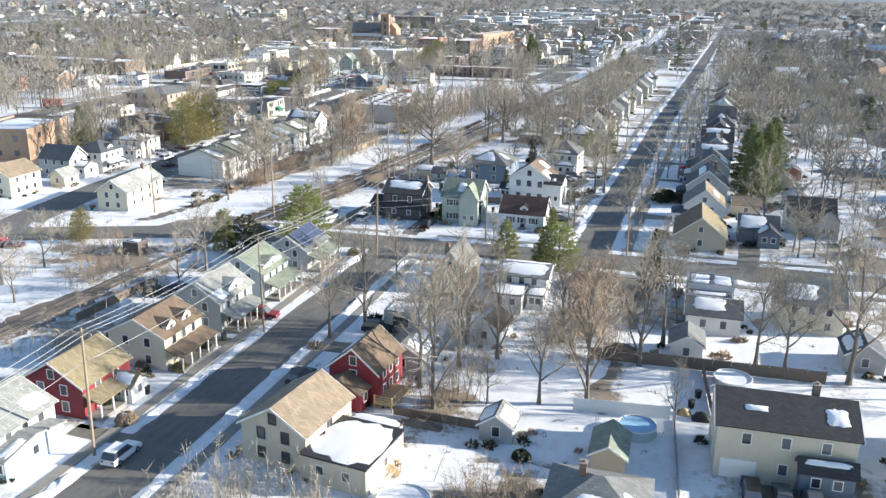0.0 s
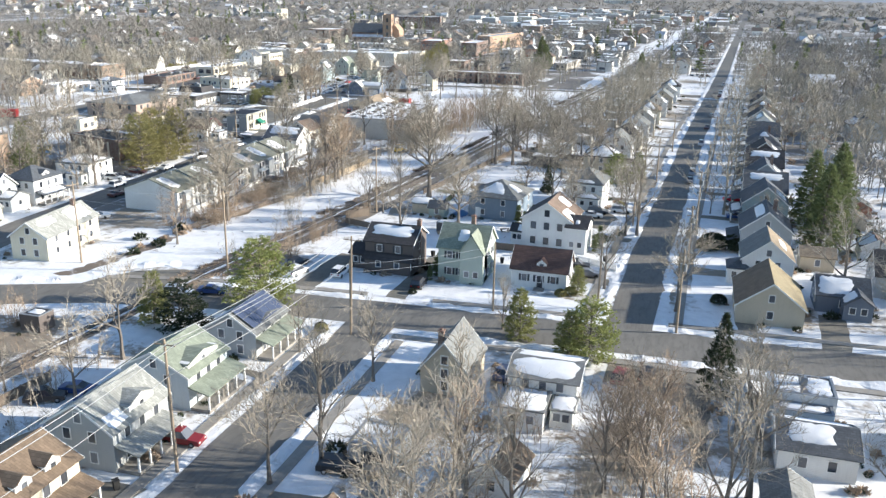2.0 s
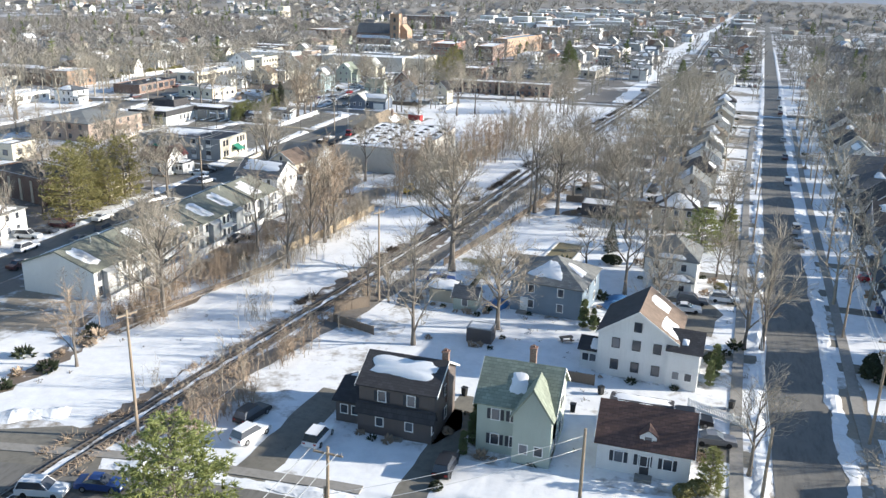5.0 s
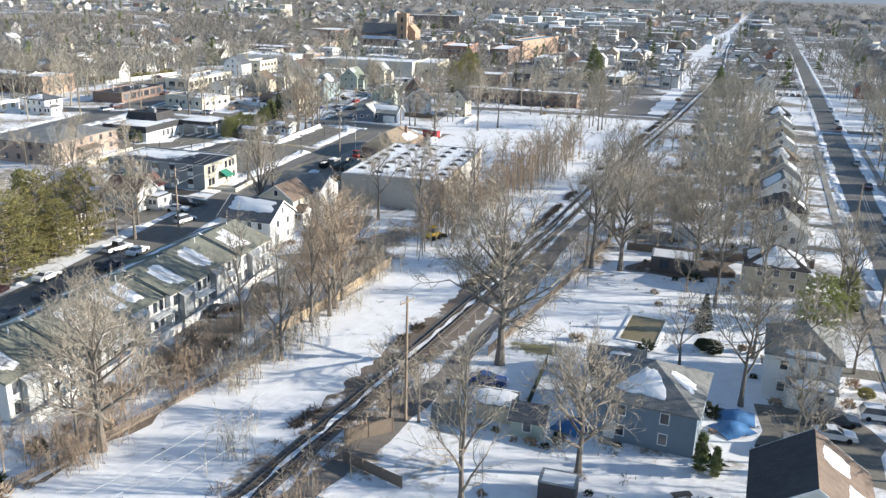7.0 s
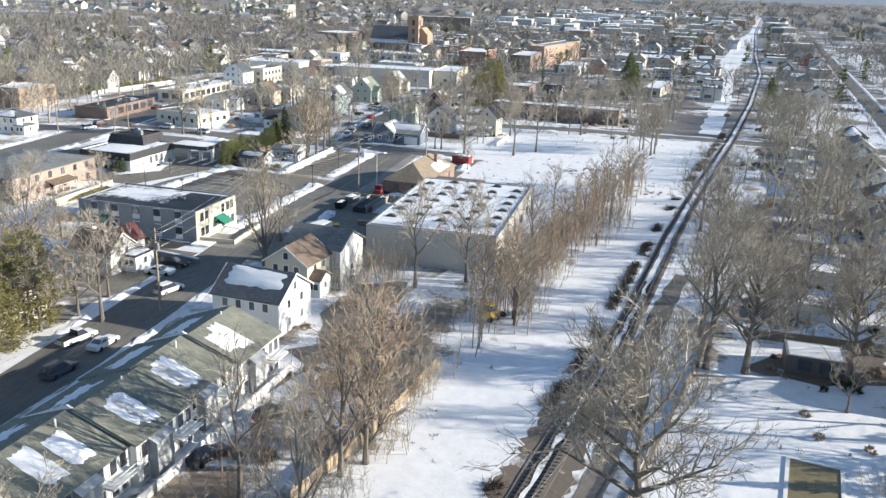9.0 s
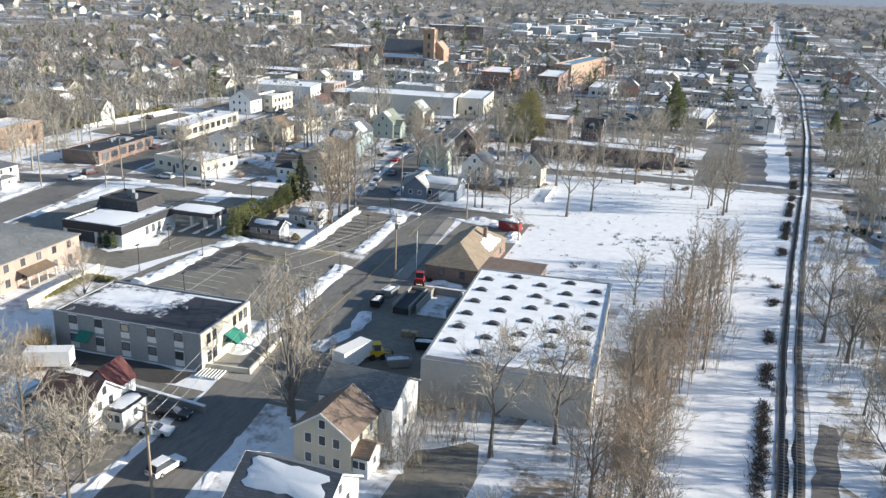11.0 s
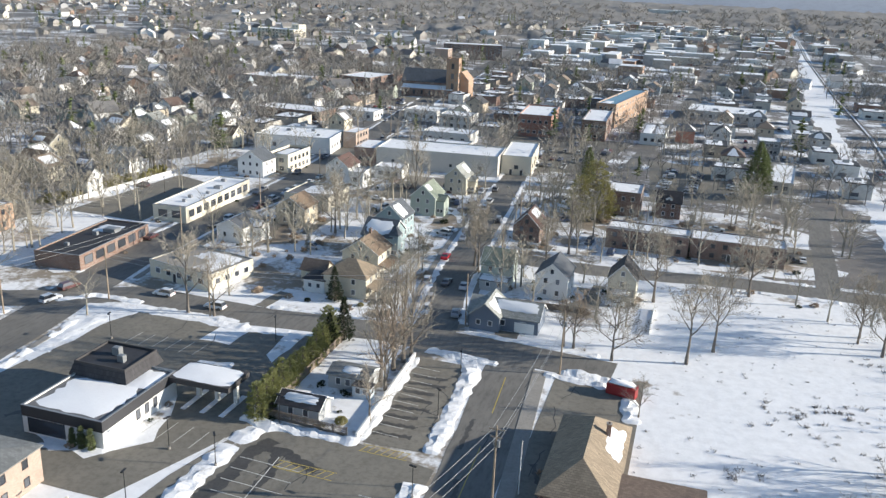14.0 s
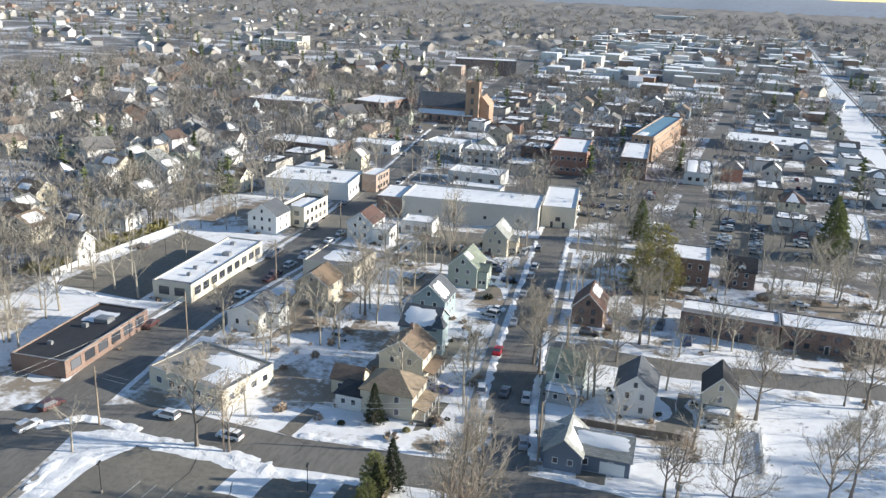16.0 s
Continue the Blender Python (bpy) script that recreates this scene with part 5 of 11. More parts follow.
for _s in (-0.62, 0.62):
    _d.add("railing", Shape().tube([(-0.2, _s, 2.0), (1.7, _s, 0.9)], [0.05, 0.05], 5).tube([(0, _s, 1.05), (0, _s, 1.9)], [0.04, 0.04], 4).tube([(1.6, _s, 0.0), (1.6, _s, 0.95)], [0.04, 0.04], 4).mesh("railing", "newwood"))
_d.put(pose(-26.8, 72.2, 0, 0, 0, 0))
house(-35.7, 90.0, 6.6, 7.6, 4.3, 2.7, "y", "s_red", "r_brown", "deep red house with a brown roof and white trim", win={"S": 1, "E": 3, "W": 2}, rz=-4, snow=[(0, 0.4, 0.9, 0.1, 0.5)],
      wings=[(-0.6, -5.1, 5.6, 2.8, 2.5, 1.5, "y", "s_red", "r_brown", [(0, 0.1, 0.4, 0.1, 0.5)])])
_d = Thing("wooden_deck", "new wooden back deck with a railing", "deck")
_d.add("deck_floor", Shape().box(0, 2.6, -2.4, 3.2, 0.8, 0.95).mesh("deck_floor", "newwood"))
for _x, _y in ((2.5, -2.3), (2.5, 0.4), (2.5, 3.1), (0.2, -2.3)):
    _d.add("post", Shape().box(_x - 0.07, _x + 0.07, _y - 0.07, _y + 0.07, -0.1, 1.95).mesh("post", "newwood"))
for _a, _b in (((2.5, -2.3), (2.5, 3.1)), ((0.2, -2.3), (2.5, -2.3))):
    for _z in (1.25, 1.55, 1.85):
        _d.add("rail", Shape().tube([(*_a, _z), (*_b, _z)], [0.04, 0.04], 4).mesh("rail", "newwood"))
_d.put(pose(-32.7, 87.2, 0, 0, 0, -6))
house(-32.6, 98.5, 5.6, 6.5, 2.8, 1.6, "y", "s_grey", "r_grey", "small grey outbuilding with a snowy roof", floors=1, win={"S": 1, "E": 2}, snow=[(1, 0.05, 0.95, 0.05, 0.9)], rz=-3)
house(13.1, 86.8, 13.6, 8.6, 6.2, 2.2, "x", "s_beige", "r_dark", "large beige duplex with a dark brown roof", floors=2, win={"S": 3, "W": 2, "E": 2}, rz=2.0, snow=[(0, 0.76, 0.93, 0.3, 0.75), (0, 0.2, 0.38, 0.45, 0.6)], garage=("S", -4.4, 3.6),
      wings=[(4.0, -5.1, 5.2, 1.8, 3.0, 1.0, "x", "s_slate", "r_dark", [(0, 0.1, 0.9, 0.55, 0.9)])], chimney=(3.2, 1.2, 9.2))
house(31.5, 90, 11, 11, 5.8, 3.0, "y", "s_beige", "r_dark", "beige house with a dark hip roof", win={"S": 2, "W": 2}, rz=3)
house(-4.4, 69.4, 9.4, 8.6, 3.4, 2.2, "h", "s_tan", "r_grey", "low tan house with a grey hip roof patched with snow", floors=1, win={"S": 3, "W": 2, "E": 2}, snow=[(0, 0.15, 0.7, 0.05, 0.6), (1, 0.1, 0.4, 0.1, 0.6)], chimney=(-1.6, 0.6, 6.4))
house(-4.3, 81.3, 3.6, 5.4, 2.5, 1.1, "y", "s_tan", "r_green", "small garage with a moss-grey roof", floors=1, win={"E": 1})
house(-17, 83.4, 3.8, 3.4, 2.2, 1.3, "y", "s_grey", "r_grey", "small weathered shed with snow on its roof", floors=1, win={"S": 1}, snow=[(1, 0.05, 0.95, 0.05, 0.9), (0, 0.05, 0.95, 0.05, 0.9)], name="shed", category="shed")
house(3.3, 113.3, 4.4, 5.4, 2.5, 1.3, "y", "s_white", "r_grey", "white detached garage with a grey roof", floors=1, win={"S": 1}, name="garage", category="garage")
house(7.0, 125.4, 7.8, 7.4, 3.0, 1.5, "x", "s_white", "r_slate", "white one-storey house with an icy roof", floors=1, win={"S": 2, "W": 1, "E": 1}, snow=[(0, 0.12, 0.72, 0.3, 0.99), (1, 0.05, 0.95, 0.1, 0.99)])
flat_block(6.7, 137.0, 7.4, 5.6, 3.5, "s_white", "graytar", "flat-roofed white house with deep snow on top", snow=[(0.02, 0.5, 0.03, 0.97), (0.54, 0.99, 0.03, 0.97)], win={"S": 2, "W": 1}, style="", ww=0.85, wh=1.1, name="house", category="house", units=[(0.2, 0, 0.8, 0.8)], parapet=0.08)
flat_block(6.6, 132.9, 6.6, 2.4, 2.5, "s_white", "graytar", "low white lean-to with a snow slab on its roof", snow=[(0.04, 0.96, 0.1, 0.97)], win={"S": 2}, style="", ww=0.8, wh=1.0, name="shed", category="shed", parapet=0.05)
house(21, 130.5, 9.2, 8, 4.6, 2.8, "x", "s_beige", "r_grey", "beige house with a grey roof", win={"S": 3, "W": 2}, snow=[(0, 0.1, 0.6, 0.2, 0.8)])
house(26.5, 117, 5, 5.6, 2.6, 1.6, "y", "s_grey", "r_slate", "grey detached garage", floors=1, win={"S": 1}, name="garage", category="garage", snow=[(0, 0.05, 0.95, 0.1, 0.9)])
house(-23.0, 130.8, 8.2, 7.6, 4.2, 1.0, "x", "s_white", "r_grey", "white house with a thick snow slab on its low grey roof", win={"S": 3, "W": 2, "E": 2}, snow=[(0, 0.03, 0.97, 0.12, 0.99), (1, 0.03, 0.97, 0.05, 0.99)],
      wings=[(-1.4, -6.6, 5.0, 5.4, 2.7, 0, "", "s_white", "r_grey", [(0, 0, 1, 0.0, 1.0)]), (2.9, -5.6, 2.6, 3.6, 2.3, 0, "", "s_white", "r_grey", [(0, 0, 1, 0, 1)])])
house(-24.2, 110.4, 4.6, 5.6, 2.5, 1.5, "y", "s_white", "r_brown", "white garage with a brown roof", floors=1, win={"S": 1}, name="garage", category="garage", rz=-8, snow=[(0, 0.05, 0.9, 0.1, 0.9)])
house(-35.3, 131.4, 6.2, 8.2, 3.4, 3.7, "y", "s_tan", "r_grey", "tan cottage with a steep pale roof", win={"S": 1, "W": 2, "E": 2}, chimney=(-1.2, -1.5, 7.4))
flat_block(-37.5, 111, 5.2, 5.2, 2.7, "s_grey", "tar", "low flat-roofed garage under snow", snow=[(0, 1, 0, 1)], name="garage", category="garage", win={"S": 1}, ww=2.2)

# ---- across the second street ----
house(-57.8, 172.4, 8.8, 8.0, 5.7, 2.2, "x", "s_brown", "r_dark", "dark brown colonial house with snow on its roof", win={"S": 2, "E": 1, "W": 1}, style="shut", door=("S", 0.2), snow=[(0, 0.08, 0.92, 0.35, 0.92)], chimney=(4.2, 0.5, 8.8),
      wings=[(-5.9, 0.2, 3.4, 6.8, 2.8, 1.2, "x", "s_brown", "r_dark", [(1, 0.05, 0.95, 0.05, 0.95)]), (0, -4.25, 8.6, 0.9, 2.9, 0.7, "x", "s_brown", "r_dark", [])], garage=None)
house(-44.6, 172.6, 8.2, 8.2, 5.9, 3.2, "x", "s_green", "r_green", "pale green house with a shingled cross gable", win={"S": 3, "E": 2, "W": 2}, style="shut", door=("S", 1.6), chimney=(0.6, 1.6, 10.2), snow=[(0, 0.38, 0.6, 0.3, 0.8)],
      wings=[(2.1, -3.6, 4.0, 3.6, 5.9, 3.0, "y", "s_green", "r_green", [])])
house(-31.2, 172.8, 9.4, 7.2, 3.3, 2.9, "x", "s_white", "r_redbrown", "white cottage with a steep maroon-brown roof", floors=1, win={"S": 3, "E": 1, "W": 1}, style="shut", door=("S", 0.2, "darktrim"), dormer=[("S", 0.3, 1.7, 1.7)],
      wings=[(-1.0, 5.6, 6.4, 5.0, 3.0, 0.5, "x", "s_white", "r_dark", [(0, 0.02, 0.98, 0.02, 0.98), (1, 0.02, 0.98, 0.02, 0.98)])])
# dark west slope and rust east slope paint shade and sun on one roof
house(-33.6, 196.5, 9.8, 9.8, 6.0, 3.3, "y", "s_white", "r_rust", "large white house with rust-and-dark cross gables", roof_shaded="r_dark", win={"S": 3, "E": 2, "W": 3}, style="dark", rz=-4,
      wings=[(5.9, -2.2, 3.8, 6.4, 5.2, 1.6, "x", "s_white", "r_dark", [(0, 0.4, 0.6, 0.3, 0.6)]), (-6.0, -2.4, 2.4, 3.6, 2.9, 1.0, "x", "s_white", "r_dark", [(0, 0.5, 0.9, 0.1, 0.9)])], snow=[(1, 0.05, 0.5, 0.05, 0.5), (1, 0.55, 0.85, 0.4, 0.9)])
house(-48.2, 215, 11.2, 11.4, 4.9, 2.9, "h", "s_blue", "r_grey", "blue-sided house with a snowy hip roof", win={"S": 2, "E": 2, "W": 2}, style="", door=("S", -3.4), rz=-6, snow=[(0, 0.05, 0.8, 0.2, 0.85), (1, 0.25, 0.6, 0.2, 0.7)])
house(-31, 231.4, 8.4, 9.4, 5.7, 2.9, "h", "s_white", "r_grey", "white two-storey house with a grey hip roof", win={"S": 3, "E": 2, "W": 3}, rz=-4, snow=[(0, 0.2, 0.8, 0.05, 0.25)],
      wings=[(1.2, -5.6, 5.2, 2.8, 2.9, 0.7, "h", "s_white", "r_grey", [(0, 0.02, 0.98, 0.02, 0.95)])])
house(-31.8, 270, 9.6, 8.6, 4.6, 2.6, "h", "s_tan", "r_dark", "tan house under a snow-covered hip roof", win={"S": 3, "E": 2, "W": 2}, snow=[(0, 0.04, 0.96, 0.03, 0.95), (1, 0.1, 0.9, 0.1, 0.8), (3, 0.1, 0.9, 0.1, 0.8)])
flat_block(-48.4, 273, 7.2, 5.2, 2.6, "s_brown", "tar", "dark wooden garden pavilion with snow on its roof", snow=[(0, 1, 0, 1)], win={"S": 2}, name="pavilion", category="pavilion", parapet=0.1)
house(-60.8, 208.5, 3.6, 3.4, 2.2, 1.2, "x", "s_green", "r_slate", "small grey-green garden shed", floors=1, win={"S": 1}, name="shed", category="shed")
house(-65.0, 210.8, 4.4, 3.6, 2.3, 0.9, "x", "s_tan", "r_grey", "low garden shed with snow on top", floors=1, win={}, name="shed", category="shed", snow=[(0, 0, 1, 0, 1), (1, 0, 1, 0, 1)])
flat_block(-55.6, 197, 3.6, 2.6, 2.0, "s_brown", "tar", "dark garden shed with a snow cap", snow=[(0, 1, 0, 1)], win={}, name="shed", category="shed", parapet=0.08)
# east side of the long street
# next two roofs: sunlit and shaded slopes told apart by shingle colour
house(5.2, 170.8, 9.8, 12.6, 3.1, 3.7, "y", "s_tan", "r_gold", "beige cottage with a steep roof, half dark half yellow", roof_shaded="r_brown", floors=1, win={"S": 1, "W": 3})
house(5.9, 188.8, 8.4, 9.8, 4.6, 3.4, "y", "s_white", "r_tan", "white house with a steep grey-tan roof", roof_shaded="r_grey", win={"S": 2, "W": 3}, wings=[(-4.6, -3.4, 3.6, 4.4, 2.8, 1.2, "h", "s_white", "r_slate", [])], snow=[(1, 0.3, 0.8, 0.3, 0.6)])
house(16.6, 177.0, 7.6, 6.8, 3.0, 2.2, "x", "s_slate", "r_slate", "low slate-blue cottage with snow on its roof", floors=1, win={"S": 1, "W": 2}, snow=[(0, 0.04, 0.7, 0.08, 0.95), (1, 0, 1, 0, 1)], wings=[(1.9, -4.4, 4.2, 3.4, 2.7, 1.5, "y", "s_slate", "r_slate", [(0, 0.05, 0.9, 0.1, 0.9)])])
house(27.6, 187.6, 9.4, 8.2, 4.0, 3.3, "x", "s_grey", "r_dark", "pale grey house with a dark cross-gabled roof", win={"S": 2, "W": 2}, wings=[(3.0, -5.0, 4.4, 3.0, 4.0, 2.6, "y", "s_grey", "r_dark", [])])
house(15.4, 197.5, 5.8, 5.0, 2.8, 1.2, "x", "s_tan", "r_tan", "tan garage behind a house", floors=1, win={"S": 1}, name="garage", category="garage", snow=[(1, 0, 1, 0, 1)])
for _i, (_y, _w, _r, _al, _lb) in enumerate([(206.4, "s_grey", "r_slate", "y", "grey house with a dark slate gable"), (228.6, "s_teal", "r_slate", "y", "pale gabled house with a dark slate roof"), (241, "s_teal", "r_slate", "x", "teal-grey house with a dark roof"), (255, "s_grey", "r_slate", "y", "grey house with a dark gable"),
                                            (271, "s_slate", "r_dark", "x", "slate-blue house with a dark roof"), (287, "s_brown", "r_dark", "y", "dark house with white rake boards"), (305, "s_grey", "r_slate", "h", "grey hip-roofed house"), (323, "s_white", "r_slate", "x", "white house along the street"),
                                            (343, "s_white", "r_pale", "y", "white house with a pale gable"), (362, "s_grey", "r_dark", "y", "grey house with a dark steep roof"), (382, "s_tan", "r_brown", "h", "tan hip-roofed house"), (403, "s_white", "r_dark", "y", "white house with a dark gable"), (428, "s_grey", "r_slate", "h", "grey hip-roofed house by the street"), (456, "s_white", "r_dark", "y", "white gabled house")]):
    _x = 6.4 + (_y - 201) * 0.055
    house(_x, _y, 9.2, 10.4, 5.2, 3.6, _al, _w, _r, _lb, win={"S": 2, "W": 2}, snow=[(1, 0.1 + 0.04 * (_i % 4), 0.7, 0.1, 0.6)] if _i % 2 else [(0, 0.1, 0.9, 0.55, 0.9)], chimney=(1.5, 1.0, 9.8) if _i % 3 == 0 else None,
          porch=("W", 2.2, -4, 4, _r, 0.9 if _i % 2 else 0))
    house(25 + (_y - 190) * 0.05 + rnd(-2, 2), _y + rnd(-3, 3), 5.4, 5.4, 2.5, 1.5, "y", "s_any", "r_any", "small garage behind a house with snow on its roof", floors=1, win={}, name="garage", category="garage", snow=[(0, 0, 1, 0, 1)])
for _i, (_x, _y, _al, _w, _r, _lb) in enumerate([(-29.5, 290, "y", "s_white", "r_grey", "white house with a snowy gable"), (-28, 308, "h", "s_beige", "r_dark", "beige hip-roofed house"), (-27, 327, "y", "s_white", "r_grey", "white gabled house"), (-26, 346, "y", "s_grey", "r_grey", "grey gabled house"), (-25, 366, "h", "s_cream", "r_brown", "cream hip-roofed house"),
                                                (-23.5, 388, "y", "s_white", "r_slate", "white house with a slate roof"), (-22, 410, "y", "s_tan", "r_grey", "tan gabled house"), (-21, 432, "y", "s_white", "r_grey", "white gabled house with snow"), (-20, 455, "h", "s_white", "r_dark", "white hip-roofed house")]):
    house(_x, _y, 8.6, 9.4, 5.2, 3.0, _al, _w, _r, _lb, win={"S": 2, "W": 2, "E": 2}, snow=[(0, 0.05, 0.9, 0.1, 0.9)] if _i % 2 == 0 else [(1, 0.1, 0.8, 0.1, 0.7)])
    flat_block(_x - 15 + rnd(-3, 3), _y + 4, 5.5, 5.0, 2.5, "flat_any", "tar", "small flat-roofed garage with snow on top", snow=[(0, 1, 0, 1)], win={}, name="garage", category="garage", parapet=0.1)

# ---- townhouse row and the block by the railway ----
def townhouses():
    th = Thing("townhouse_row", "long row of grey-roofed townhouses with pale shingled fronts", "townhouses")
    step = 9.6
    for k in range(4, 10):
        y0, sh = k * step, 1.0 * (k % 2)
        th.add("wall", gable_walls(13.4, step - 0.1, 4.7, 2.5, "y").mesh("wall", "s_white"), m=pose(sh * 0.8, y0, 0))
        q = roof_quads(13.4, step - 0.1, 4.7, 2.5, "y", 0.3)
        i = th.add("roof", Shape().slab(q[0], 0.2).slab(q[1], 0.2).mesh("roof", "r_olive"), m=pose(sh * 0.8, y0, sh * 0.18))
        r = random.Random(k)
        for _ in range(1 + (k > 3)):
            u = r.uniform(0.08, 0.5)
            th.add("snow_patch", snow_on(q[1], u, u + r.uniform(0.2, 0.32), r.uniform(0.1, 0.25), r.uniform(0.78, 0.95), seed=k).mesh("snow_patch", "roofsnow", True), i, "snow slab sliding off the roof")
        th.add("snow_patch", snow_on(q[0], 0.1, 0.8, 0.25, 0.7, seed=k + 20, ragged=0.5).mesh("snow_patch", "roofsnow", True), i, "thin snow on the shaded slope")
        if k % 2 == 0:
            th.add("party_wall", Shape().prism([(-7.0, 4.4), (7.0, 4.4), (0, 7.45)], -0.12, 0.12, "y").mesh("party_wall", "s_white"), m=pose(0, y0 + step / 2, 0.25))
        th.add("vent_pipe", Shape().tube([(1.0, 0, 6.6), (1.0, 0, 7.8)], [0.09, 0.09], 6).mesh("vent_pipe", "trim"), m=pose(0, y0 + 2, 0))
        bay = th.add("bay", Shape().box(6.6, 7.7, -2.9, -0.3, -0.3, 4.2).slab([(7.9, -3.1, 4.2), (7.9, -0.1, 4.2), (6.6, -0.1, 4.8), (6.6, -3.1, 4.8)], 0.15).mesh("bay", "s_grey"), m=pose(sh * 0.8, y0, 0))
        th.add("balcony", Shape().box(6.6, 8.3, 0.4, 4.2, 2.55, 2.75).mesh("balcony", "trim"), m=pose(sh * 0.8, y0, 0))
        for z in (3.1, 3.6):
            th.add("railing", Shape().tube([(6.7, 0.4, z), (8.25, 0.4, z), (8.25, 4.2, z), (6.7, 4.2, z)], [0.04] * 4, 4).mesh("railing", "trim"), m=pose(sh * 0.8, y0, 0))
        for u in (-3.6, 0.6, 2.4, 3.8):
            for z in (0.5, 2.9):
                th.add("window", joined_window(0.95, 1.5, ""), m=pose(sh * 0.8, y0, 0) @ wall_pose("E", u, z, 13.4, step))
        th.add("patio_wall", Shape().box(9.3, 9.5, -4.7, 4.7, -0.2, 1.2).mesh("patio_wall", "s_white"), m=pose(0, y0, 0))
    return th


townhouses().put(pose(-121.7, 156.8, 0, 0, 0, 0.2))
FOOT.append((-120.5, 219, 11, 30))
house(-124.0, 260.8, 10.6, 9.2, 5.2, 2.9, "x", "s_white", "r_slate", "white gabled apartment house with a snowy blue-grey roof", win={"S": 4, "E": 2, "N": 3}, style="", snow=[(0, 0.05, 0.93, 0.36, 0.98)], rz=-2)
house(-125.8, 275.6, 7.6, 7.6, 5.2, 2.6, "y", "s_beige", "r_rust", "beige house with a patchy rust-brown roof", win={"S": 3, "E": 2}, rz=-3, wings=[(4.6, -1.6, 2.2, 3.6, 3.0, 1.0, "x", "s_white", "r_rust", []), (0.4, 8.2, 10.2, 8.4, 5.8, 2.3, "x", "s_white", "r_grey", [])])
house(-160.0, 271.2, 8.0, 6.2, 4.2, 2.4, "x", "s_white", "r_redbrown", "white house with dark maroon cross-gabled roofs", win={"S": 2, "E": 2}, snow=[],
      wings=[(0.8, 5.1, 4.6, 4.0, 4.0, 2.2, "y", "s_white", "r_maroon", []), (5.3, 2.3, 2.6, 5.0, 2.7, 0, "", "s_white", "tar", [(0, 0.05, 0.95, 0.05, 0.95)])])
_w = Thing("low_wall", "snow-topped concrete wall beside a path", "low wall", kind="structure")
_w.add("wall", Shape().box(-7.1, 7.1, -0.2, 0.2, -0.1, 0.9).mesh("wall", "walk"))
_w.add("snow_cap", Shape().box(-7.05, 7.05, -0.24, 0.24, 0.9, 1.05).mesh("snow_cap", "roofsnow"))
_w.put(pose(-153.6, 279.8, 0, 0, 0, -7.3))
flat_block(-171.5, 270.8, 7, 6.4, 2.8, "whitewall", "tar", "white garage with a snowy flat roof", snow=[(0, 1, 0, 1)], win={"E": 1}, name="garage", category="garage", parapet=0.1)
house(-157.5, 246.5, 8, 9, 5.4, 3, "y", "s_yellow", "r_grey", "pale yellow house behind bare trees", win={"S": 2, "E": 3})
house(-122.2, 161.6, 7.2, 16.4, 4.4, 2.6, "y", "s_cream", "r_pale", "long cream gabled building with a pale frosted roof", win={"S": 2, "E": 4}, rz=7, snow=[(1, 0.55, 0.95, 0.2, 0.9), (1, 0.1, 0.4, 0.5, 0.9)], chimney=(0.4, 5.4, 7.9))
house(-152.2, 189.6, 8.0, 9.0, 5.6, 2.4, "h", "s_white", "r_slate", "square white house with a dark hip roof", win={"S": 3, "E": 3}, style="shut", dormer=[("E", 0.2, 2.2, 1.7)], porch=("E", 2.2, -4.0, 4.0, "r_slate", 0.9))
house(-156.6, 180.6, 9.4, 7.0, 5.0, 3.0, "x", "s_grey", "r_slate", "grey house with a dark steep roof", win={"S": 3, "E": 2}, wings=[(6.2, 0.6, 3.4, 5.4, 3.0, 1.2, "x", "s_white", "r_grey", [(0, 0.05, 0.95, 0.1, 0.9)])])
house(-149.0, 171.4, 4.4, 5.2, 2.6, 1.7, "y", "s_cream", "r_pale", "small cream garage with a steep pale roof", floors=1, win={"S": 1, "E": 1}, name="garage", category="garage")
house(-155.2, 160.4, 9.0, 10.0, 5.0, 2.4, "y", "s_cream", "r_tan", "cream house with a pale tan roof", win={"S": 2, "E": 3})
house(-156.4, 211.6, 9.6, 9.2, 4.9, 1.5, "h", "s_white", "r_grey", "white house under a snow-covered low roof", win={"S": 3, "E": 3}, snow=[(0, 0.02, 0.98, 0.05, 0.95), (1, 0.3, 0.9, 0.1, 0.8), (3, 0.1, 0.9, 0.1, 0.9)], wings=[(2.2, -5.6, 4.6, 2.4, 2.8, 0.6, "h", "s_white", "r_grey", [(0, 0.02, 0.98, 0.02, 0.95)])])
flat_block(-189.6, 202.6, 17, 26, 8.4, "brick_orange", "graytar", "tall sunlit orange-brick block with a snowy flat roof", floors=2, snow=[(0.05, 0.95, 0.05, 0.95)], win={"S": 3, "E": 2}, rz=15, ww=1.2, wh=1.4, parapet=0.6)
flat_block(-170.6, 241.6, 21, 13, 5.6, "brick_brown", "tar", "dark brown brick building with pale piers", floors=1, snow=[(0.1, 0.9, 0.75, 0.97)], win={}, rz=-14, parapet=0.3, extra=lambda th, w, d, h: [th.add("pier", Shape().box(-0.35, 0.35, -0.12, 0.02, 0.2, h - 0.6).mesh("pier", "cream"), m=wall_pose("S", -6.0 + 4.0 * k, 0, w, d), label="pale pier between dark panels") for k in range(4)])
flat_block(-207.0, 271.6, 7.4, 8.4, 4.0, "cream", "graytar", "low beige annex with thin snow on its roof", snow=[(0.1, 0.6, 0.2, 0.9)], win={"S": 2, "E": 2}, name="shop", category="shop")
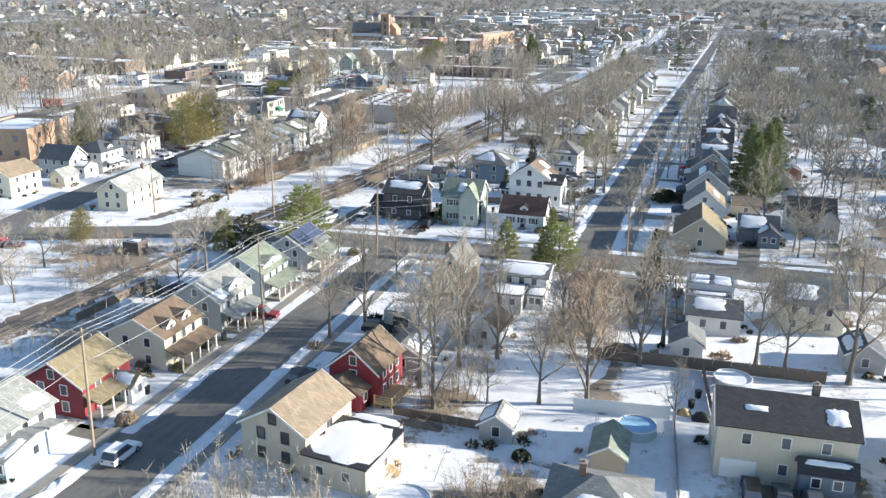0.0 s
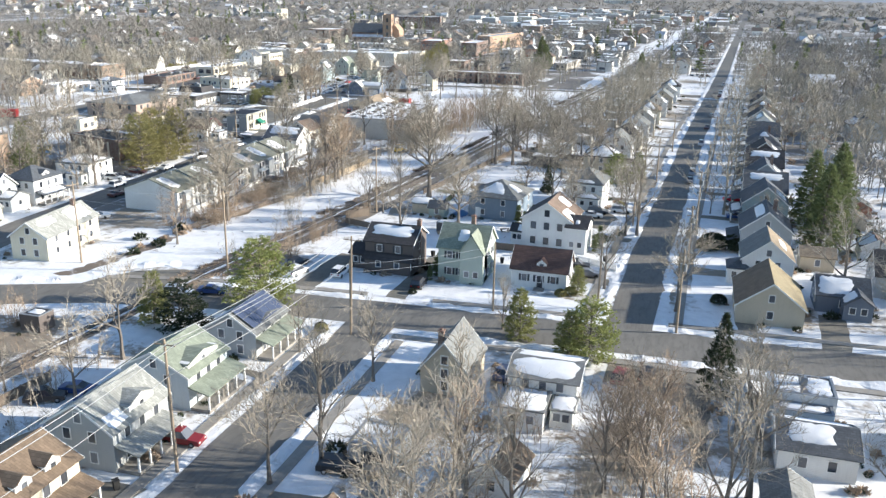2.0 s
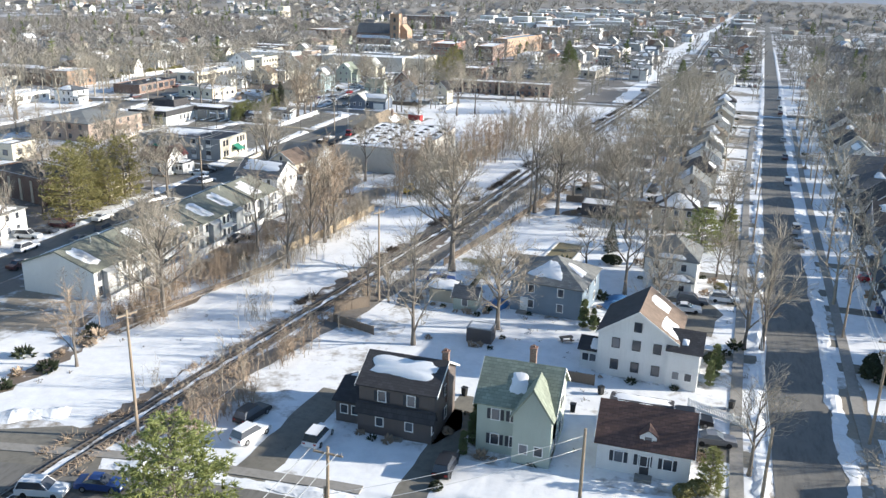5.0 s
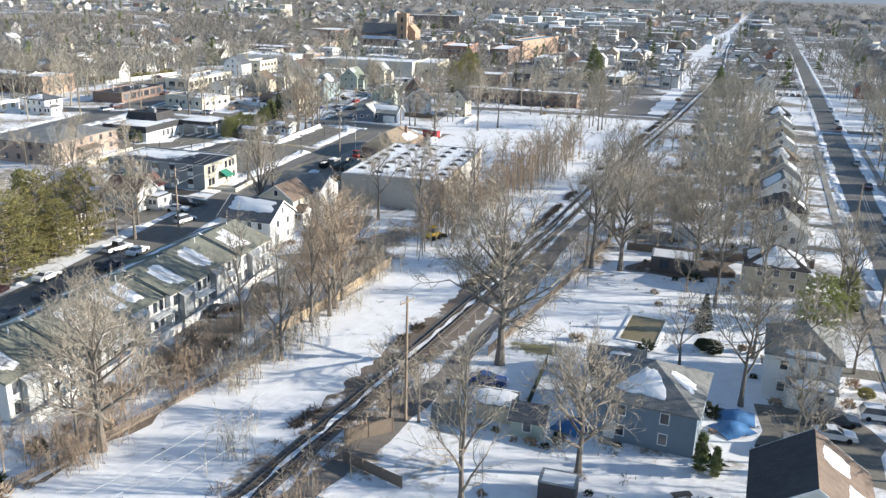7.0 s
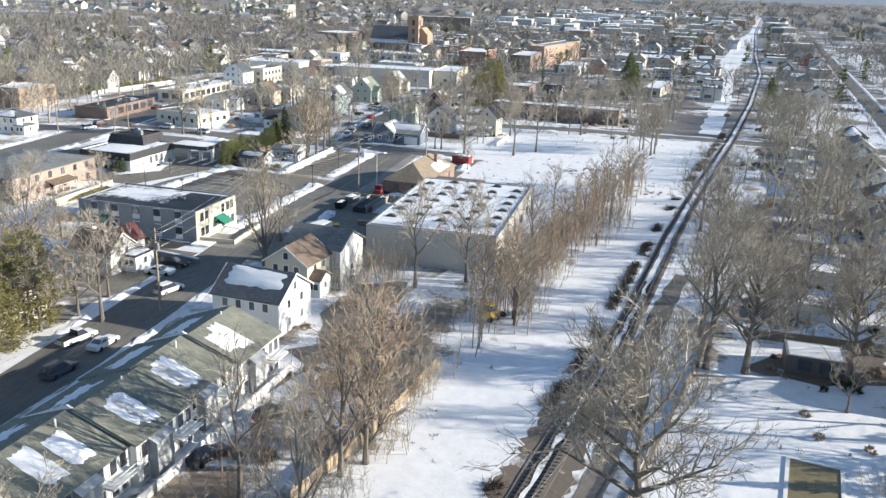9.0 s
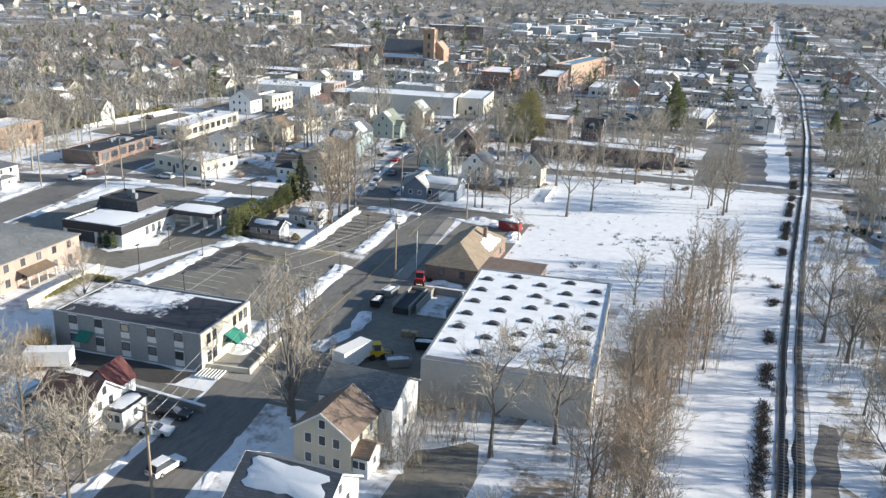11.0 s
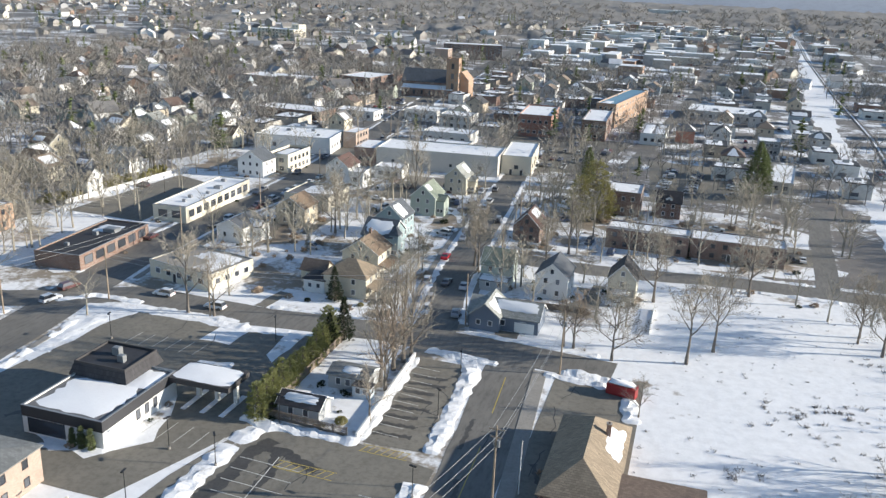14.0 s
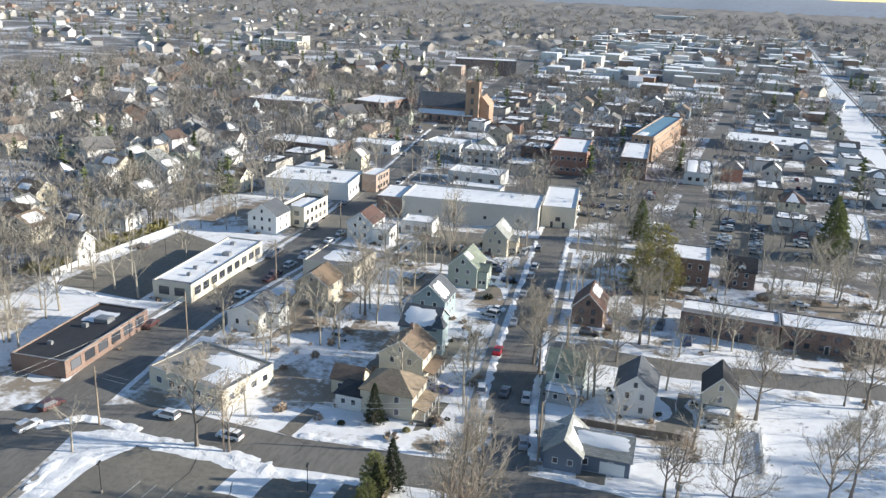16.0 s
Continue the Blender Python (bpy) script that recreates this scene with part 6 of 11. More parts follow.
house(-292.6, 340, 10, 13, 5.6, 2.4, "x", "brick_orange", "r_dark", "orange-brick building with a dark gabled roof", win={"S": 2, "E": 3}, style="dark", snow=[(1, 0.1, 0.9, 0.1, 0.9)])
flat_block(-283.5, 356, 9, 22, 3.4, "whitewall", "graytar", "low white restaurant with a snowy flat roof", snow=[(0, 1, 0, 1)], win={"S": 2, "E": 5}, name="shop", category="shop")
house(-266.4, 364.6, 9.0, 8.4, 5.0, 1.7, "h", "s_white", "r_slate", "white two-storey house with a snowy hip roof", win={"S": 3, "E": 2}, snow=[(0, 0.05, 0.95, 0.05, 0.9)], wings=[(5.4, -2.0, 3.4, 5.0, 2.8, 0.5, "h", "s_white", "r_grey", [(0, 0.02, 0.98, 0.02, 0.95)])])
flat_block(-303.4, 408, 12, 18, 6.8, "brick_orange", "graytar", "orange-brick hall end with a snowy roof", snow=[(0, 1, 0, 1)], win={"S": 2, "E": 3}, floors=2, style="dark", ww=1.0)
house(-345.5, 409, 72, 15, 5.2, 2.6, "x", "brick_brown", "r_dark", "long dark brick hall with snow along its ridge", win={"S": 12}, style="dark", snow=[(0, 0.02, 0.98, 0.55, 0.98), (1, 0.02, 0.98, 0.1, 0.98)])
_t = Thing("box_trailer", "bright red box trailer parked beside the street", "trailer")
_t.add("box", Shape().box(-3.4, 3.4, -1.25, 1.25, 0.9, 3.6).mesh("box", "red_paint"))
_t.add("chassis", Shape().box(-3.4, 4.2, -0.5, 0.5, 0.55, 0.9).mesh("chassis", "black_metal"))
for _wx in (-2.4, -1.4):
    for _wy in (-1.1, 1.1):
        _t.add("wheel", Shape().tube([(_wx, _wy - 0.13, 0.42), (_wx, _wy + 0.13, 0.42)], [0.42, 0.42], 10).mesh("wheel", "tyre"))
_t.put(pose(-246.0, 281.4, 0.03, 0, 0, 20))


def apt_front(th, w, d, h):
    for k in range(5):
        for z in (0.9, 3.9):
            th.add("panel", Shape().box(-0.75, 0.75, -0.06, 0.02, -0.6, 1.9).mesh("panel", "whitewall"), m=wall_pose("S", -9.2 + 4.6 * k, z, w, d), label="white panel below the windows")
            f, p, _, _ = window_meshes(1.2, 1.1, "dark")
            j = th.add("window", f, m=wall_pose("S", -9.2 + 4.6 * k, z + 0.5, w, d) @ pose(0, -0.06, 0))
            th.add("pane", p, j)
    th.add("snow_sheet", Shape().box(-w / 2 + 0.5, 3.6, -3.4, d / 2 - 0.4, h + 0.062, h + 0.078).mesh("snow_sheet", "roof_frost"), label="crusted snow thinning out over the black roof")
    th.add("awning", Shape().slab([(-1.2, -1.5, 2.4), (1.2, -1.5, 2.4), (1.2, 0, 3.4), (-1.2, 0, 3.4)], 0.08).box(-1.2, 1.2, -1.5, -1.44, 2.1, 2.4).mesh("awning", "green_awning"), m=pose(-6.9, -d / 2 - 0.08, 0), label="green canvas awning over a door")
    th.add("side_wall", Shape().box(w / 2, w / 2 + 0.12, -d / 2, d / 2, -0.2, h + 0.3).mesh("side_wall", "cream"))
    for u in (-5.2, -3.6, 4.0, 5.6, 2.2):
        for z in (0.9, 3.8):
            f, p, _, _ = window_meshes(0.8, 1.4, "dark")
            j = th.add("window", f, m=wall_pose("E", u, z, w, d) @ pose(0, -0.12, 0))
            th.add("pane", p, j)
    th.add("awning", Shape().slab([(0.15, -1.6, 2.3), (2.4, -1.6, 2.3), (2.4, 1.6, 2.3), (0.15, 1.6, 3.5)], 0.08).slab([(2.4, -1.6, 2.3), (2.4, 1.6, 2.3), (0.15, 1.6, 3.5), (0.15, -1.6, 3.5)], 0.06).mesh("awning", "green_awning"), m=pose(w / 2 + 0.1, 0.5, 0), label="dark green canvas entrance awning")


flat_block(-166.7, 296.2, 25.6, 14.4, 5.6, "greywall", "tar_snow", "two-storey grey and cream apartment block with a part-snowy black roof", extra=apt_front, snow=[(0.55, 0.99, 0.93, 0.985)], units=[(5, 1, 0.8, 0.15)], rz=1, parapet=0.25, name="apartment_building", category="apartments")
_b = Thing("ramp_wall", "low pale wall and white railing round the entrance ramp", "low wall")
_b.add("wall", Shape().box(0, 7.4, -0.15, 0.15, -0.1, 0.9).box(7.2, 7.5, -0.15, 12, -0.1, 0.9).mesh("wall", "cream"))
for _k in range(8):
    _b.add("picket", Shape().box(0.3 + _k * 0.5, 0.42 + _k * 0.5, -3.2, -0.4, 0.3 - 0.02 * _k, 0.42).mesh("picket", "trim"))
_b.put(pose(-154.2, 290.2, 0, 0, 0, 6))
house(-213.6, 309.6, 21, 26, 5.6, 1.8, "h", "brick_tan", "r_grey", "long pink-brick office with a low grey hip roof", floors=2, win={"E": 6, "S": 5}, style="dark", rz=1, porch=("E", 2.4, -3.5, 3.5, "r_brown", 0), name="office_building", category="office")


def stem_clump(x, y, h, r, seed):
    """A dense fan of thin upright stems from one crown."""
    g = random.Random(seed)
    c = Shape()
    for _ in range(520):
        a, k = g.random() * math.tau, math.sqrt(g.random())
        o = Vector((math.cos(a) * k * r * 0.3, math.sin(a) * k * r * 0.3, 0))
        e = Vector((math.cos(a) * k * r, math.sin(a) * k * r, h * (1.05 - 0.45 * k * k) * g.uniform(0.8, 1.05)))
        c.blade(o, e, 0.05, g.random() * math.pi)
    t = Thing("shrub", "large golden leafless shrub of upright stems", "shrub")
    t.add("stems", c.mesh("stems", "golden_stems"))
    return t.put(pose(x, y, 0))


stem_clump(-180.6, 286.4, 4.4, 3.6, 5)
# ---- bank with drive-through ----
def bank_extra(th, w, d, h):
    th.add("upper_block", Shape().add([(-8.4, 2.2, h), (3.0, 2.2, h), (3.0, 12.2, h), (-8.4, 12.2, h), (-7.7, 2.9, h + 2.0), (2.3, 2.9, h + 2.0), (2.3, 11.5, h + 2.0), (-7.7, 11.5, h + 2.0)], [(0, 1, 5, 4), (1, 2, 6, 5), (2, 3, 7, 6), (3, 0, 4, 7), (4, 5, 6, 7)]).mesh("upper_block", "r_dark"))
    th.add("upper_roof", Shape().box(-7.5, 2.1, 3.1, 11.3, h + 2.0, h + 2.04).mesh("upper_roof", "tar"))
    p = Shape()
    for a in ((-7.7, 2.3, 2.9, 3.1), (-7.7, 2.3, 11.3, 11.5), (-7.7, -7.5, 3.1, 11.3), (2.1, 2.3, 3.1, 11.3)):
        p.box(*a, h + 2.0, h + 2.4)
    th.add("upper_parapet", p.mesh("upper_parapet", "darkwall"))
    th.add("canopy", Shape().box(w / 2 - 0.2, w / 2 + 11.4, 7.2, 14.0, 3.6, 4.5).mesh("canopy", "darkwall"), label="dark drive-through canopy with snow on top")
    q = [(w / 2, 7.3, 4.52), (w / 2 + 11.3, 7.3, 4.52), (w / 2 + 11.3, 13.9, 4.52), (w / 2, 13.9, 4.52)]
    th.add("snow_patch", snow_on(q, 0.0, 1.0, 0.01, 1.0, seed=5, ragged=0.06).mesh("snow_patch", "roofsnow", True))
    for cx in (3.6, 7.2, 10.8):
        th.add("pillar", Shape().box(w / 2 + cx - 0.35, w / 2 + cx + 0.35, 10.2, 10.9, 0, 3.6).mesh("pillar", "whitewall"))
        th.add("island", Shape().box(w / 2 + cx - 0.45, w / 2 + cx + 0.45, 5.6, 13.2, 0, 0.16).mesh("island", "roofsnow"))
    th.add("band", Shape().box(-w / 2 - 0.06, w / 2 + 0.06, -d / 2 - 0.06, -d / 2, h - 1.5, h + 0.3).box(w / 2, w / 2 + 0.06, -d / 2, d / 2, h - 1.5, h + 0.3).mesh("band", "darktrim"), label="dark band under the roof")
    th.add("glazing", Shape().box(-w / 2 + 1, 0.5, -d / 2 - 0.05, -d / 2 + 0.02, 0.3, h - 1.6).mesh("glazing", "glass"), label="dark shop glazing")
    for k in range(3):
        f, pp, _, _ = window_meshes(0.8, 1.6, "dark")
        j = th.add("window", f, m=wall_pose("E", -1 + 2.2 * k, 1.0, w, d))
        th.add("pane", pp, j)


flat_block(-208.2, 341.6, 14.8, 18.6, 4.4, "whitewall", "graytar", "white and black bank with snow on its flat roof", extra=bank_extra, snow=[(0.02, 0.985, 0.02, 0.66), (0.64, 0.985, 0.6, 0.98)], units=[(-3, 8, 1.4, 3.2), (-0.6, 6, 1.2, 3.0)], name="bank_building", category="bank", parapet=0.3)

# ---- small yard with hedge, garage and trailer ----
house(-178.0, 353.4, 7.4, 4.6, 2.5, 1.3, "x", "s_grey", "r_dark", "low grey garage with a snow-capped dark roof", floors=1, win={"S": 2}, snow=[(0, 0.1, 0.9, 0.3, 0.9), (1, 0, 1, 0, 1)], name="garage", category="garage")
house(-174.6, 366.0, 7.4, 5.2, 2.7, 0.9, "x", "s_grey", "r_grey", "grey trailer home with a frosted roof", floors=1, win={"S": 3, "E": 1}, snow=[(0, 0.3, 0.75, 0.3, 0.95)], wings=[(3.4, -3.6, 3.4, 1.8, 2.2, 0, "", "s_paleblue", "tar", [])], name="trailer_home", category="trailer home")

# ---- warehouse, brown-roofed shop, red container ----
def wh_extra(th, w, d, h):
    arc = [(0.85 * math.cos(k * math.pi / 8), 0.5 * math.sin(k * math.pi / 8)) for k in range(9)]
    hood = Shape().prism([(-0.95, 0.0), (0.95, 0.0), (0.95, 0.12), *arc, (-0.95, 0.12)], -0.45, 0.45, "y").mesh("vent_hood", "darktrim")
    rim = Shape().box(-1.05, 1.05, -0.62, -0.5, 0, 0.1).box(-1.05, 1.05, 0.5, 0.62, 0, 0.1).mesh("curb", "grey_metal")
    for i in range(5):
        for j in range(7 if i % 2 else 6):
            x, y = -w / 2 + 2.3 + i * (w - 4.6) / 4, d / 2 - (2.4 if i % 2 else 5.2) - j * 5.5
            k = th.add("vent_hood", hood, label="dark barrel roof vent standing in the snow", m=pose(x, y, h + 0.12))
            th.add("curb", rim, k)
    th.add("bare_strip", Shape().box(-w / 2 + 0.3, w / 2 - 0.3, -d / 2 + 0.3, -d / 2 + 1.7, h + 0.06, h + 0.2).mesh("bare_strip", "graytar"), label="grey roof edge clear of snow")


flat_block(-110.2, 312.6, 23.4, 40.0, 6.4, "block", "graytar", "pale block warehouse with a snow-covered flat roof and rows of vents", extra=wh_extra, snow=[(0.0, 1.0, 0.035, 1.0)], rz=3.2, parapet=0.25, name="warehouse", category="warehouse", win={"E": 5}, ww=1.6, wh=1.2)
house(-131.0, 351.8, 10.4, 23.0, 3.0, 3.6, "h", "brick_brown", "r_tan", "brown brick shop with a broad tan hip roof", floors=1, win={"W": 4, "S": 2, "E": 3}, style="dark", snow=[(1, 0.45, 0.92, 0.1, 0.6), (2, 0.2, 0.8, 0.1, 0.7)],
      wings=[(11.2, -7.4, 11.6, 9.4, 3.0, 0, "", "brick_brown", "r_rust", []), ], chimney=(2.4, 4.2, 7.0), name="shop", category="shop")
_b = Thing("shipping_container", "bright red storage container beside a snow heap", "container")
_b.add("body", Shape().box(-3, 3, -1.2, 1.2, 0.1, 2.3).mesh("body", "red_paint"))
for _k in range(13):
    _b.add("rib", Shape().box(-2.95 + _k * 0.48, -2.8 + _k * 0.48, -1.26, -1.2, 0.2, 2.4).mesh("rib", "red_paint"))
_b.add("snow_cap", snow_on([(-3, -1.2, 2.5), (3, -1.2, 2.5), (3, 1.2, 2.5), (-3, 1.2, 2.5)], 0, 1, 0, 1, 0.2).mesh("snow_cap", "roofsnow", True))
_b.put(pose(-128.6, 380.2, 0.02, 0, 0, 168) @ Matrix.Scale(0.88, 4))

# ---- beyond the crossing street ----
house(-155.5, 404.2, 15.0, 8.0, 3.2, 2.4, "x", "s_slate", "r_pale", "slate-blue house with a pale roof and white garage doors", floors=1, win={"S": 3}, snow=[(0, 0.35, 0.98, 0.35, 0.95), (1, 0, 1, 0, 1)], garage=("S", 4.6, 4.2), wings=[(-3.6, -1.0, 6.4, 9.4, 3.4, 2.6, "y", "s_slate", "r_pale", [(1, 0.1, 0.9, 0.1, 0.9)])])
house(-163.6, 430.0, 7.2, 8.4, 5.2, 3.0, "x", "s_green", "r_green", "grey-green house with a frosted gable", win={"S": 2, "W": 2, "E": 2}, wings=[(0.5, -6.2, 6.6, 4, 2.6, 0.4, "x", "s_grey", "r_grey", [(0, 0, 1, 0, 1), (1, 0, 1, 0, 1)])])
house(-149.4, 427.0, 7.6, 9.6, 5.6, 3.0, "y", "s_white", "r_slate", "white house with a dark slate roof", win={"S": 2, "E": 2, "W": 2})
house(-133.8, 430.8, 6.4, 8.4, 5.8, 3.4, "y", "s_beige", "r_dark", "tall narrow beige house with a dark gable", win={"S": 1, "E": 2, "W": 2}, porch=("S", 2.0, -2.6, 2.6, "r_grey", 0.9))
house(-193.4, 408.8, 10.4, 8.6, 5.0, 3.0, "h", "s_beige", "r_tan", "beige house with a tan pyramid roof and bay porch", win={"S": 2, "E": 2, "W": 1}, wings=[(-7.6, -1.4, 5.2, 6.0, 3.2, 1.0, "h", "s_white", "r_dark", []), (-10.6, 3.6, 6.0, 5.0, 3.2, 2.0, "x", "s_beige", "r_rust", [(1, 0, 1, 0, 1)])], porch=("E", 2.4, -4, 3, "r_tan", 0))
house(-196, 424, 9.4, 9.0, 5.8, 3.2, "y", "s_cream", "r_brown", "cream house with a brown roof and balcony", win={"S": 2, "E": 2}, porch=("E", 2.2, -4, 4, "r_brown", 0), chimney=(0, 2, 10))
house(-197.5, 439, 8.4, 9.6, 5.8, 3.4, "x", "s_teal", "r_slate", "teal house with a turret and snowy roof", win={"S": 2, "E": 3}, snow=[(0, 0.05, 0.9, 0.1, 0.9)], wings=[(4.6, -3.6, 2.4, 2.4, 6.4, 2.4, "h", "s_teal", "r_slate", [])])
house(-200.5, 455.5, 8.2, 9.0, 6.0, 3.6, "y", "s_teal", "r_slate", "blue-green Victorian house with a steep roof", win={"S": 2, "E": 3}, snow=[(1, 0.05, 0.6, 0.1, 0.9)], wings=[(-5.2, 0, 4.4, 6, 3.2, 0.6, "x", "s_white", "r_grey", [(0, 0, 1, 0, 1), (1, 0, 1, 0, 1)])])
house(-199.6, 482, 8.0, 9.4, 6.0, 3.6, "y", "s_green", "r_green", "pale green Victorian house with a snowy gable", win={"S": 2, "E": 3}, snow=[(1, 0.05, 0.4, 0.5, 0.95)], wings=[(5.2, -1.0, 2.6, 5.0, 5.0, 1.4, "x", "s_green", "r_green", [])])

house(-198.2, 512, 7.6, 9.0, 6.0, 3.6, "y", "s_beige", "r_pale", "beige gabled house in a row", win={"S": 2, "E": 3}, snow=[(1, 0.5, 0.95, 0.2, 0.9)], wings=[(4.9, 0.6, 2.4, 4.4, 4.6, 1.2, "x", "s_beige", "r_pale", [])])
house(-164.2, 469.0, 7.6, 10.0, 4.6, 3.8, "y", "brick_brown", "r_redbrown", "brown half-timbered house with a steep roof", win={"S": 2, "W": 2, "E": 2}, style="dark", snow=[(1, 0.3, 0.95, 0.4, 0.95)])
flat_block(-141.6, 512, 10.6, 14, 7.4, "brick_brown", "graytar", "dark red-brick apartment house with a snowy flat roof", floors=2, snow=[(0, 1, 0, 1)], win={"S": 3, "W": 4, "E": 4}, style="", ww=0.9)
house(-127.6, 512, 7.6, 8, 5.2, 3.0, "x", "brick_brown", "r_dark", "dark house with a white dormer", win={"S": 2, "E": 2}, dormer=[("S", 0, 2, 1.9)])
_ex = dict(floors=2, style="dark", ww=1.0, wh=1.1)
flat_block(-131.2, 473.2, 22.4, 9.5, 5.2, "brick_brown", "graytar", "long brown-brick garden apartments with snow on the roof", snow=[(0, 1, 0.35, 1)], win={"S": 7, "E": 2, "W": 2}, door=[("S", 2)], rz=-2, name="apartment_building", category="apartments", **_ex)
flat_block(-107.4, 473.6, 24.4, 9.5, 5.2, "brick_brown", "graytar", "long brown-brick garden apartments with a snowy roof and porch", snow=[(0, 1, 0.0, 1)], win={"S": 7, "E": 2}, door=[("S", -2)], rz=-1, name="apartment_building", category="apartments", **_ex)

# ---- main street shops ----
flat_block(-230.2, 404.2, 19.0, 14.5, 4.0, "cream", "walk", "low cream clinic with a part-snowy grey flat roof", snow=[(0.3, 0.98, 0.5, 0.96), (0.62, 0.97, 0.08, 0.55)], win={"S": 5, "E": 4}, rz=-12, units=[(-4, -2, 1.4, 0.7)], name="clinic", category="clinic", parapet=0.2, style="", door=[("S", -1.5)])
house(-238, 435, 8, 11, 4.4, 1.8, "y", "s_white", "r_slate", "white shop with a snowy cross roof", floors=1, win={"S": 2, "E": 3}, snow=[(0, 0.05, 0.9, 0.1, 0.9)], wings=[(4, 1, 6, 5, 4.0, 1.4, "x", "s_white", "tar", [(0, 0, 1, 0, 1), (1, 0, 1, 0, 1)])], name="shop", category="shop")
house(-231, 455, 9, 9, 5.4, 3.0, "y", "s_tan", "r_brown", "tan gabled house behind bare trees", win={"S": 2, "E": 2})
flat_block(-234.5, 476, 15, 16, 4.4, "cream", "graytar", "cream flat-roofed shop with a white side wall", snow=[(0.2, 0.95, 0.2, 0.95)], win={"S": 2, "E": 4}, units=[(2, 2, 1.2, 0.6)], name="shop", category="shop")
house(-241.2, 511, 8.6, 10.4, 5.6, 3.2, "y", "s_white", "r_redbrown", "white house with a dark maroon roof", win={"S": 2, "E": 3})
flat_block(-227.2, 523, 10.4, 9, 3.9, "whitewall", "graytar", "white flat-roofed annex with snow on top", snow=[(0, 1, 0, 1)], win={"S": 3}, name="shop", category="shop", rz=4)
flat_block(-233.6, 507.6, 5.4, 8, 4.4, "whitewall", "graytar", "small white shop wing with a snowy roof", snow=[(0, 1, 0, 1)], win={"S": 1, "E": 2}, name="shop", category="shop", rz=4)
flat_block(-215.5, 547.0, 47, 20, 7.3, "block", "graytar", "long windowless pale block building with a snowy roof", snow=[(0.02, 0.98, 0.1, 0.98)], win={"S": 4}, rz=5, ww=0.8, wh=0.9, name="storage_building", category="building", parapet=0.5)
flat_block(-243.4, 543.4, 8.6, 18, 6.8, "brick_brown", "graytar", "dark brick end block with snow on its roof", snow=[(0, 1, 0, 1)], win={"S": 2, "W": 2}, rz=5, name="storage_building", category="building", parapet=0.4)
flat_block(-187.4, 562, 11.5, 31, 6.8, "cream", "graytar", "cream loading building with a white flat roof", snow=[(0, 1, 0, 1)], win={"S": 1, "E": 4}, door=[("S", -2), ("S", 2)], rz=6, name="storage_building", category="building", parapet=0.5)
flat_block(-264.6, 409.0, 12.4, 29, 3.6, "brick_brown", "tar", "low brown shop row with a part-snowy flat roof", snow=[(0.1, 0.7, 0.66, 0.9)], win={"E": 6}, units=[(1, 6, 3.4, 0.8), (-1, 2, 1.2, 0.7), (-2, -8, 1.0, 0.6)], rz=4, name="shop_row", category="shops", ww=3.0, wh=1.9)
flat_block(-264.4, 458.5, 10.6, 39, 4.4, "cream", "graytar", "long cream shop row with snow and vents on its roof", snow=[(0, 1, 0.05, 1)], win={"E": 9, "S": 2}, units=[(2, 5, 2.2, 0.8), (0, -8, 1.2, 0.7), (-1, 14, 1.4, 0.7), (2.5, -2, 1.0, 0.6), (1, -13, 1.0, 0.7)], rz=3, name="shop_row", category="shops", ww=2.6, wh=1.9)
house(-313.4, 486.0, 7.6, 7.6, 5.6, 2.9, "y", "s_white", "r_slate", "small white gabled house beside a lot", win={"S": 2, "E": 2}, snow=[(0, 0.1, 0.9, 0.2, 0.9)])
house(-327.4, 478.6, 10.0, 7.0, 3.0, 2.2, "x", "s_slate", "r_slate", "low dark-roofed house behind a hedge", floors=1, win={"S": 2}, snow=[(0, 0.5, 0.95, 0.3, 0.9)])
house(-340.6, 473.4, 9.6, 9.0, 4.6, 3.0, "x", "s_tan", "r_brown", "tan house with a brown roof among trees", win={"S": 2, "E": 2})
house(-356.6, 526.4, 9.0, 8.6, 5.2, 2.8, "h", "s_white", "r_pale", "white hip-roofed house in the suburb", win={"S": 3, "E": 2}, snow=[(0, 0.1, 0.9, 0.1, 0.8)])
house(-354.6, 558.6, 9.4, 8.4, 5.2, 3.0, "y", "s_green", "r_pale", "pale green house with a frosted gable", win={"S": 2, "E": 2})
house(-340.6, 549.6, 8.4, 8.0, 4.8, 2.8, "y", "s_white", "r_grey", "white gabled house among bare trees", win={"S": 2, "E": 2}, snow=[(1, 0.1, 0.9, 0.1, 0.9)])
house(-271.6, 503.5, 10, 9.4, 6.0, 3.4, "y", "s_white", "r_slate", "tall white house with a dark slate roof", win={"S": 3, "E": 2})
flat_block(-266.6, 518.5, 8.6, 18, 6.0, "cream", "tar", "two-storey pale storefronts with stepped parapets", snow=[(0.1, 0.95, 0.1, 0.9)], win={"E": 5, "S": 2}, floors=2, name="shop_row", category="shops", parapet=0.9)
flat_block(-280.6, 556, 32, 22, 6.0, "whitewall", "graytar", "white-walled commercial block with a snowy roof", snow=[(0, 1, 0.05, 1)], win={"S": 2, "E": 5}, rz=8, units=[(-6, 3, 2, 0.8), (4, 5, 1.6, 0.8), (9, -4, 1.2, 0.6)], parapet=0.6)
flat_block(-262, 571, 6, 14, 6.4, "brick_tan", "tar", "narrow brick storefront", snow=[(0, 1, 0, 1)], win={"E": 4}, floors=2, name="shop_row", category="shops")
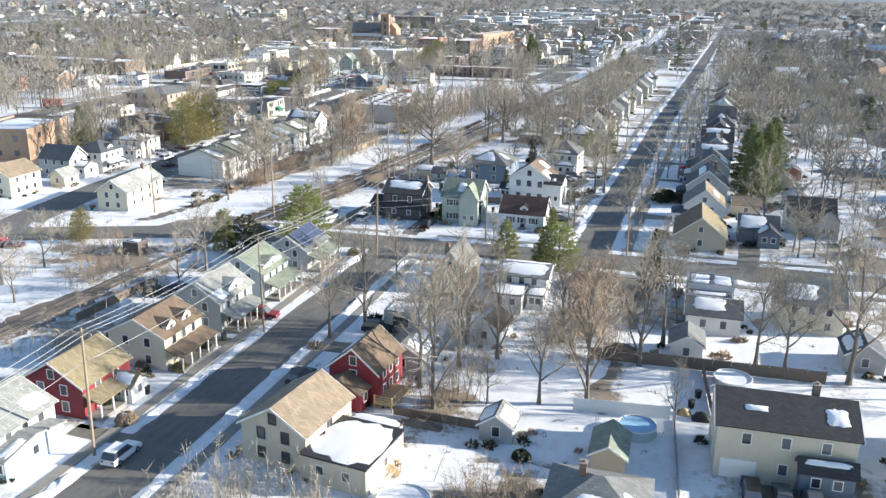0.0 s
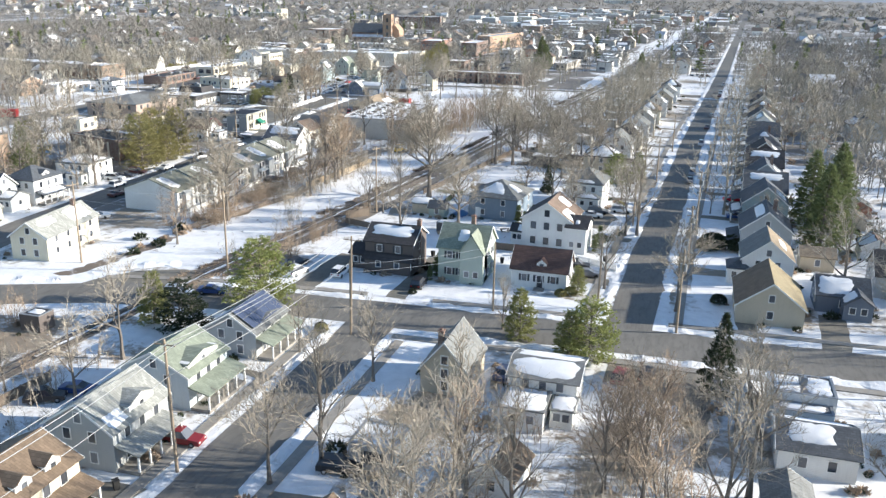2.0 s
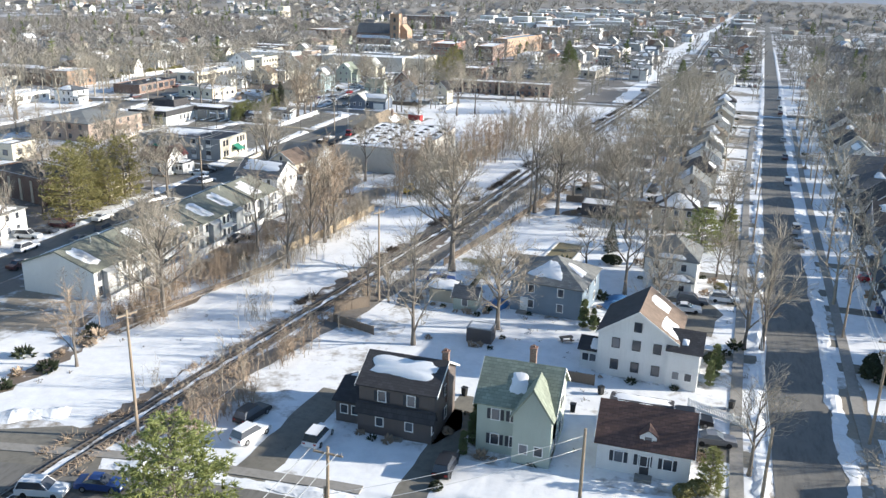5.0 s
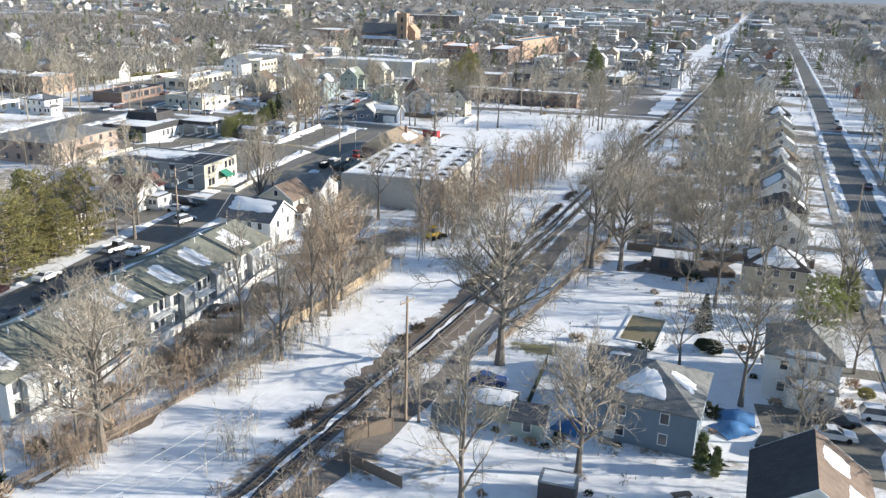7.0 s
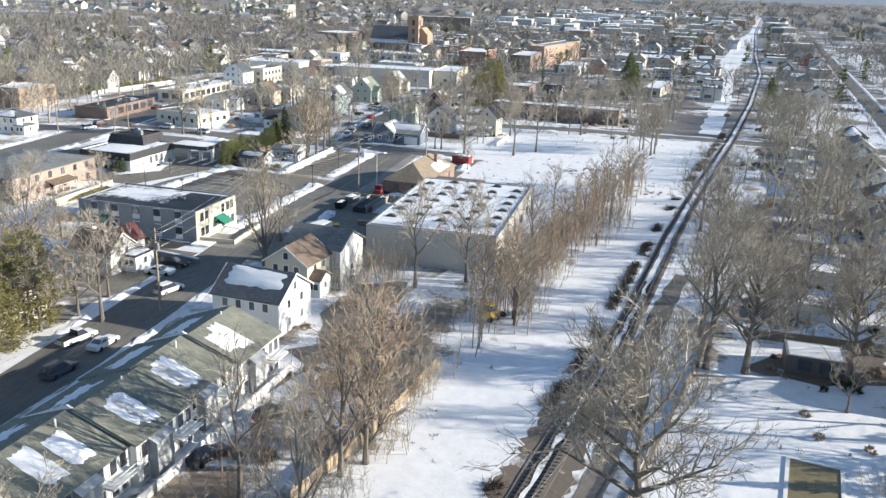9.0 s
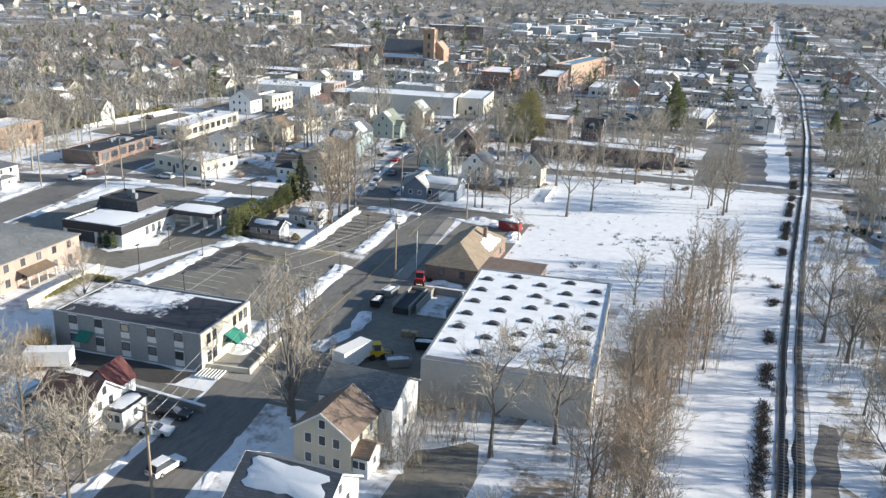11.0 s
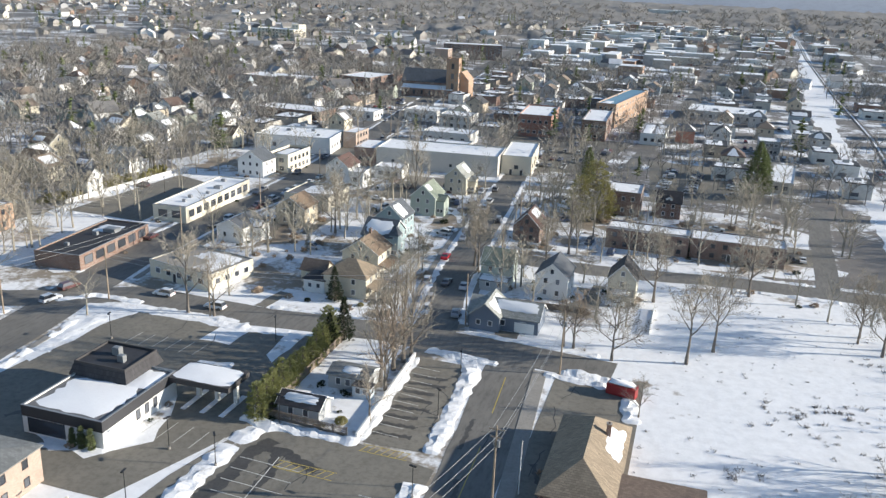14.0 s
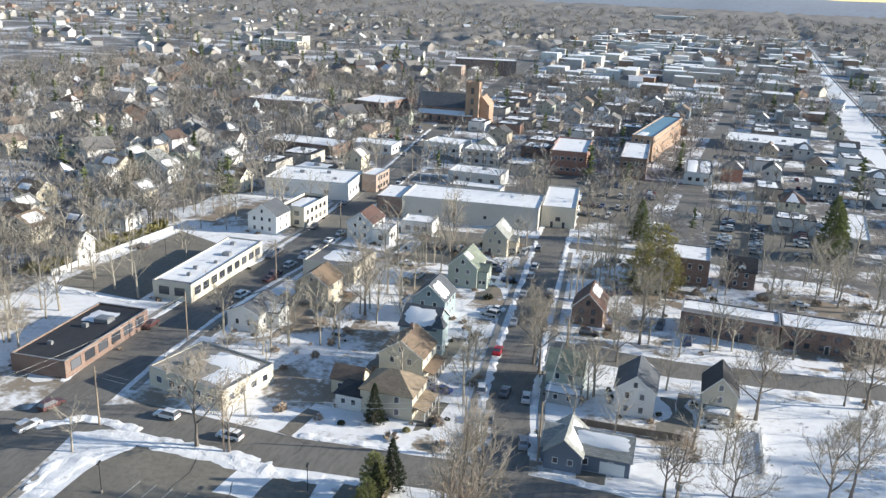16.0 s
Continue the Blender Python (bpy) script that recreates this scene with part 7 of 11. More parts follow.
for _i, (_x, _y, _w, _d, _al, _wl, _r) in enumerate([(-318, 488, 8.4, 9.6, "x", "s_white", "r_pale"), (-306, 455, 8.4, 7.4, "x", "s_white", "r_slate"), (-330, 464, 10, 9, "y", "s_cream", "r_brown"), (-337, 447, 10, 9, "x", "s_cream", "r_pale"), (-353, 525, 11, 9, "x", "s_white", "r_pale"), (-340, 545, 9, 9, "y", "s_white", "r_grey"),
                                                     (-356, 496, 10, 9, "x", "s_yellow", "r_brown"), (-326, 512, 8, 8, "y", "s_yellow", "r_grey"), (-345, 478, 8, 8, "y", "s_cream", "r_grey"), (-308, 545, 9, 8, "x", "s_cream", "r_brown"), (-330, 575, 9, 9, "y", "s_white", "r_grey"), (-365, 560, 9, 9, "y", "s_white", "r_pale"), (-322, 432, 9, 9, "y", "s_tan", "r_brown")]):
    house(_x, _y, _w, _d, 5.4, 3.0, _al, _wl, _r, ("white", "cream", "pale")[_i % 3] + " gabled house among bare trees", win={"S": 2, "E": 2, "W": 2}, snow=[(1, 0.1, 0.9, 0.2, 0.9)] if _i % 3 else [(0, 0.1, 0.6, 0.2, 0.7)], rz=(-4, 0, 5)[_i % 3])

# ---- the town beyond: church, brick blocks, far offices ----
def church():
    th = Thing("church", "large brown-brick church with a square bell tower", "church")
    th.add("nave", gable_walls(34, 17, 9, 7, "x").mesh("nave", "brick_brown"))
    q = roof_quads(34, 17, 9, 7, "x", 0.4)
    th.add("roof", Shape().slab(q[0], 0.25).slab(q[1], 0.25).mesh("roof", "r_slate"))
    th.add("aisle", Shape().box(-16, 16, -13, -8.4, -0.2, 5.2).mesh("aisle", "brick_brown"))
    th.add("aisle_roof", Shape().slab([(-16.3, -13.3, 5.2), (16.3, -13.3, 5.2), (16.3, -8.3, 7.2), (-16.3, -8.3, 7.2)], 0.2).mesh("aisle_roof", "roofsnow"))
    # tower in orange brick: the sunlit east face's tone put into its colour
    th.add("tower", Shape().box(-3.4, 3.4, -3.4, 3.4, -0.2, 23).mesh("tower", "brick_orange"), m=pose(16, -9, 0))
    for sx in (-1, 1):
        for sy in (-1, 1):
            th.add("buttress", Shape().box(sx * 3.2 - 0.6, sx * 3.2 + 0.6, sy * 3.2 - 0.6, sy * 3.2 + 0.6, -0.2, 24.6).mesh("buttress", "brick_orange"), m=pose(16, -9, 0))
    th.add("crenel", Shape().box(-3.6, 3.6, -3.6, -3.1, 23, 24.2).box(-3.6, 3.6, 3.1, 3.6, 23, 24.2).box(-3.6, -3.1, -3.1, 3.1, 23, 24.2).box(3.1, 3.6, -3.1, 3.1, 23, 24.2).mesh("crenel", "brick_orange"), m=pose(16, -9, 0))
    for z in (6, 12, 18):
        f, p, _, _ = window_meshes(1.6, 3.2, "dark")
        for sd in ("S", "E"):
            j = th.add("window", f, m=pose(16, -9, 0) @ wall_pose(sd, 0, z, 6.8, 6.8))
            th.add("pane", p, j)
    th.add("front", gable_walls(9, 15, 11, 5, "y").mesh("front", "brick_orange"), m=pose(20.6, 0.5, 0))
    for k in range(6):
        f, p, _, _ = window_meshes(1.2, 2.4, "dark")
        j = th.add("window", f, m=pose(-13 + 5 * k, -13, 1.6))
        th.add("pane", p, j)
    return th


church().put(pose(-286, 748, 0, 0, 0, 4))
FOOT.append((-286, 748, 24, 18))
flat_block(-197.6, 650, 15.6, 36, 9.6, "brick", "graytar", "red-brick block with pale cornice and snow on its roof", floors=2, snow=[(0, 1, 0, 1)], win={"S": 5, "E": 6}, style="", parapet=0.8, rz=4)
flat_block(-169.6, 656, 11.4, 40, 9.0, "brick_brown", "graytar", "dark brick block with a white roof", floors=2, snow=[(0, 1, 0.04, 1)], win={"S": 4, "E": 5}, style="", parapet=0.6, rz=2)
flat_block(-163.6, 718, 10.4, 76, 11.6, "brick_orange", "blue_roof", "long orange-brick apartment block with a pale blue flat roof", floors=3, snow=[(0.1, 0.6, 0.02, 0.2)], win={"S": 3, "E": 11}, style="", parapet=0.6, rz=-8)
flat_block(-107.5, 752, 42, 30, 4.5, "block", "graytar", "long low building with a white roof", snow=[(0, 1, 0, 1)], win={"S": 8}, units=[(-6, -6, 3.0, 0.8), (8, -2, 2.4, 0.8), (14, -9, 2.0, 0.7)], rz=-5, name="shop_row", category="shops")
flat_block(-141.6, 655, 11.6, 32, 5.0, "whitewall", "graytar", "low pale building with twin snowy roofs", snow=[(0.03, 0.47, 0.03, 0.97), (0.53, 0.97, 0.03, 0.97)], win={"S": 3, "E": 5}, name="shop", category="shop", parapet=0.3)
flat_block(-88.6, 580, 8.4, 36, 4.0, "flat_any", "graytar", "long low shed under a clean white roof", snow=[(0, 1, 0, 1)], win={"S": 2, "E": 4}, rz=-6, name="storage_building", category="building", parapet=0.3)
flat_block(-90.4, 646, 9.4, 12, 6.0, "greywall", "graytar", "pale grey two-storey office with a snowy roof", floors=2, snow=[(0, 1, 0, 1)], win={"S": 4, "E": 3}, style="")
flat_block(-385, 735, 44, 22, 6.0, "brick_tan", "graytar", "low wide school-like building with a snowy roof", snow=[(0, 1, 0, 1)], win={"S": 8, "E": 4}, units=[(-8, 3, 2.4, 1), (6, 2, 2.4, 1)], rz=-4)
flat_block(-325, 736, 22, 30, 10.5, "brick_brown", "graytar", "three-storey dark brick office with a lit end wall", floors=3, snow=[(0, 1, 0, 1)], win={"S": 6, "E": 6}, rz=-8)
flat_block(-318, 625, 36, 18, 4.8, "brick_brown", "graytar", "low brick shop row with a snowy roof", snow=[(0, 1, 0, 1)], win={"S": 8, "E": 3}, rz=-3, name="shop_row", category="shops")
flat_block(-290, 640, 22, 13, 4.2, "whitewall", "graytar", "white shop with yellow sign board and snowy roof", snow=[(0, 1, 0, 1)], win={"S": 5, "E": 3}, name="shop", category="shop")
flat_block(-258, 655, 18, 16, 5.2, "whitewall", "graytar", "white corner shop", snow=[(0, 1, 0, 1)], win={"S": 4, "E": 4}, name="shop", category="shop", rz=-5)
flat_block(-228, 600, 22, 14, 4.8, "flat_any", "graytar", "low shop with roof units", snow=[(0, 1, 0, 1)], win={"S": 4}, units=[(2, 2, 2, 0.8)], name="shop", category="shop")
flat_block(-222, 575, 20, 8, 4.6, "flat_any", "graytar", "low annex building", snow=[(0, 1, 0, 1)], win={"S": 4}, name="shop", category="shop")
flat_block(-236, 640, 16, 14, 6.4, "whitewall", "graytar", "white two-storey building", snow=[(0, 1, 0, 1)], win={"S": 4, "E": 3}, floors=2)
flat_block(-333, 1015, 54, 20, 13.2, "brick_brown", "graytar", "long five-storey brick apartment slab", floors=5, snow=[(0, 1, 0, 1)], win={"S": 14, "E": 4}, style="", rz=13, name="apartment_building", category="apartments")
flat_block(-336, 931, 11.5, 15, 14.0, "brick_tan", "graytar", "tall windowless tan tower block", floors=5, snow=[(0, 1, 0, 1)], win={"E": 2}, rz=4)
flat_block(-590, 1120, 50, 20, 9, "cream", "graytar", "pale three-storey school on the far slope", floors=3, snow=[(0, 1, 0, 1)], win={"S": 10, "E": 4}, rz=-8, name="school_building", category="school")
flat_block(-572, 1130, 10, 14, 14, "cream", "graytar", "pale tower of the far school", floors=4, win={"S": 2, "E": 3}, rz=-8)
flat_block(-245, 2720, 110, 50, 14, "flat_any", "graytar", "far warehouse with a wide snowy roof", snow=[(0, 1, 0, 1)], win={"S": 8})

# ---- utility poles, wires, lamps ----
def pole_thing(h, arms, transformer, label, mat="polewood"):
    t = Thing("utility_pole", label, "utility pole", "utility poles")
    t.add("pole", Shape().tube([(0, 0, -0.5), (0, 0, h * 0.5), (0, 0, h)], [0.19, 0.16, 0.12], 8).mesh("pole", mat))
    for z, w in arms:
        t.add("crossarm", Shape().box(-w / 2, w / 2, -0.06, 0.06, z - 0.07, z + 0.07).mesh("crossarm", mat))
        for k in (-0.46, 0.46):
            t.add("insulator", Shape().tube([(k * w, 0, z + 0.05), (k * w, 0, z + 0.22), (k * w, 0, z + 0.3)], [0.03, 0.06, 0.04], 6).mesh("insulator", "grey_metal"))
    for a in range(transformer):
        t.add("transformer", Shape().tube([(0.36 * math.cos(a * 2.1), 0.36 * math.sin(a * 2.1), h - 3.2), (0.36 * math.cos(a * 2.1), 0.36 * math.sin(a * 2.1), h - 2.2)], [0.24, 0.24], 10).mesh("transformer", "grey_metal"))
    return t


P_TALL = pole_thing(15, [(14.4, 2.4)], 0, "tall weathered wooden utility pole with a crossarm")
P_TRANS = pole_thing(13, [(12.4, 2.2), (11.2, 1.6)], 2, "wooden utility pole carrying grey transformers")
P_PLAIN = pole_thing(11.5, [], 0, "plain wooden utility pole beside the street")


def wire(a, b, sag=0.8, r=0.04):
    pts = []
    for k in range(11):
        u = k / 10
        pts.append((a[0] + (b[0] - a[0]) * u, a[1] + (b[1] - a[1]) * u, a[2] + (b[2] - a[2]) * u - 4 * sag * u * (1 - u)))
    return single("power_line", Shape().tube(pts, [r] * 11, 3), "wire", "thin overhead wire strung between poles", "wire", smooth=True, group="overhead wires")


def line_of(spots, kind, h, levels, rz=0.0, lean=0.0, r=0.028):
    for i, (x, y) in enumerate(spots):
        kind.put(pose(x, y, 0, 0, lean * (1 if i % 2 else -0.5), rz))
    for (ax, ay), (bx, by) in zip(spots, spots[1:]):
        for z, off in levels:
            wire((ax + off, ay, h + z), (bx + off, by, h + z), 0.02 * math.hypot(bx - ax, by - ay), r)


line_of([(-58.6, 20), (-58, 66), (-56.6, 102), (-53.5, 141)], P_TALL, 14.6, [(0, -1.1), (0, 0.2), (0, 1.1), (-3.6, 0)], 0, 1.2, 0.042)
line_of([(-53.5, 141), (-36, 156.4)], P_PLAIN, 10.8, [(0, 0), (-1.2, 0)])
line_of([(-111.7, 155.2), (-84, 158.5), (-74.6, 206), (-63, 268)], P_TALL, 14.2, [(0, -0.9), (0, 0.9), (-2.4, 0)], 70, 0.0, 0.016)
line_of([(-8.2, 157), (-7.4, 184), (-6, 216), (-4, 252), (-1.8, 300), (1, 345), (4, 390), (7, 440), (10, 500)], P_TRANS, 12.6, [(0, -0.8), (0, 0.8), (-2.6, 0), (-3.4, 0.1)])
line_of([(-20.4, 162), (-19, 215), (-16.5, 262), (-14, 307)], P_PLAIN, 10.4, [(0, 0), (-1, 0)])
line_of([(-139.5, 258), (-150.3, 309), (-142.2, 339), (-140.5, 384)], P_TRANS, 12.2, [(0, -0.7), (0, 0.7), (-2.4, 0)])
line_of([(-251, 320), (-254, 368), (-246.4, 420), (-247, 462), (-247.5, 505), (-252, 550), (-257, 600)], P_PLAIN, 10.8, [(0, 0), (-1.1, 0)])
line_of([(-240, 383), (-214.8, 383.2), (-176, 397)], P_PLAIN, 10.6, [(0, 0), (-1, 0)])
line_of([(-163.5, 400), (-165.4, 440), (-169, 478), (-175, 520)], P_PLAIN, 10.4, [(0, 0), (-1, 0)])
line_of([(24, 110.5), (27, 146)], P_PLAIN, 10.4, [(0, 0)])
_lp = Thing("parking_lamp", "black parking-lot lamp post with a shoebox head", "lamp post", "parking lot lamps")
_lp.add("post", Shape().tube([(0, 0, -0.1), (0, 0, 5.4)], [0.07, 0.055], 6).mesh("post", "black_metal"))
_lp.add("base", Shape().tube([(0, 0, -0.1), (0, 0, 0.5)], [0.22, 0.22], 10).mesh("base", "walk"))
_lp.add("head", Shape().box(-0.55, 0.55, -0.16, 0.16, 5.35, 5.5).mesh("head", "black_metal"))
for _x, _y in ((-153.2, 337), (-151.5, 318), (-189, 322), (-183, 334.5), (-172, 312), (-156.8, 360), (-157.6, 376), (-180, 348.6), (-196, 377), (-226, 366), (-284, 436), (-284, 466), (-192, 336)):
    _lp.put(pose(_x, _y, 0, 0, 0, rnd(0, 180)))
_fp = Thing("flagpole", "slim white flagpole in front of the shop", "flagpole")
_fp.add("mast", Shape().tube([(0, 0, -0.2), (0, 0, 8.5)], [0.09, 0.05], 8).mesh("mast", "trim"))
_fp.add("ball", Shape().tube([(0, 0, 8.5), (0, 0, 8.6), (0, 0, 8.7)], [0.05, 0.12, 0.04], 8).mesh("ball", "grey_metal"))
_fp.put(pose(-139.4, 343.6, 0))

# ---- parked cars ----
def car_thing(paint, kind, label, fine=True):
    t = Thing("car", label, "car", "parked cars")
    L, Wd, H = {"sedan": (4.7, 1.8, 1.42), "suv": (4.75, 1.88, 1.72), "pickup": (5.5, 1.95, 1.8)}[kind]
    b = L / 2
    low = [(-b, 0.35), (b, 0.3), (b, 0.62), (b - 0.12, 0.8), (b * 0.42, 0.95), (-b * 0.72, 1.0), (-b, 0.92)]
    hw = Wd / 2
    s = Shape()
    n = len(low)
    vs = [(x, -hw * (0.93 if z > 0.7 else 1), z) for x, z in low] + [(x, hw * (0.93 if z > 0.7 else 1), z) for x, z in low]
    s.add(vs, [tuple(range(n)), tuple(range(2 * n - 1, n - 1, -1))] + [(i, n + i, n + (i + 1) % n, (i + 1) % n) for i in range(n)])
    if fine:
        t.add("body", s.mesh("body", paint))
    x0, x1, x2, x3 = {"sedan": (-b * 0.68, -b * 0.38, b * 0.06, b * 0.42), "suv": (-b * 0.96, -b * 0.8, b * 0.08, b * 0.42), "pickup": (-b * 0.18, -b * 0.12, b * 0.22, b * 0.46)}[kind]
    g = Shape()
    a, c = hw * 0.9, hw * 0.72
    g.add([(x0, -a, 0.96), (x3, -a, 0.92), (x3, a, 0.92), (x0, a, 0.96), (x1, -c, H - 0.05), (x2, -c, H - 0.05), (x2, c, H - 0.05), (x1, c, H - 0.05)],
          [(0, 1, 5, 4), (1, 2, 6, 5), (2, 3, 7, 6), (3, 0, 4, 7), (4, 5, 6, 7), (0, 3, 2, 1)])
    t.add("glasshouse", g.mesh("glasshouse", "glass"))
    top = s if not fine else Shape()
    top.box(x1 - 0.03, x2 + 0.03, -c - 0.02, c + 0.02, H - 0.06, H)
    if fine:
        t.add("car_roof", top.mesh("car_roof", paint))
    else:                                                     # body, pillars and roof as one shell
        for px, qx in ((x0, x1), (x3, x2)):
            for sg in (-1, 1):
                s.tube([(px, sg * a * 0.98, 0.92), (qx, sg * c, H - 0.04)], [0.05, 0.05], 4)
        t.add("body", s.mesh("body", paint))
    if kind == "pickup":
        t.add("load_bed", Shape().box(-b + 0.1, x0 - 0.1, -hw * 0.8, hw * 0.8, 0.9, 1.02).mesh("load_bed", "tyre"))
    w = Shape().tube([(0, -0.11, 0), (0, 0.11, 0)], [0.33, 0.33], 10).mesh("wheel", "tyre")
    rm = Shape().tube([(0, -0.125, 0), (0, 0.125, 0)], [0.19, 0.19], 8).mesh("rim", "grey_metal")
    if not fine:                                              # far-off cars: wheels and axle in one part
        w = Shape().tube([(0, -hw, 0), (0, -hw + 0.2, 0)], [0.33, 0.33], 8).tube([(0, hw - 0.2, 0), (0, hw, 0)], [0.33, 0.33], 8).tube([(0, -hw + 0.1, 0), (0, hw - 0.1, 0)], [0.06, 0.06], 4).mesh("axle", "tyre")
    for wx in (-b * 0.62, b * 0.62):
        for wy in (-hw + 0.08, hw - 0.08) if fine else (0,):
            j = t.add("wheel" if fine else "axle", w, m=pose(wx, wy, 0.33))
            if fine:
                t.add("rim", rm, j)
    for wy in (-hw * 0.68, hw * 0.68) if fine else ():
        t.add("headlight", Shape().box(b - 0.04, b + 0.02, wy - 0.18, wy + 0.18, 0.56, 0.7).mesh("headlight", "trim"))
        t.add("tail_light", Shape().box(-b - 0.02, -b + 0.04, wy - 0.16, wy + 0.16, 0.66, 0.86).mesh("tail_light", "red_paint"))
    return t


C_WHITE, C_RED, C_BRIGHT, C_BLUE, C_BLACK = (car_thing("car_white", "suv", "white sport utility car parked at the kerb"), car_thing("car_red", "suv", "dark red car parked in a snowy driveway"), car_thing("car_bright", "sedan", "bright red car parked on the street"),
                                             car_thing("car_blue", "sedan", "dark blue car parked in the snow"), car_thing("car_black", "suv", "black car parked on a driveway"))
C_PICK = car_thing("car_white", "pickup", "white pickup truck parked on the street")
C_ANY = [car_thing("car_any", "sedan", "parked sedan with winter grime", False), car_thing("car_any", "suv", "parked sport utility car with winter grime", False)]
for _k, (_x, _y, _a) in enumerate([(-137.4, 199, 88), (-143.4, 207, 91), (-137.9, 214.5, 90), (-138.2, 222, 89), (-144.2, 228.6, 90), (-138.8, 236.4, 88), (-139.2, 245, 91), (-27.4, 222.4, 6), (-28.2, 218.6, 4), (-33.2, 214.6, 80)]):
    C_ANY[_k % 2].put(pose(_x, _y, 0.035, 0, 0, _a))
C_BLACK.put(pose(-40.7, 107.4, 0.03, 0, 0, 8))
C_BLACK.put(pose(-44.6, 89.4, 0.03, 0, 0, 84))
C_BLUE.put(pose(-81.4, 149.2, 0.04, 0, 0, 12))
C_ANY[1].put(pose(-86.0, 146.6, 0.04, 0, 0, 14))
for _c, _x, _y, _a in ((C_WHITE, -54.9, 66.5, 90), (C_RED, -59.4, 107.3, 5), (C_BLUE, -74.5, 112, 20), (C_BLUE, -78, 113.5, 10), (C_BLACK, -80.5, 110.5, 30), (C_BLACK, -74.6, 166.5, 80), (C_WHITE, -72.6, 162.6, 75), (C_WHITE, -65.4, 164.6, 90), (C_BLACK, -50.6, 163.6, 92), (C_BLUE, -68, 218, 5),
                       (C_WHITE, -143.2, 265.5, 78), (C_PICK, -143.6, 245.2, 80), (C_ANY[0], -149.5, 272, 10), (C_BLACK, -149.8, 276.5, 5), (C_WHITE, -250.6, 377.5, 80), (C_ANY[1], -252.2, 385, 80), (C_WHITE, -230.6, 389.6, 178), (C_BRIGHT, -180.6, 440.5, 95), (C_BLUE, -186.8, 418, 175), (C_WHITE, -179.2, 421.6, 100),
                       (C_ANY[0], -174.6, 422, 92), (C_ANY[0], -190.5, 420.4, 170), (C_ANY[1], -187.6, 461, 170), (C_ANY[0], -187, 464.6, 172), (C_WHITE, -216.2, 387.4, 178), (C_BLACK, 10.2, 79.5, 90), (C_ANY[0], 13.2, 79.2, 90), (C_ANY[1], 16, 79.6, 90), (C_BRIGHT, 2.4, 245, 10), (C_BLACK, 3.4, 204.8, 4), (C_BLUE, 2.8, 228.4, 2), (C_ANY[0], -24, 178.4, 8), (C_ANY[1], -22.4, 225.2, 4),
                       (C_BLACK, -26.5, 182.4, 4), (C_ANY[1], -70, 58, 20), (C_ANY[0], -122, 124, 12), (C_BRIGHT, -128, 126, 12), (C_ANY[1], -137, 128, 5), (C_PICK, -134, 300, 85), (C_ANY[0], -108, 248, 60), (C_ANY[1], -106.5, 258, 62), (C_BLACK, -109, 236, 70), (C_BLACK, -106, 264, 40), (C_ANY[0], -111, 226, 70)):
    _c.put(pose(_x, _y, 0.03, 0, 0, _a))
_rc = random.Random(5)
for _x0, _y0, _dx, _dy, _n, _a in ((-219, 497, 3.0, 0.1, 9, 88), (-218, 508, 3.0, 0.2, 8, 88), (-199, 512, 2.9, 0.2, 4, 90), (-132, 545, 0.2, 2.9, 14, 2), (-122, 545, 0.2, 2.9, 16, 2), (-108, 545, 0.2, 2.9, 16, 2), (-200, 568, 2.9, 0, 12, 88), (-198, 582, 2.9, 0, 12, 88), (-196, 600, 2.9, 0, 11, 88), (-194, 618, 2.9, 0, 10, 88),
                                   (-317, 696, 3.0, 0.2, 11, 88), (-316, 710, 3.0, 0.2, 11, 88), (-249.4, 440, 0.1, 8.5, 9, 88), (-254.5, 570, -0.9, 9.5, 9, 94), (-147, 470, 3.2, 0.2, 4, 85), (-158, 490, 0.3, 3.1, 6, 4), (-182.6, 476, -0.6, 8.5, 5, 95), (-295.6, 470, 0, 8.7, 3, 2), (-96, 478, 3.1, 0, 8, 88)):
    for _k in range(_n):
        if _rc.random() < 0.6:
            _rc.choice(C_ANY).put(pose(_x0 + _dx * _k, _y0 + _dy * _k, 0.03, 0, 0, _a + _rc.choice((0, 180)) + _rc.uniform(-2, 2)))

flat_block(-97.4, 128.4, 3.4, 3.0, 2.5, "s_brown", "tar", "dark brown box shed in the snow", snow=[(0.1, 0.9, 0.2, 0.9)], win={}, name="shed", category="shed", parapet=0.06)
for _c, _x, _y, _a in ((C_RED, -14.6, 138.6, 82), (C_BLACK, -11.4, 140.2, 84), (C_ANY[0], -29.4, 134.6, 86), (C_ANY[1], -148.6, 213, 12), (C_ANY[0], -148.2, 217, 8), (C_ANY[1], -147.8, 221, 10), (C_ANY[0], -128.4, 181, 30)):
    _c.put(pose(_x, _y, 0.035, 0, 0, _a))

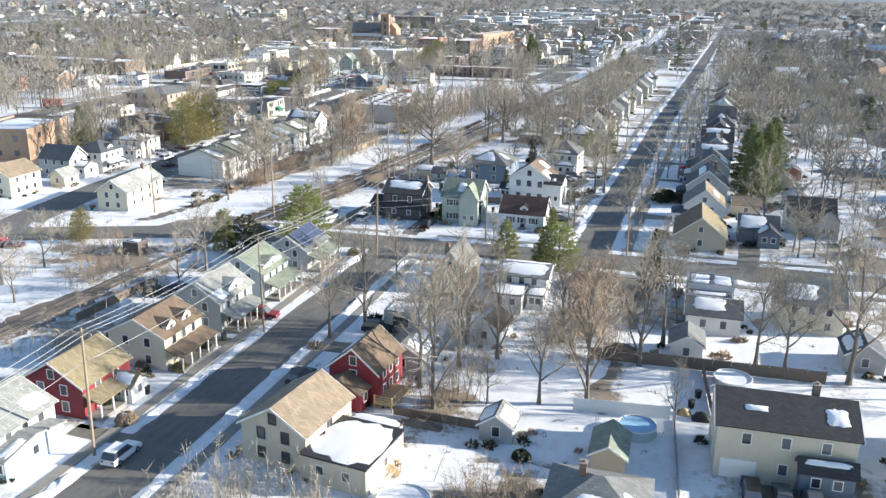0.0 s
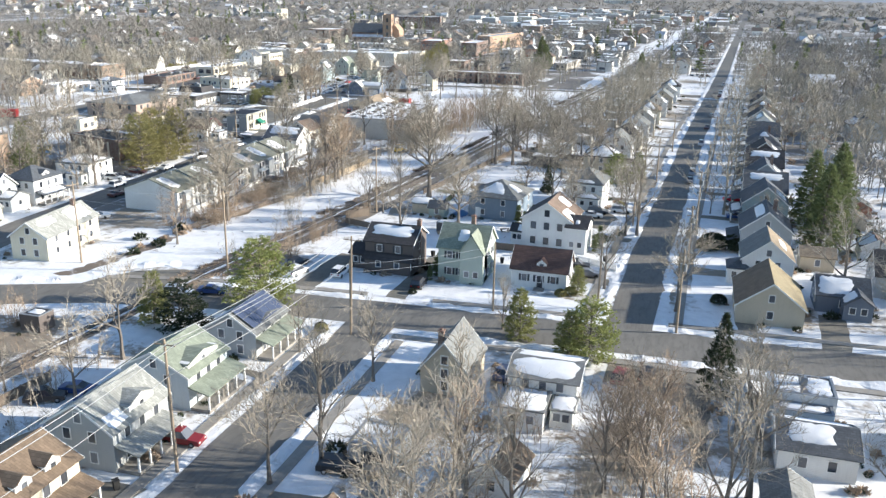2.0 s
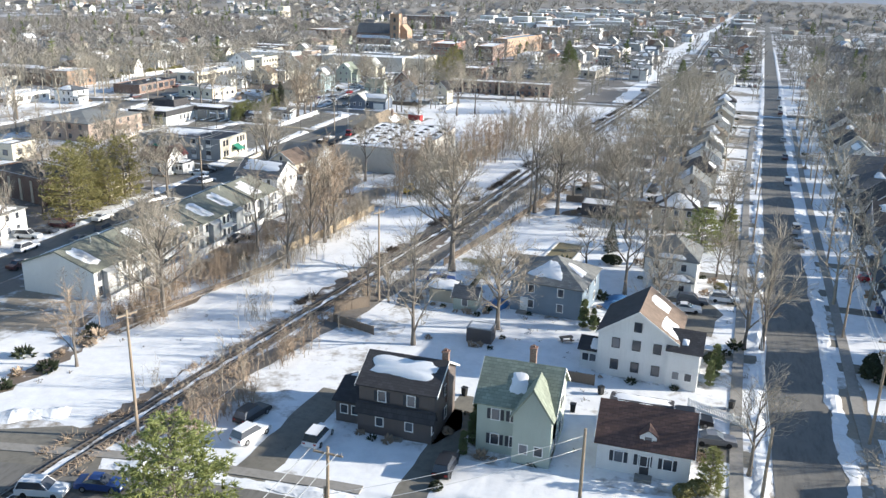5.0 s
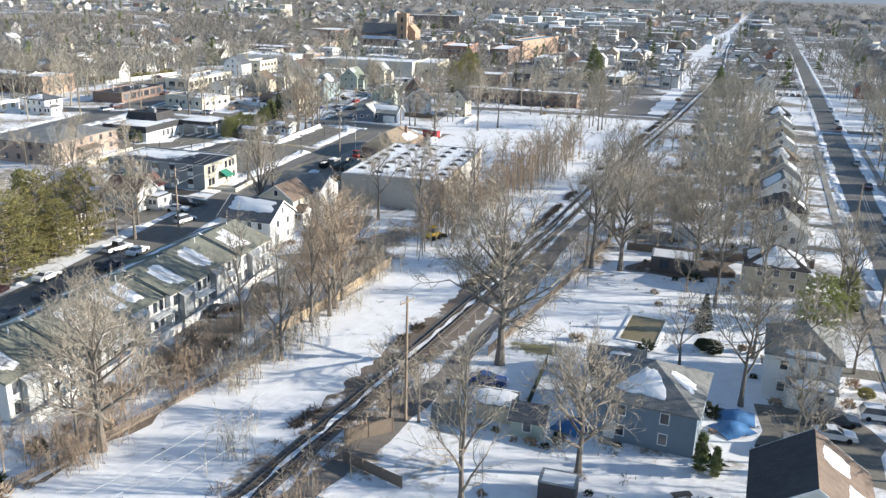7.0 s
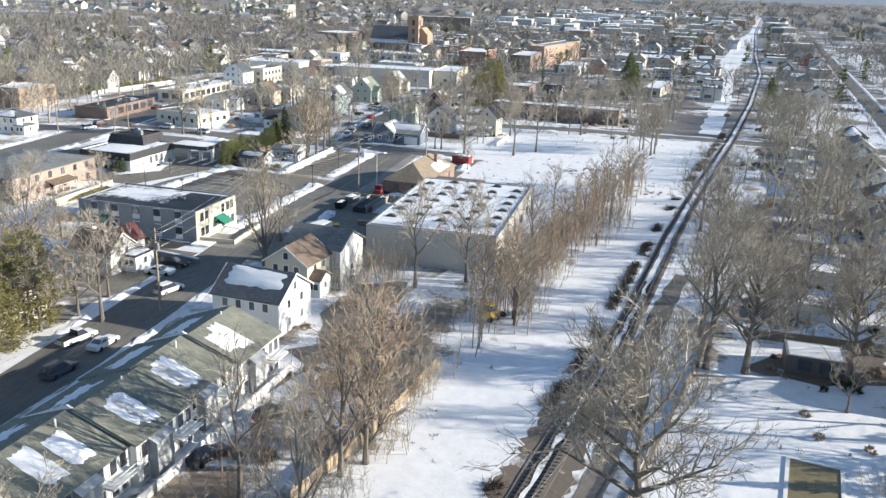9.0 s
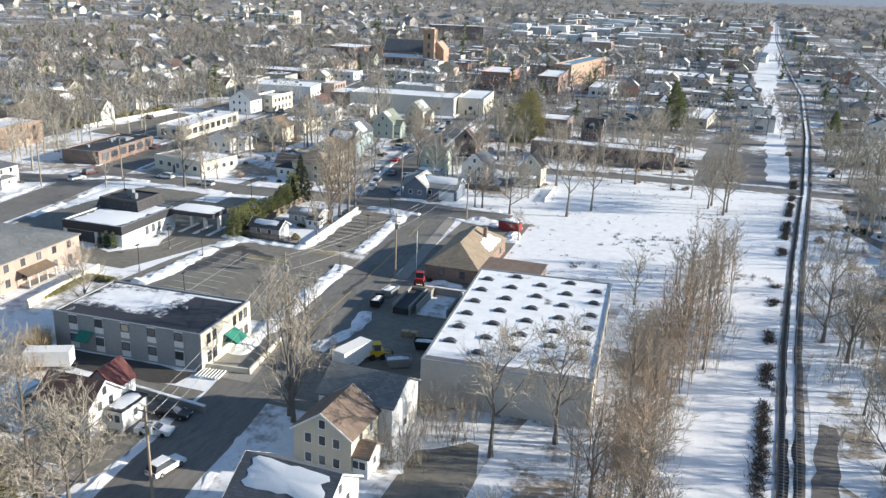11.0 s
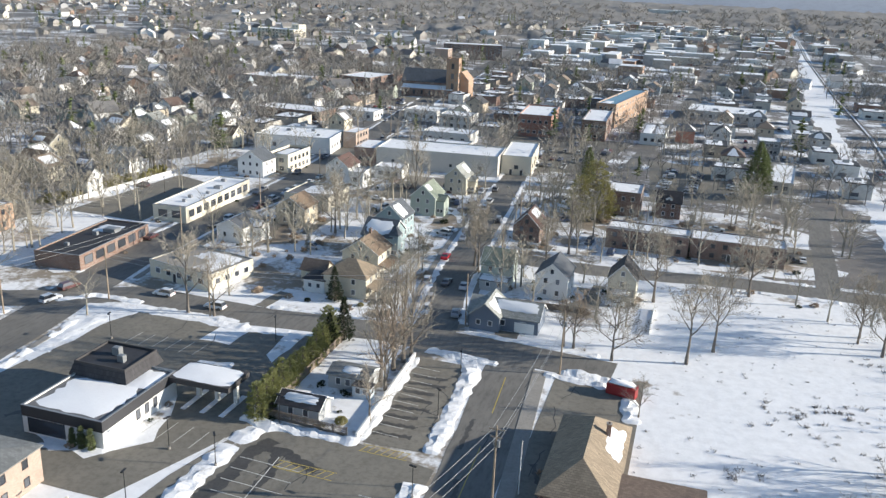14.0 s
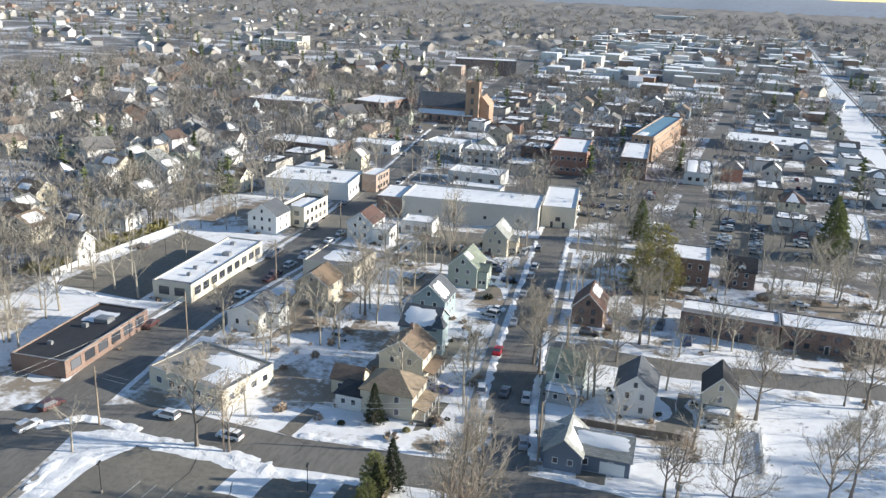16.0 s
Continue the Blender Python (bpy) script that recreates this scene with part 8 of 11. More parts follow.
# ---- fences and low walls ----
def fence(pts, h, mat, label, gap=2.4, picket=False):
    th = Thing("fence", label, "fence")
    for (ax, ay), (bx, by) in zip(pts, pts[1:]):
        ln = math.hypot(bx - ax, by - ay)
        n = max(1, round(ln / gap))
        a = math.degrees(math.atan2(by - ay, bx - ax))
        step = ln / n
        s = Shape()
        top = [(step - 0.01, 0.06)]
        k, gapw = step - 0.01, 0.09 if picket else 0.02
        while k > 0.14:                                       # boards drawn as one notched sheet
            top += [(k, h), (max(k - 0.12, 0.02), h + (0.04 if picket else 0.02)), (max(k - 0.12, 0.02), h * (0.3 if picket else 0.93)), (max(k - 0.12 - gapw, 0.01), h * (0.3 if picket else 0.93))]
            k -= 0.12 + gapw
        s.prism([(0.005, 0.06)] + top[:1] + top[1:], -0.02, 0.02, "y")
        s.box(0, step, 0.02, 0.06, h * 0.25, h * 0.25 + 0.09).box(0, step, 0.02, 0.06, h * 0.75, h * 0.75 + 0.09)
        panel, post = s.mesh("panel", mat), Shape().box(-0.06, 0.06, -0.06, 0.06, -0.3, h + 0.12).mesh("post", mat)
        for i in range(n):
            m = pose(ax + (bx - ax) * i / n, ay + (by - ay) * i / n, 0, 0, 0, a)
            th.add("panel", panel, m=m)
            th.add("post", post, m=m)
        th.add("post", post, m=pose(bx, by, 0, 0, 0, a))
    return th.put(Matrix())


fence([(-9.5, 107.5), (2, 108.2), (21, 109)], 1.8, "fence", "dark weathered board fence between snowy yards")
fence([(-30, 84.2), (-19, 83.9)], 1.2, "fence", "low dark board fence behind a red house")
fence([(2.2, 93), (3.1, 76)], 1.2, "grey_metal", "thin wire garden fence in the snow", picket=True)
fence([(5.6, 107.6), (6.6, 95.5)], 1.4, "fence", "dark board fence between two snowy yards")
fence([(-9.6, 92.0), (1.7, 93.2)], 1.7, "trim", "white panel fence across a snowy yard")
fence([(1.2, 143.6), (1.9, 124.6)], 1.7, "fence", "dark board fence beside a driveway")
fence([(-85.0, 96.5), (-84.4, 106), (-83.6, 115)], 1.5, "fence", "dark overgrown fence behind the houses")
fence([(-99.5, 222), (-97, 236), (-95.4, 256)], 1.5, "fence_tan", "tan stockade fence along the railway strip")
fence([(-106.8, 176), (-103.6, 187.6), (-100.2, 203), (-97.4, 214), (-98.2, 221)], 1.1, "fence", "low weathered grey fence along a thicket", picket=True)
fence([(-77.6, 195.6), (-70.4, 193.2)], 1.3, "fence", "low brown board fence at a yard's corner")
fence([(-79, 199), (-75, 203)], 1.8, "fence", "brown board fence at the end of a yard")
fence([(-50, 188.4), (-38.5, 188)], 1.5, "fence", "dark board fence between two houses")
fence([(-27, 186), (-19.5, 182.5)], 1.3, "trim", "low white fence on the corner lot", picket=True)
fence([(-183.5, 350), (-168.4, 349)], 1.7, "fence", "grey picket fence round a small yard", picket=True)
fence([(-183.4, 350), (-184, 384)], 1.8, "fence", "dark board fence behind a hedge")
fence([(-70, 226), (-66, 250), (-60.5, 285)], 1.4, "fence", "low dark wire fence along the yards", picket=True)
fence([(-57, 281), (-24, 282.5)], 1.6, "fence", "grey board fence between back yards")
fence([(-160, 415), (-140, 416)], 1.5, "fence", "brown board fence behind the houses")
fence([(-126, 410), (-126, 425)], 1.2, "trim", "white picket fence at a yard's edge", picket=True)
_w = Thing("low_wall", "low white concrete wall beside the parking bays", "low wall", kind="structure")
_w.add("wall", Shape().box(-0.18, 0.18, -16, 16, -0.1, 1.0).mesh("wall", "whitewall"))
_w.put(pose(-167.5, 365, 0, 0, 0, 2.6))
_w = Thing("retaining_wall", "yellowish block retaining wall below the hedge", "low wall", kind="structure")
_w.add("wall", Shape().box(-0.2, 0.2, -10, 10, -0.2, 1.6).mesh("wall", "cream"))
_w.put(pose(-195.2, 309, 0, 0, 0, 4))

# ---- yard things ----
def round_pool(x, y, r, fill, label):
    t = Thing("swimming_pool", label, "pool")
    n = 28
    ring = [(math.cos(k * math.tau / n), math.sin(k * math.tau / n)) for k in range(n)]
    s = Shape()
    vs = [(a * r, b * r, z) for z in (-0.1, 1.2) for a, b in ring]
    s.add(vs, [(k, (k + 1) % n, n + (k + 1) % n, n + k) for k in range(n)])
    t.add("side", s.mesh("side", "s_paleblue"))
    rim = Shape()
    for k in range(n):
        (a, b), (c, d) = ring[k], ring[(k + 1) % n]
        rim.tube([(a * r, b * r, 1.2), (c * r, d * r, 1.2)], [0.08, 0.08], 5, False)
    t.add("rim", rim.mesh("rim", "trim"))
    t.add("cover", Shape().add([(a * r * 0.98, b * r * 0.98, 1.1) for a, b in ring] + [(0, 0, 0.95)], [(k, (k + 1) % n, n) for k in range(n)]).mesh("cover", fill))
    t.put(pose(x, y, 0))


round_pool(-1.8, 88.7, 2.2, "pool_cover", "round above-ground pool with a pale blue cover")
round_pool(-22.8, 66.6, 2.7, "roofsnow", "round above-ground pool filled with snow")
round_pool(9.3, 105.0, 2.4, "roofsnow", "round pool full of snow behind a house")
_t = Thing("swimming_pool", "rectangular pool of murky brown water with a pale kerb", "pool")
_t.add("water", Shape().box(-2.5, 2.5, -4.9, 4.9, -0.1, 0.05).mesh("water", "pool_water"))
_t.add("kerb", Shape().box(-2.9, -2.5, -5.3, 5.3, -0.1, 0.16).box(2.5, 2.9, -5.3, 5.3, -0.1, 0.16).box(-2.5, 2.5, 4.9, 5.3, -0.1, 0.16).box(-2.5, 2.5, -5.3, -4.9, -0.1, 0.16).mesh("kerb", "trim"))
_t.put(pose(-51.0, 242.6, 0.02, 0, 0, -6))
_t = Thing("tarpaulin", "blue tarpaulin over a heap beside a house", "tarpaulin")
_s = Shape()
_n = 8
_s.add([(i * 0.6 - 2.1, j * 0.5 - 1.75, 1.1 * math.exp(-((i - 3.5) ** 2 + (j - 3.5) ** 2) / 7) + 0.1 * math.sin(i * 2.1 + j)) for j in range(_n) for i in range(_n)], [(j * _n + i, j * _n + i + 1, (j + 1) * _n + i + 1, (j + 1) * _n + i) for j in range(_n - 1) for i in range(_n - 1)])
_t.add("tarp", _s.mesh("tarp", "tarp_blue", True))
_t.put(pose(-38.6, 219.7, 0.02))
_t.put(pose(-39.0, 216.6, 0.02, 0, 0, 40))
_t.put(pose(-56.4, 211.0, 0.02, 0, 0, 70))


def covered_heap(x, y, rz, lx, ly, h, mat, label):
    """A sagging sheet thrown over stacked boards, with its hem on the ground."""
    t = Thing("covered_woodpile", label, "woodpile")
    s, n = Shape(), 9
    s.add([((i / (n - 1) - 0.5) * lx, (j / (n - 1) - 0.5) * ly, h * min(1, 3.2 * min(i, n - 1 - i, j, n - 1 - j) / (n - 1)) + 0.06 * math.sin(i * 1.9 + j * 2.7)) for j in range(n) for i in range(n)], [(j * n + i, j * n + i + 1, (j + 1) * n + i + 1, (j + 1) * n + i) for j in range(n - 1) for i in range(n - 1)])
    t.add("sheet", s.mesh("sheet", mat, True))
    for k in range(3):
        t.add("board", Shape().box(-lx * 0.54, lx * 0.5, -ly * 0.3 + k * ly * 0.25, -ly * 0.2 + k * ly * 0.25, 0.02, 0.16 + 0.1 * k).mesh("board", "fence"))
    return t.put(pose(x, y, 0.02, 0, 0, rz))


covered_heap(-5.4, 111.6, 15, 4.2, 1.8, 1.1, "fence", "dark covered woodpile behind a board fence")
covered_heap(5.4, 94.2, 5, 2.2, 1.4, 1.0, "black_metal", "dark covered heap beside a fence")
covered_heap(3.4, 95.0, -10, 1.5, 1.2, 0.8, "newwood", "heap of pale new timber in the snow")
covered_heap(-26.0, 82.6, -4, 5.0, 1.1, 0.8, "bark", "brown woodpile along a low fence")
covered_heap(-76.0, 93.2, 30, 2.6, 1.8, 1.2, "black_metal", "dark covered heap behind a house")
covered_heap(-81.6, 104.0, 10, 2.4, 2.0, 1.5, "roofsnow", "snow-covered heap beside a fence")


def machine(x, y, rz, paint, label):
    t = Thing("loader", label, "loader")
    t.add("body", Shape().box(-1.3, 1.0, -0.8, 0.8, 0.55, 1.5).mesh("body", paint))
    t.add("cab", Shape().box(-0.6, 0.5, -0.7, 0.7, 1.5, 2.5).mesh("cab", "glass"))
    t.add("cab_roof", Shape().box(-0.7, 0.6, -0.75, 0.75, 2.5, 2.6).mesh("cab_roof", paint))
    for s in (-0.6, 0.6):
        t.add("arm", Shape().tube([(0.2, s, 1.4), (1.9, s, 1.0), (2.4, s, 0.4)], [0.1, 0.1, 0.08], 5).mesh("arm", paint))
    t.add("bucket", Shape().prism([(2.2, 0.1), (3.0, 0.1), (2.5, 0.8)], -1.0, 1.0, "y").mesh("bucket", "black_metal"))
    for wx in (-0.8, 0.8):
        for wy in (-0.85, 0.85):
            t.add("wheel", Shape().tube([(wx, wy - 0.15, 0.5), (wx, wy + 0.15, 0.5)], [0.5, 0.5], 10).mesh("wheel", "tyre"))
    t.put(pose(x, y, 0.03, 0, 0, rz))


machine(-93.2, 273.5, 62, "yellow_paint", "yellow wheel loader parked behind the trees")
machine(-131.6, 303, 30, "yellow_paint", "yellow wheel loader at a storage yard")
machine(-136.2, 336.6, 100, "red_paint", "red skid loader with snow beside it")
for _x, _y, _w2, _d2, _sn in ((-134.4, 326, 3.0, 10, 0), (-129.0, 327, 5.6, 10, 1)):
    _t = Thing("storage_bin", "open dark storage bin with snow lying inside" if _sn else "dark tarred storage bay", "storage bin")
    _t.add("floor", Shape().box(-_w2 / 2, _w2 / 2, -_d2 / 2, _d2 / 2, 0, 0.3 if _sn else 1.2).mesh("floor", "dirty" if _sn else "tar"))
    for _s in (-1, 1):
        _t.add("side", Shape().box(_s * _w2 / 2 - 0.15, _s * _w2 / 2 + 0.15, -_d2 / 2, _d2 / 2, 0, 1.7).mesh("side", "walk"))
    _t.add("back", Shape().box(-_w2 / 2 + 0.15, _w2 / 2 - 0.15, _d2 / 2 - 0.3, _d2 / 2, 0, 1.7).mesh("back", "walk"))
    _t.put(pose(_x, _y, 0.02))
for _k in range(5):
    _t = Thing("crate", "stacked pale crate by the warehouse wall", "crate", "crates by the warehouse")
    _t.add("crate", Shape().box(-0.7, 0.7, -0.6, 0.6, 0, 1.1).box(-0.75, 0.75, -0.65, 0.65, 1.1, 1.18).mesh("crate", "whitewall" if _k % 2 else "grey_metal"))
    _t.put(pose(-124.0 + 0.1 * _k, 322 + 2.2 * _k, 0.03, 0, 0, rnd(-6, 6)))
_bin = Thing("wheelie_bin", "dark plastic wheeled rubbish bin", "rubbish bin", "rubbish bins")
_bin.add("body", Shape().add([(-0.25, -0.25, 0), (0.25, -0.25, 0), (0.25, 0.25, 0), (-0.25, 0.25, 0), (-0.3, -0.32, 1.0), (0.3, -0.32, 1.0), (0.3, 0.32, 1.0), (-0.3, 0.32, 1.0)], [(3, 2, 1, 0), (0, 1, 5, 4), (1, 2, 6, 5), (2, 3, 7, 6), (3, 0, 4, 7), (4, 5, 6, 7)]).mesh("body", "tyre"))
_bin.add("lid", Shape().box(-0.32, 0.32, -0.36, 0.36, 1.0, 1.08).mesh("lid", "black_metal"))
for _x, _y in ((-60.6, 97.5), (-61.2, 80), (-46, 90), (-40, 180.4), (-41.4, 200), (-22, 187.6), (5, 100), (4.2, 97), (-160.4, 410.5), (-184.6, 404.4), (-37.4, 186), (-53.2, 180)):
    _bin.put(pose(_x, _y, 0.02, 0, 0, rnd(0, 360)))
for _x, _y, _a in ((-55, 215.6, 0), (-44.0, 200.5, 30)):
    _t = Thing("picnic_table", "weathered wooden picnic table in the snow", "table")
    _t.add("tabletop", Shape().box(-0.9, 0.9, -0.38, 0.38, 0.7, 0.76).mesh("tabletop", "fence"))
    for _s in (-0.7, 0.7):
        _t.add("bench", Shape().box(-0.9, 0.9, _s - 0.13, _s + 0.13, 0.42, 0.47).mesh("bench", "fence"))
        _t.add("leg", Shape().box(_s - 0.05, _s + 0.05, -0.7, 0.7, 0.3, 0.4).box(_s - 0.05, _s + 0.05, -0.3, -0.2, 0, 0.7).box(_s - 0.05, _s + 0.05, 0.2, 0.3, 0, 0.7).mesh("leg", "fence"))
    _t.put(pose(_x, _y, 0.02, 0, 0, _a))

# ---- trees ----
ROADS = [(A_ST, 5.2), (B_ST, 6.5), (C_ST, 5.6), (H_ST, 6.5), (G_ST, 6.5), (F_ST, 7.8), (I_ST, 6.2), (J_ST, 6), (K_ST, 4.6), (M_ST, 5), (L_ST, 5), (RAIL, 3.5), (STRIP, 6.5)]


def open_yard(x, y):
    """Yards behind the east row and along its street, where few trees stand."""
    return (10 < x < 64 and 188 < y < 300 and random.random() < 0.72) or (-24.5 < x < -1 and 165 < y < 320 and random.random() < 0.5)


def free(x, y, r=0.0):
    """Whether a spot lies clear of streets, track and buildings."""
    for px, py, hw, hd in FOOT:
        if abs(x - px) < hw + r and abs(y - py) < hd + r:
            return False
    for line, w in ROADS:
        for (ax, ay), (bx, by) in zip(line, line[1:]):
            dx, dy = bx - ax, by - ay
            k = min(1, max(0, ((x - ax) * dx + (y - ay) * dy) / (dx * dx + dy * dy)))
            if (x - ax - dx * k) ** 2 + (y - ay - dy * k) ** 2 < (w + r) ** 2:
                return False
    return True


def bare_tree(seed, h, spread=0.42, fork=0.3, twigs=3, limbs=6, tw_mat="twig", lean=0.0, thick=0.027, stout=1.0):
    """A leafless tree: a tapered trunk, forking limbs, branches and many fine twigs."""
    r = random.Random(seed)
    trunk, crown = Shape(), Shape()
    R = (h * 0.016 + 0.06) * stout
    pts = [Vector((0, 0, -0.2))]
    n = 6
    for i in range(1, n + 1):
        k = i / n
        pts.append(Vector((r.uniform(-1, 1) * 0.02 * h * k + lean * h * k * 0.1, r.uniform(-1, 1) * 0.02 * h * k, h * 0.72 * k)))
    trunk.tube(pts, [R * 1.35] + [R * (1 - 0.8 * i / n) for i in range(1, n + 1)], 7)

    def grow(p, d, length, rad, level):
        q, dd = p, d.copy()
        segs = (4, 3, 2)[level]
        line = [p]
        for _ in range(segs):
            dd = (dd + Vector((r.uniform(-1, 1), r.uniform(-1, 1), r.uniform(-0.25, 0.55))) * (0.16 + 0.05 * level)).normalized()
            q = q + dd * length / segs
            line.append(q)
        if level == 0:
            trunk.tube(line, [rad * (1 - 0.75 * i / segs) for i in range(segs + 1)], 5, False)
        else:
            crown.tube(line, [rad * (1 - 0.8 * i / segs) for i in range(segs + 1)], 3, False)
        kids = (6, 5, 3)[level] if twigs > 2 else (5, 5, 4)[level] if twigs > 1 else (4, 5, 4)[level]
        for c in range(kids):
            k = 0.25 + 0.75 * (c + r.random()) / kids
            i = min(int(k * segs), segs - 1)
            at = line[i].lerp(line[i + 1], k * segs - i)
            base = (line[i + 1] - line[i]).normalized()
            side = base.orthogonal().normalized()
            side.rotate(Matrix.Rotation(r.random() * math.tau, 3, base))
            nd = (base * 0.75 + side * r.uniform(0.5, 0.95) + Vector((0, 0, 0.22))).normalized()
            if level < 1 or (level == 1 and twigs > 2):
                grow(at, nd, length * r.uniform(0.42, 0.62), rad * 0.42, level + 1)
            else:
                e = at + nd * length * r.uniform(0.5, 0.95)
                crown.spike(at, e, thick + 0.0006 * h)
                for _ in range(5):
                    m = at.lerp(e, r.uniform(0.2, 0.95))
                    sd = nd.orthogonal().normalized()
                    sd.rotate(Matrix.Rotation(r.random() * math.tau, 3, nd))
                    crown.blade(m, m + (nd + sd * r.uniform(0.5, 1.0) + Vector((0, 0, 0.15))).normalized() * length * r.uniform(0.28, 0.55), thick * 0.75, r.random() * math.pi)

    for c in range(limbs):
        k = fork + (1 - fork) * (c + r.random() * 0.8) / limbs
        i = min(int(k * n), n - 1)
        at = pts[i].lerp(pts[i + 1], k * n - i)
        a = c * 2.4 + r.random()
        up = 0.55 + 0.7 * k
        d = Vector((math.cos(a) * spread * 2, math.sin(a) * spread * 2, up)).normalized()
        grow(at, d, h * r.uniform(0.34, 0.46) * (1.15 - 0.45 * k), R * 0.5 * (1.2 - 0.5 * k), 0)
    grow(pts[-1], Vector((r.uniform(-0.2, 0.2), r.uniform(-0.2, 0.2), 1)).normalized(), h * 0.3, R * 0.3, 0)
    return trunk.mesh("trunk", "bark"), crown.mesh("crown", tw_mat)


def tree_thing(seed, h, label, **kw):
    t = Thing("tree", label, "tree")
    t.stem = True
    a, b = bare_tree(seed, h, **kw)
    t.add("trunk", a)
    t.add("crown", b)
    return t


BARE = [tree_thing(11, 14, "tall leafless tree with a wide grey-brown crown", spread=0.5, limbs=7),
        tree_thing(12, 16, "tall slender leafless tree in a yard", spread=0.2, fork=0.14, limbs=8, twigs=2),
        tree_thing(13, 12, "leafless street tree with forked limbs", spread=0.42, fork=0.35),
        tree_thing(14, 15, "large leafless shade tree with spreading limbs", spread=0.62, fork=0.22, limbs=8),
        tree_thing(15, 13, "leafless tree with upright reddish branches", spread=0.2, fork=0.1, limbs=9, twigs=2, tw_mat="twig_red"),
        tree_thing(16, 10, "young leafless tree near a street", spread=0.34, twigs=2, limbs=6),
        tree_thing(17, 17, "tall leafless tree with a thin high crown", spread=0.34, fork=0.45, limbs=6),
        tree_thing(19, 16, "massive old leafless tree with low spreading limbs", spread=0.56, fork=0.33, limbs=14, stout=1.4)]
FARB = [tree_thing(61, 13, "leafless tree with a rounded grey crown", spread=0.5, limbs=6, twigs=2, thick=0.035), tree_thing(62, 15, "tall leafless tree among houses", spread=0.32, limbs=6, twigs=2, thick=0.035), tree_thing(63, 12, "leafless street tree along the block", spread=0.42, limbs=6, twigs=2, thick=0.035), tree_thing(64, 14, "spreading leafless tree behind houses", spread=0.6, limbs=7, fork=0.22, twigs=2, thick=0.035),
        tree_thing(65, 12, "leafless tree with reddish upright twigs", spread=0.28, limbs=6, fork=0.2, twigs=2, tw_mat="twig_red", thick=0.035), tree_thing(66, 10, "young leafless tree beside a street", spread=0.34, twigs=2, limbs=7, thick=0.03), tree_thing(67, 16, "tall thin leafless tree in a yard", spread=0.34, fork=0.45, limbs=7, twigs=2, thick=0.035)]
SMALL = [tree_thing(21, 7, "small leafless ornamental tree", spread=0.5, fork=0.15, twigs=2, limbs=6, tw_mat="twig_red"),
         tree_thing(22, 6, "small leafless sapling in snow", spread=0.3, fork=0.2, twigs=2, limbs=5)]


def plant(kind, x, y, s=1.0, rz=None):
    kind.put(Matrix.Translation((x, y, -0.1 if kind.name == "shrub" else 0.0)) @ Matrix.Rotation(radians(rnd(0, 360) if rz is None else rz), 4, "Z") @ Matrix.Scale(s, 4))


def thicket_thing(seed, tw):
    """A clump of thin upright stems in a haze of fine twigs."""
    r = random.Random(seed)
    s = Shape()
    for _ in range(13):
        p = Vector((r.gauss(0, 1.2), r.gauss(0, 1.2), -0.1))
        d = Vector((r.gauss(0, 0.2), r.gauss(0, 0.2), 1)).normalized()
        ln = r.uniform(2.0, 6.0)
        s.spike(p, p + d * ln, 0.045)
        for _ in range(9):
            at = p + d * ln * r.uniform(0.15, 0.95)
            e = at + (d + Vector((r.gauss(0, 0.75), r.gauss(0, 0.75), 0.1))).normalized() * r.uniform(0.5, 1.7)
            s.blade(at, e, 0.026, r.random() * math.pi)
            m = at.lerp(e, r.uniform(0.3, 0.7))
            s.blade(m, m + Vector((r.gauss(0, 0.5), r.gauss(0, 0.5), r.uniform(0, 0.6))), 0.022, r.random() * math.pi)
    t = Thing("thicket", "leafless brown thicket of thin stems", "thicket", kind="stuff")
    t.add("thicket", s.mesh("thicket", tw))
    return t


THICK = [thicket_thing(31, "twig"), thicket_thing(32, "twig_red"), thicket_thing(33, "twig")]


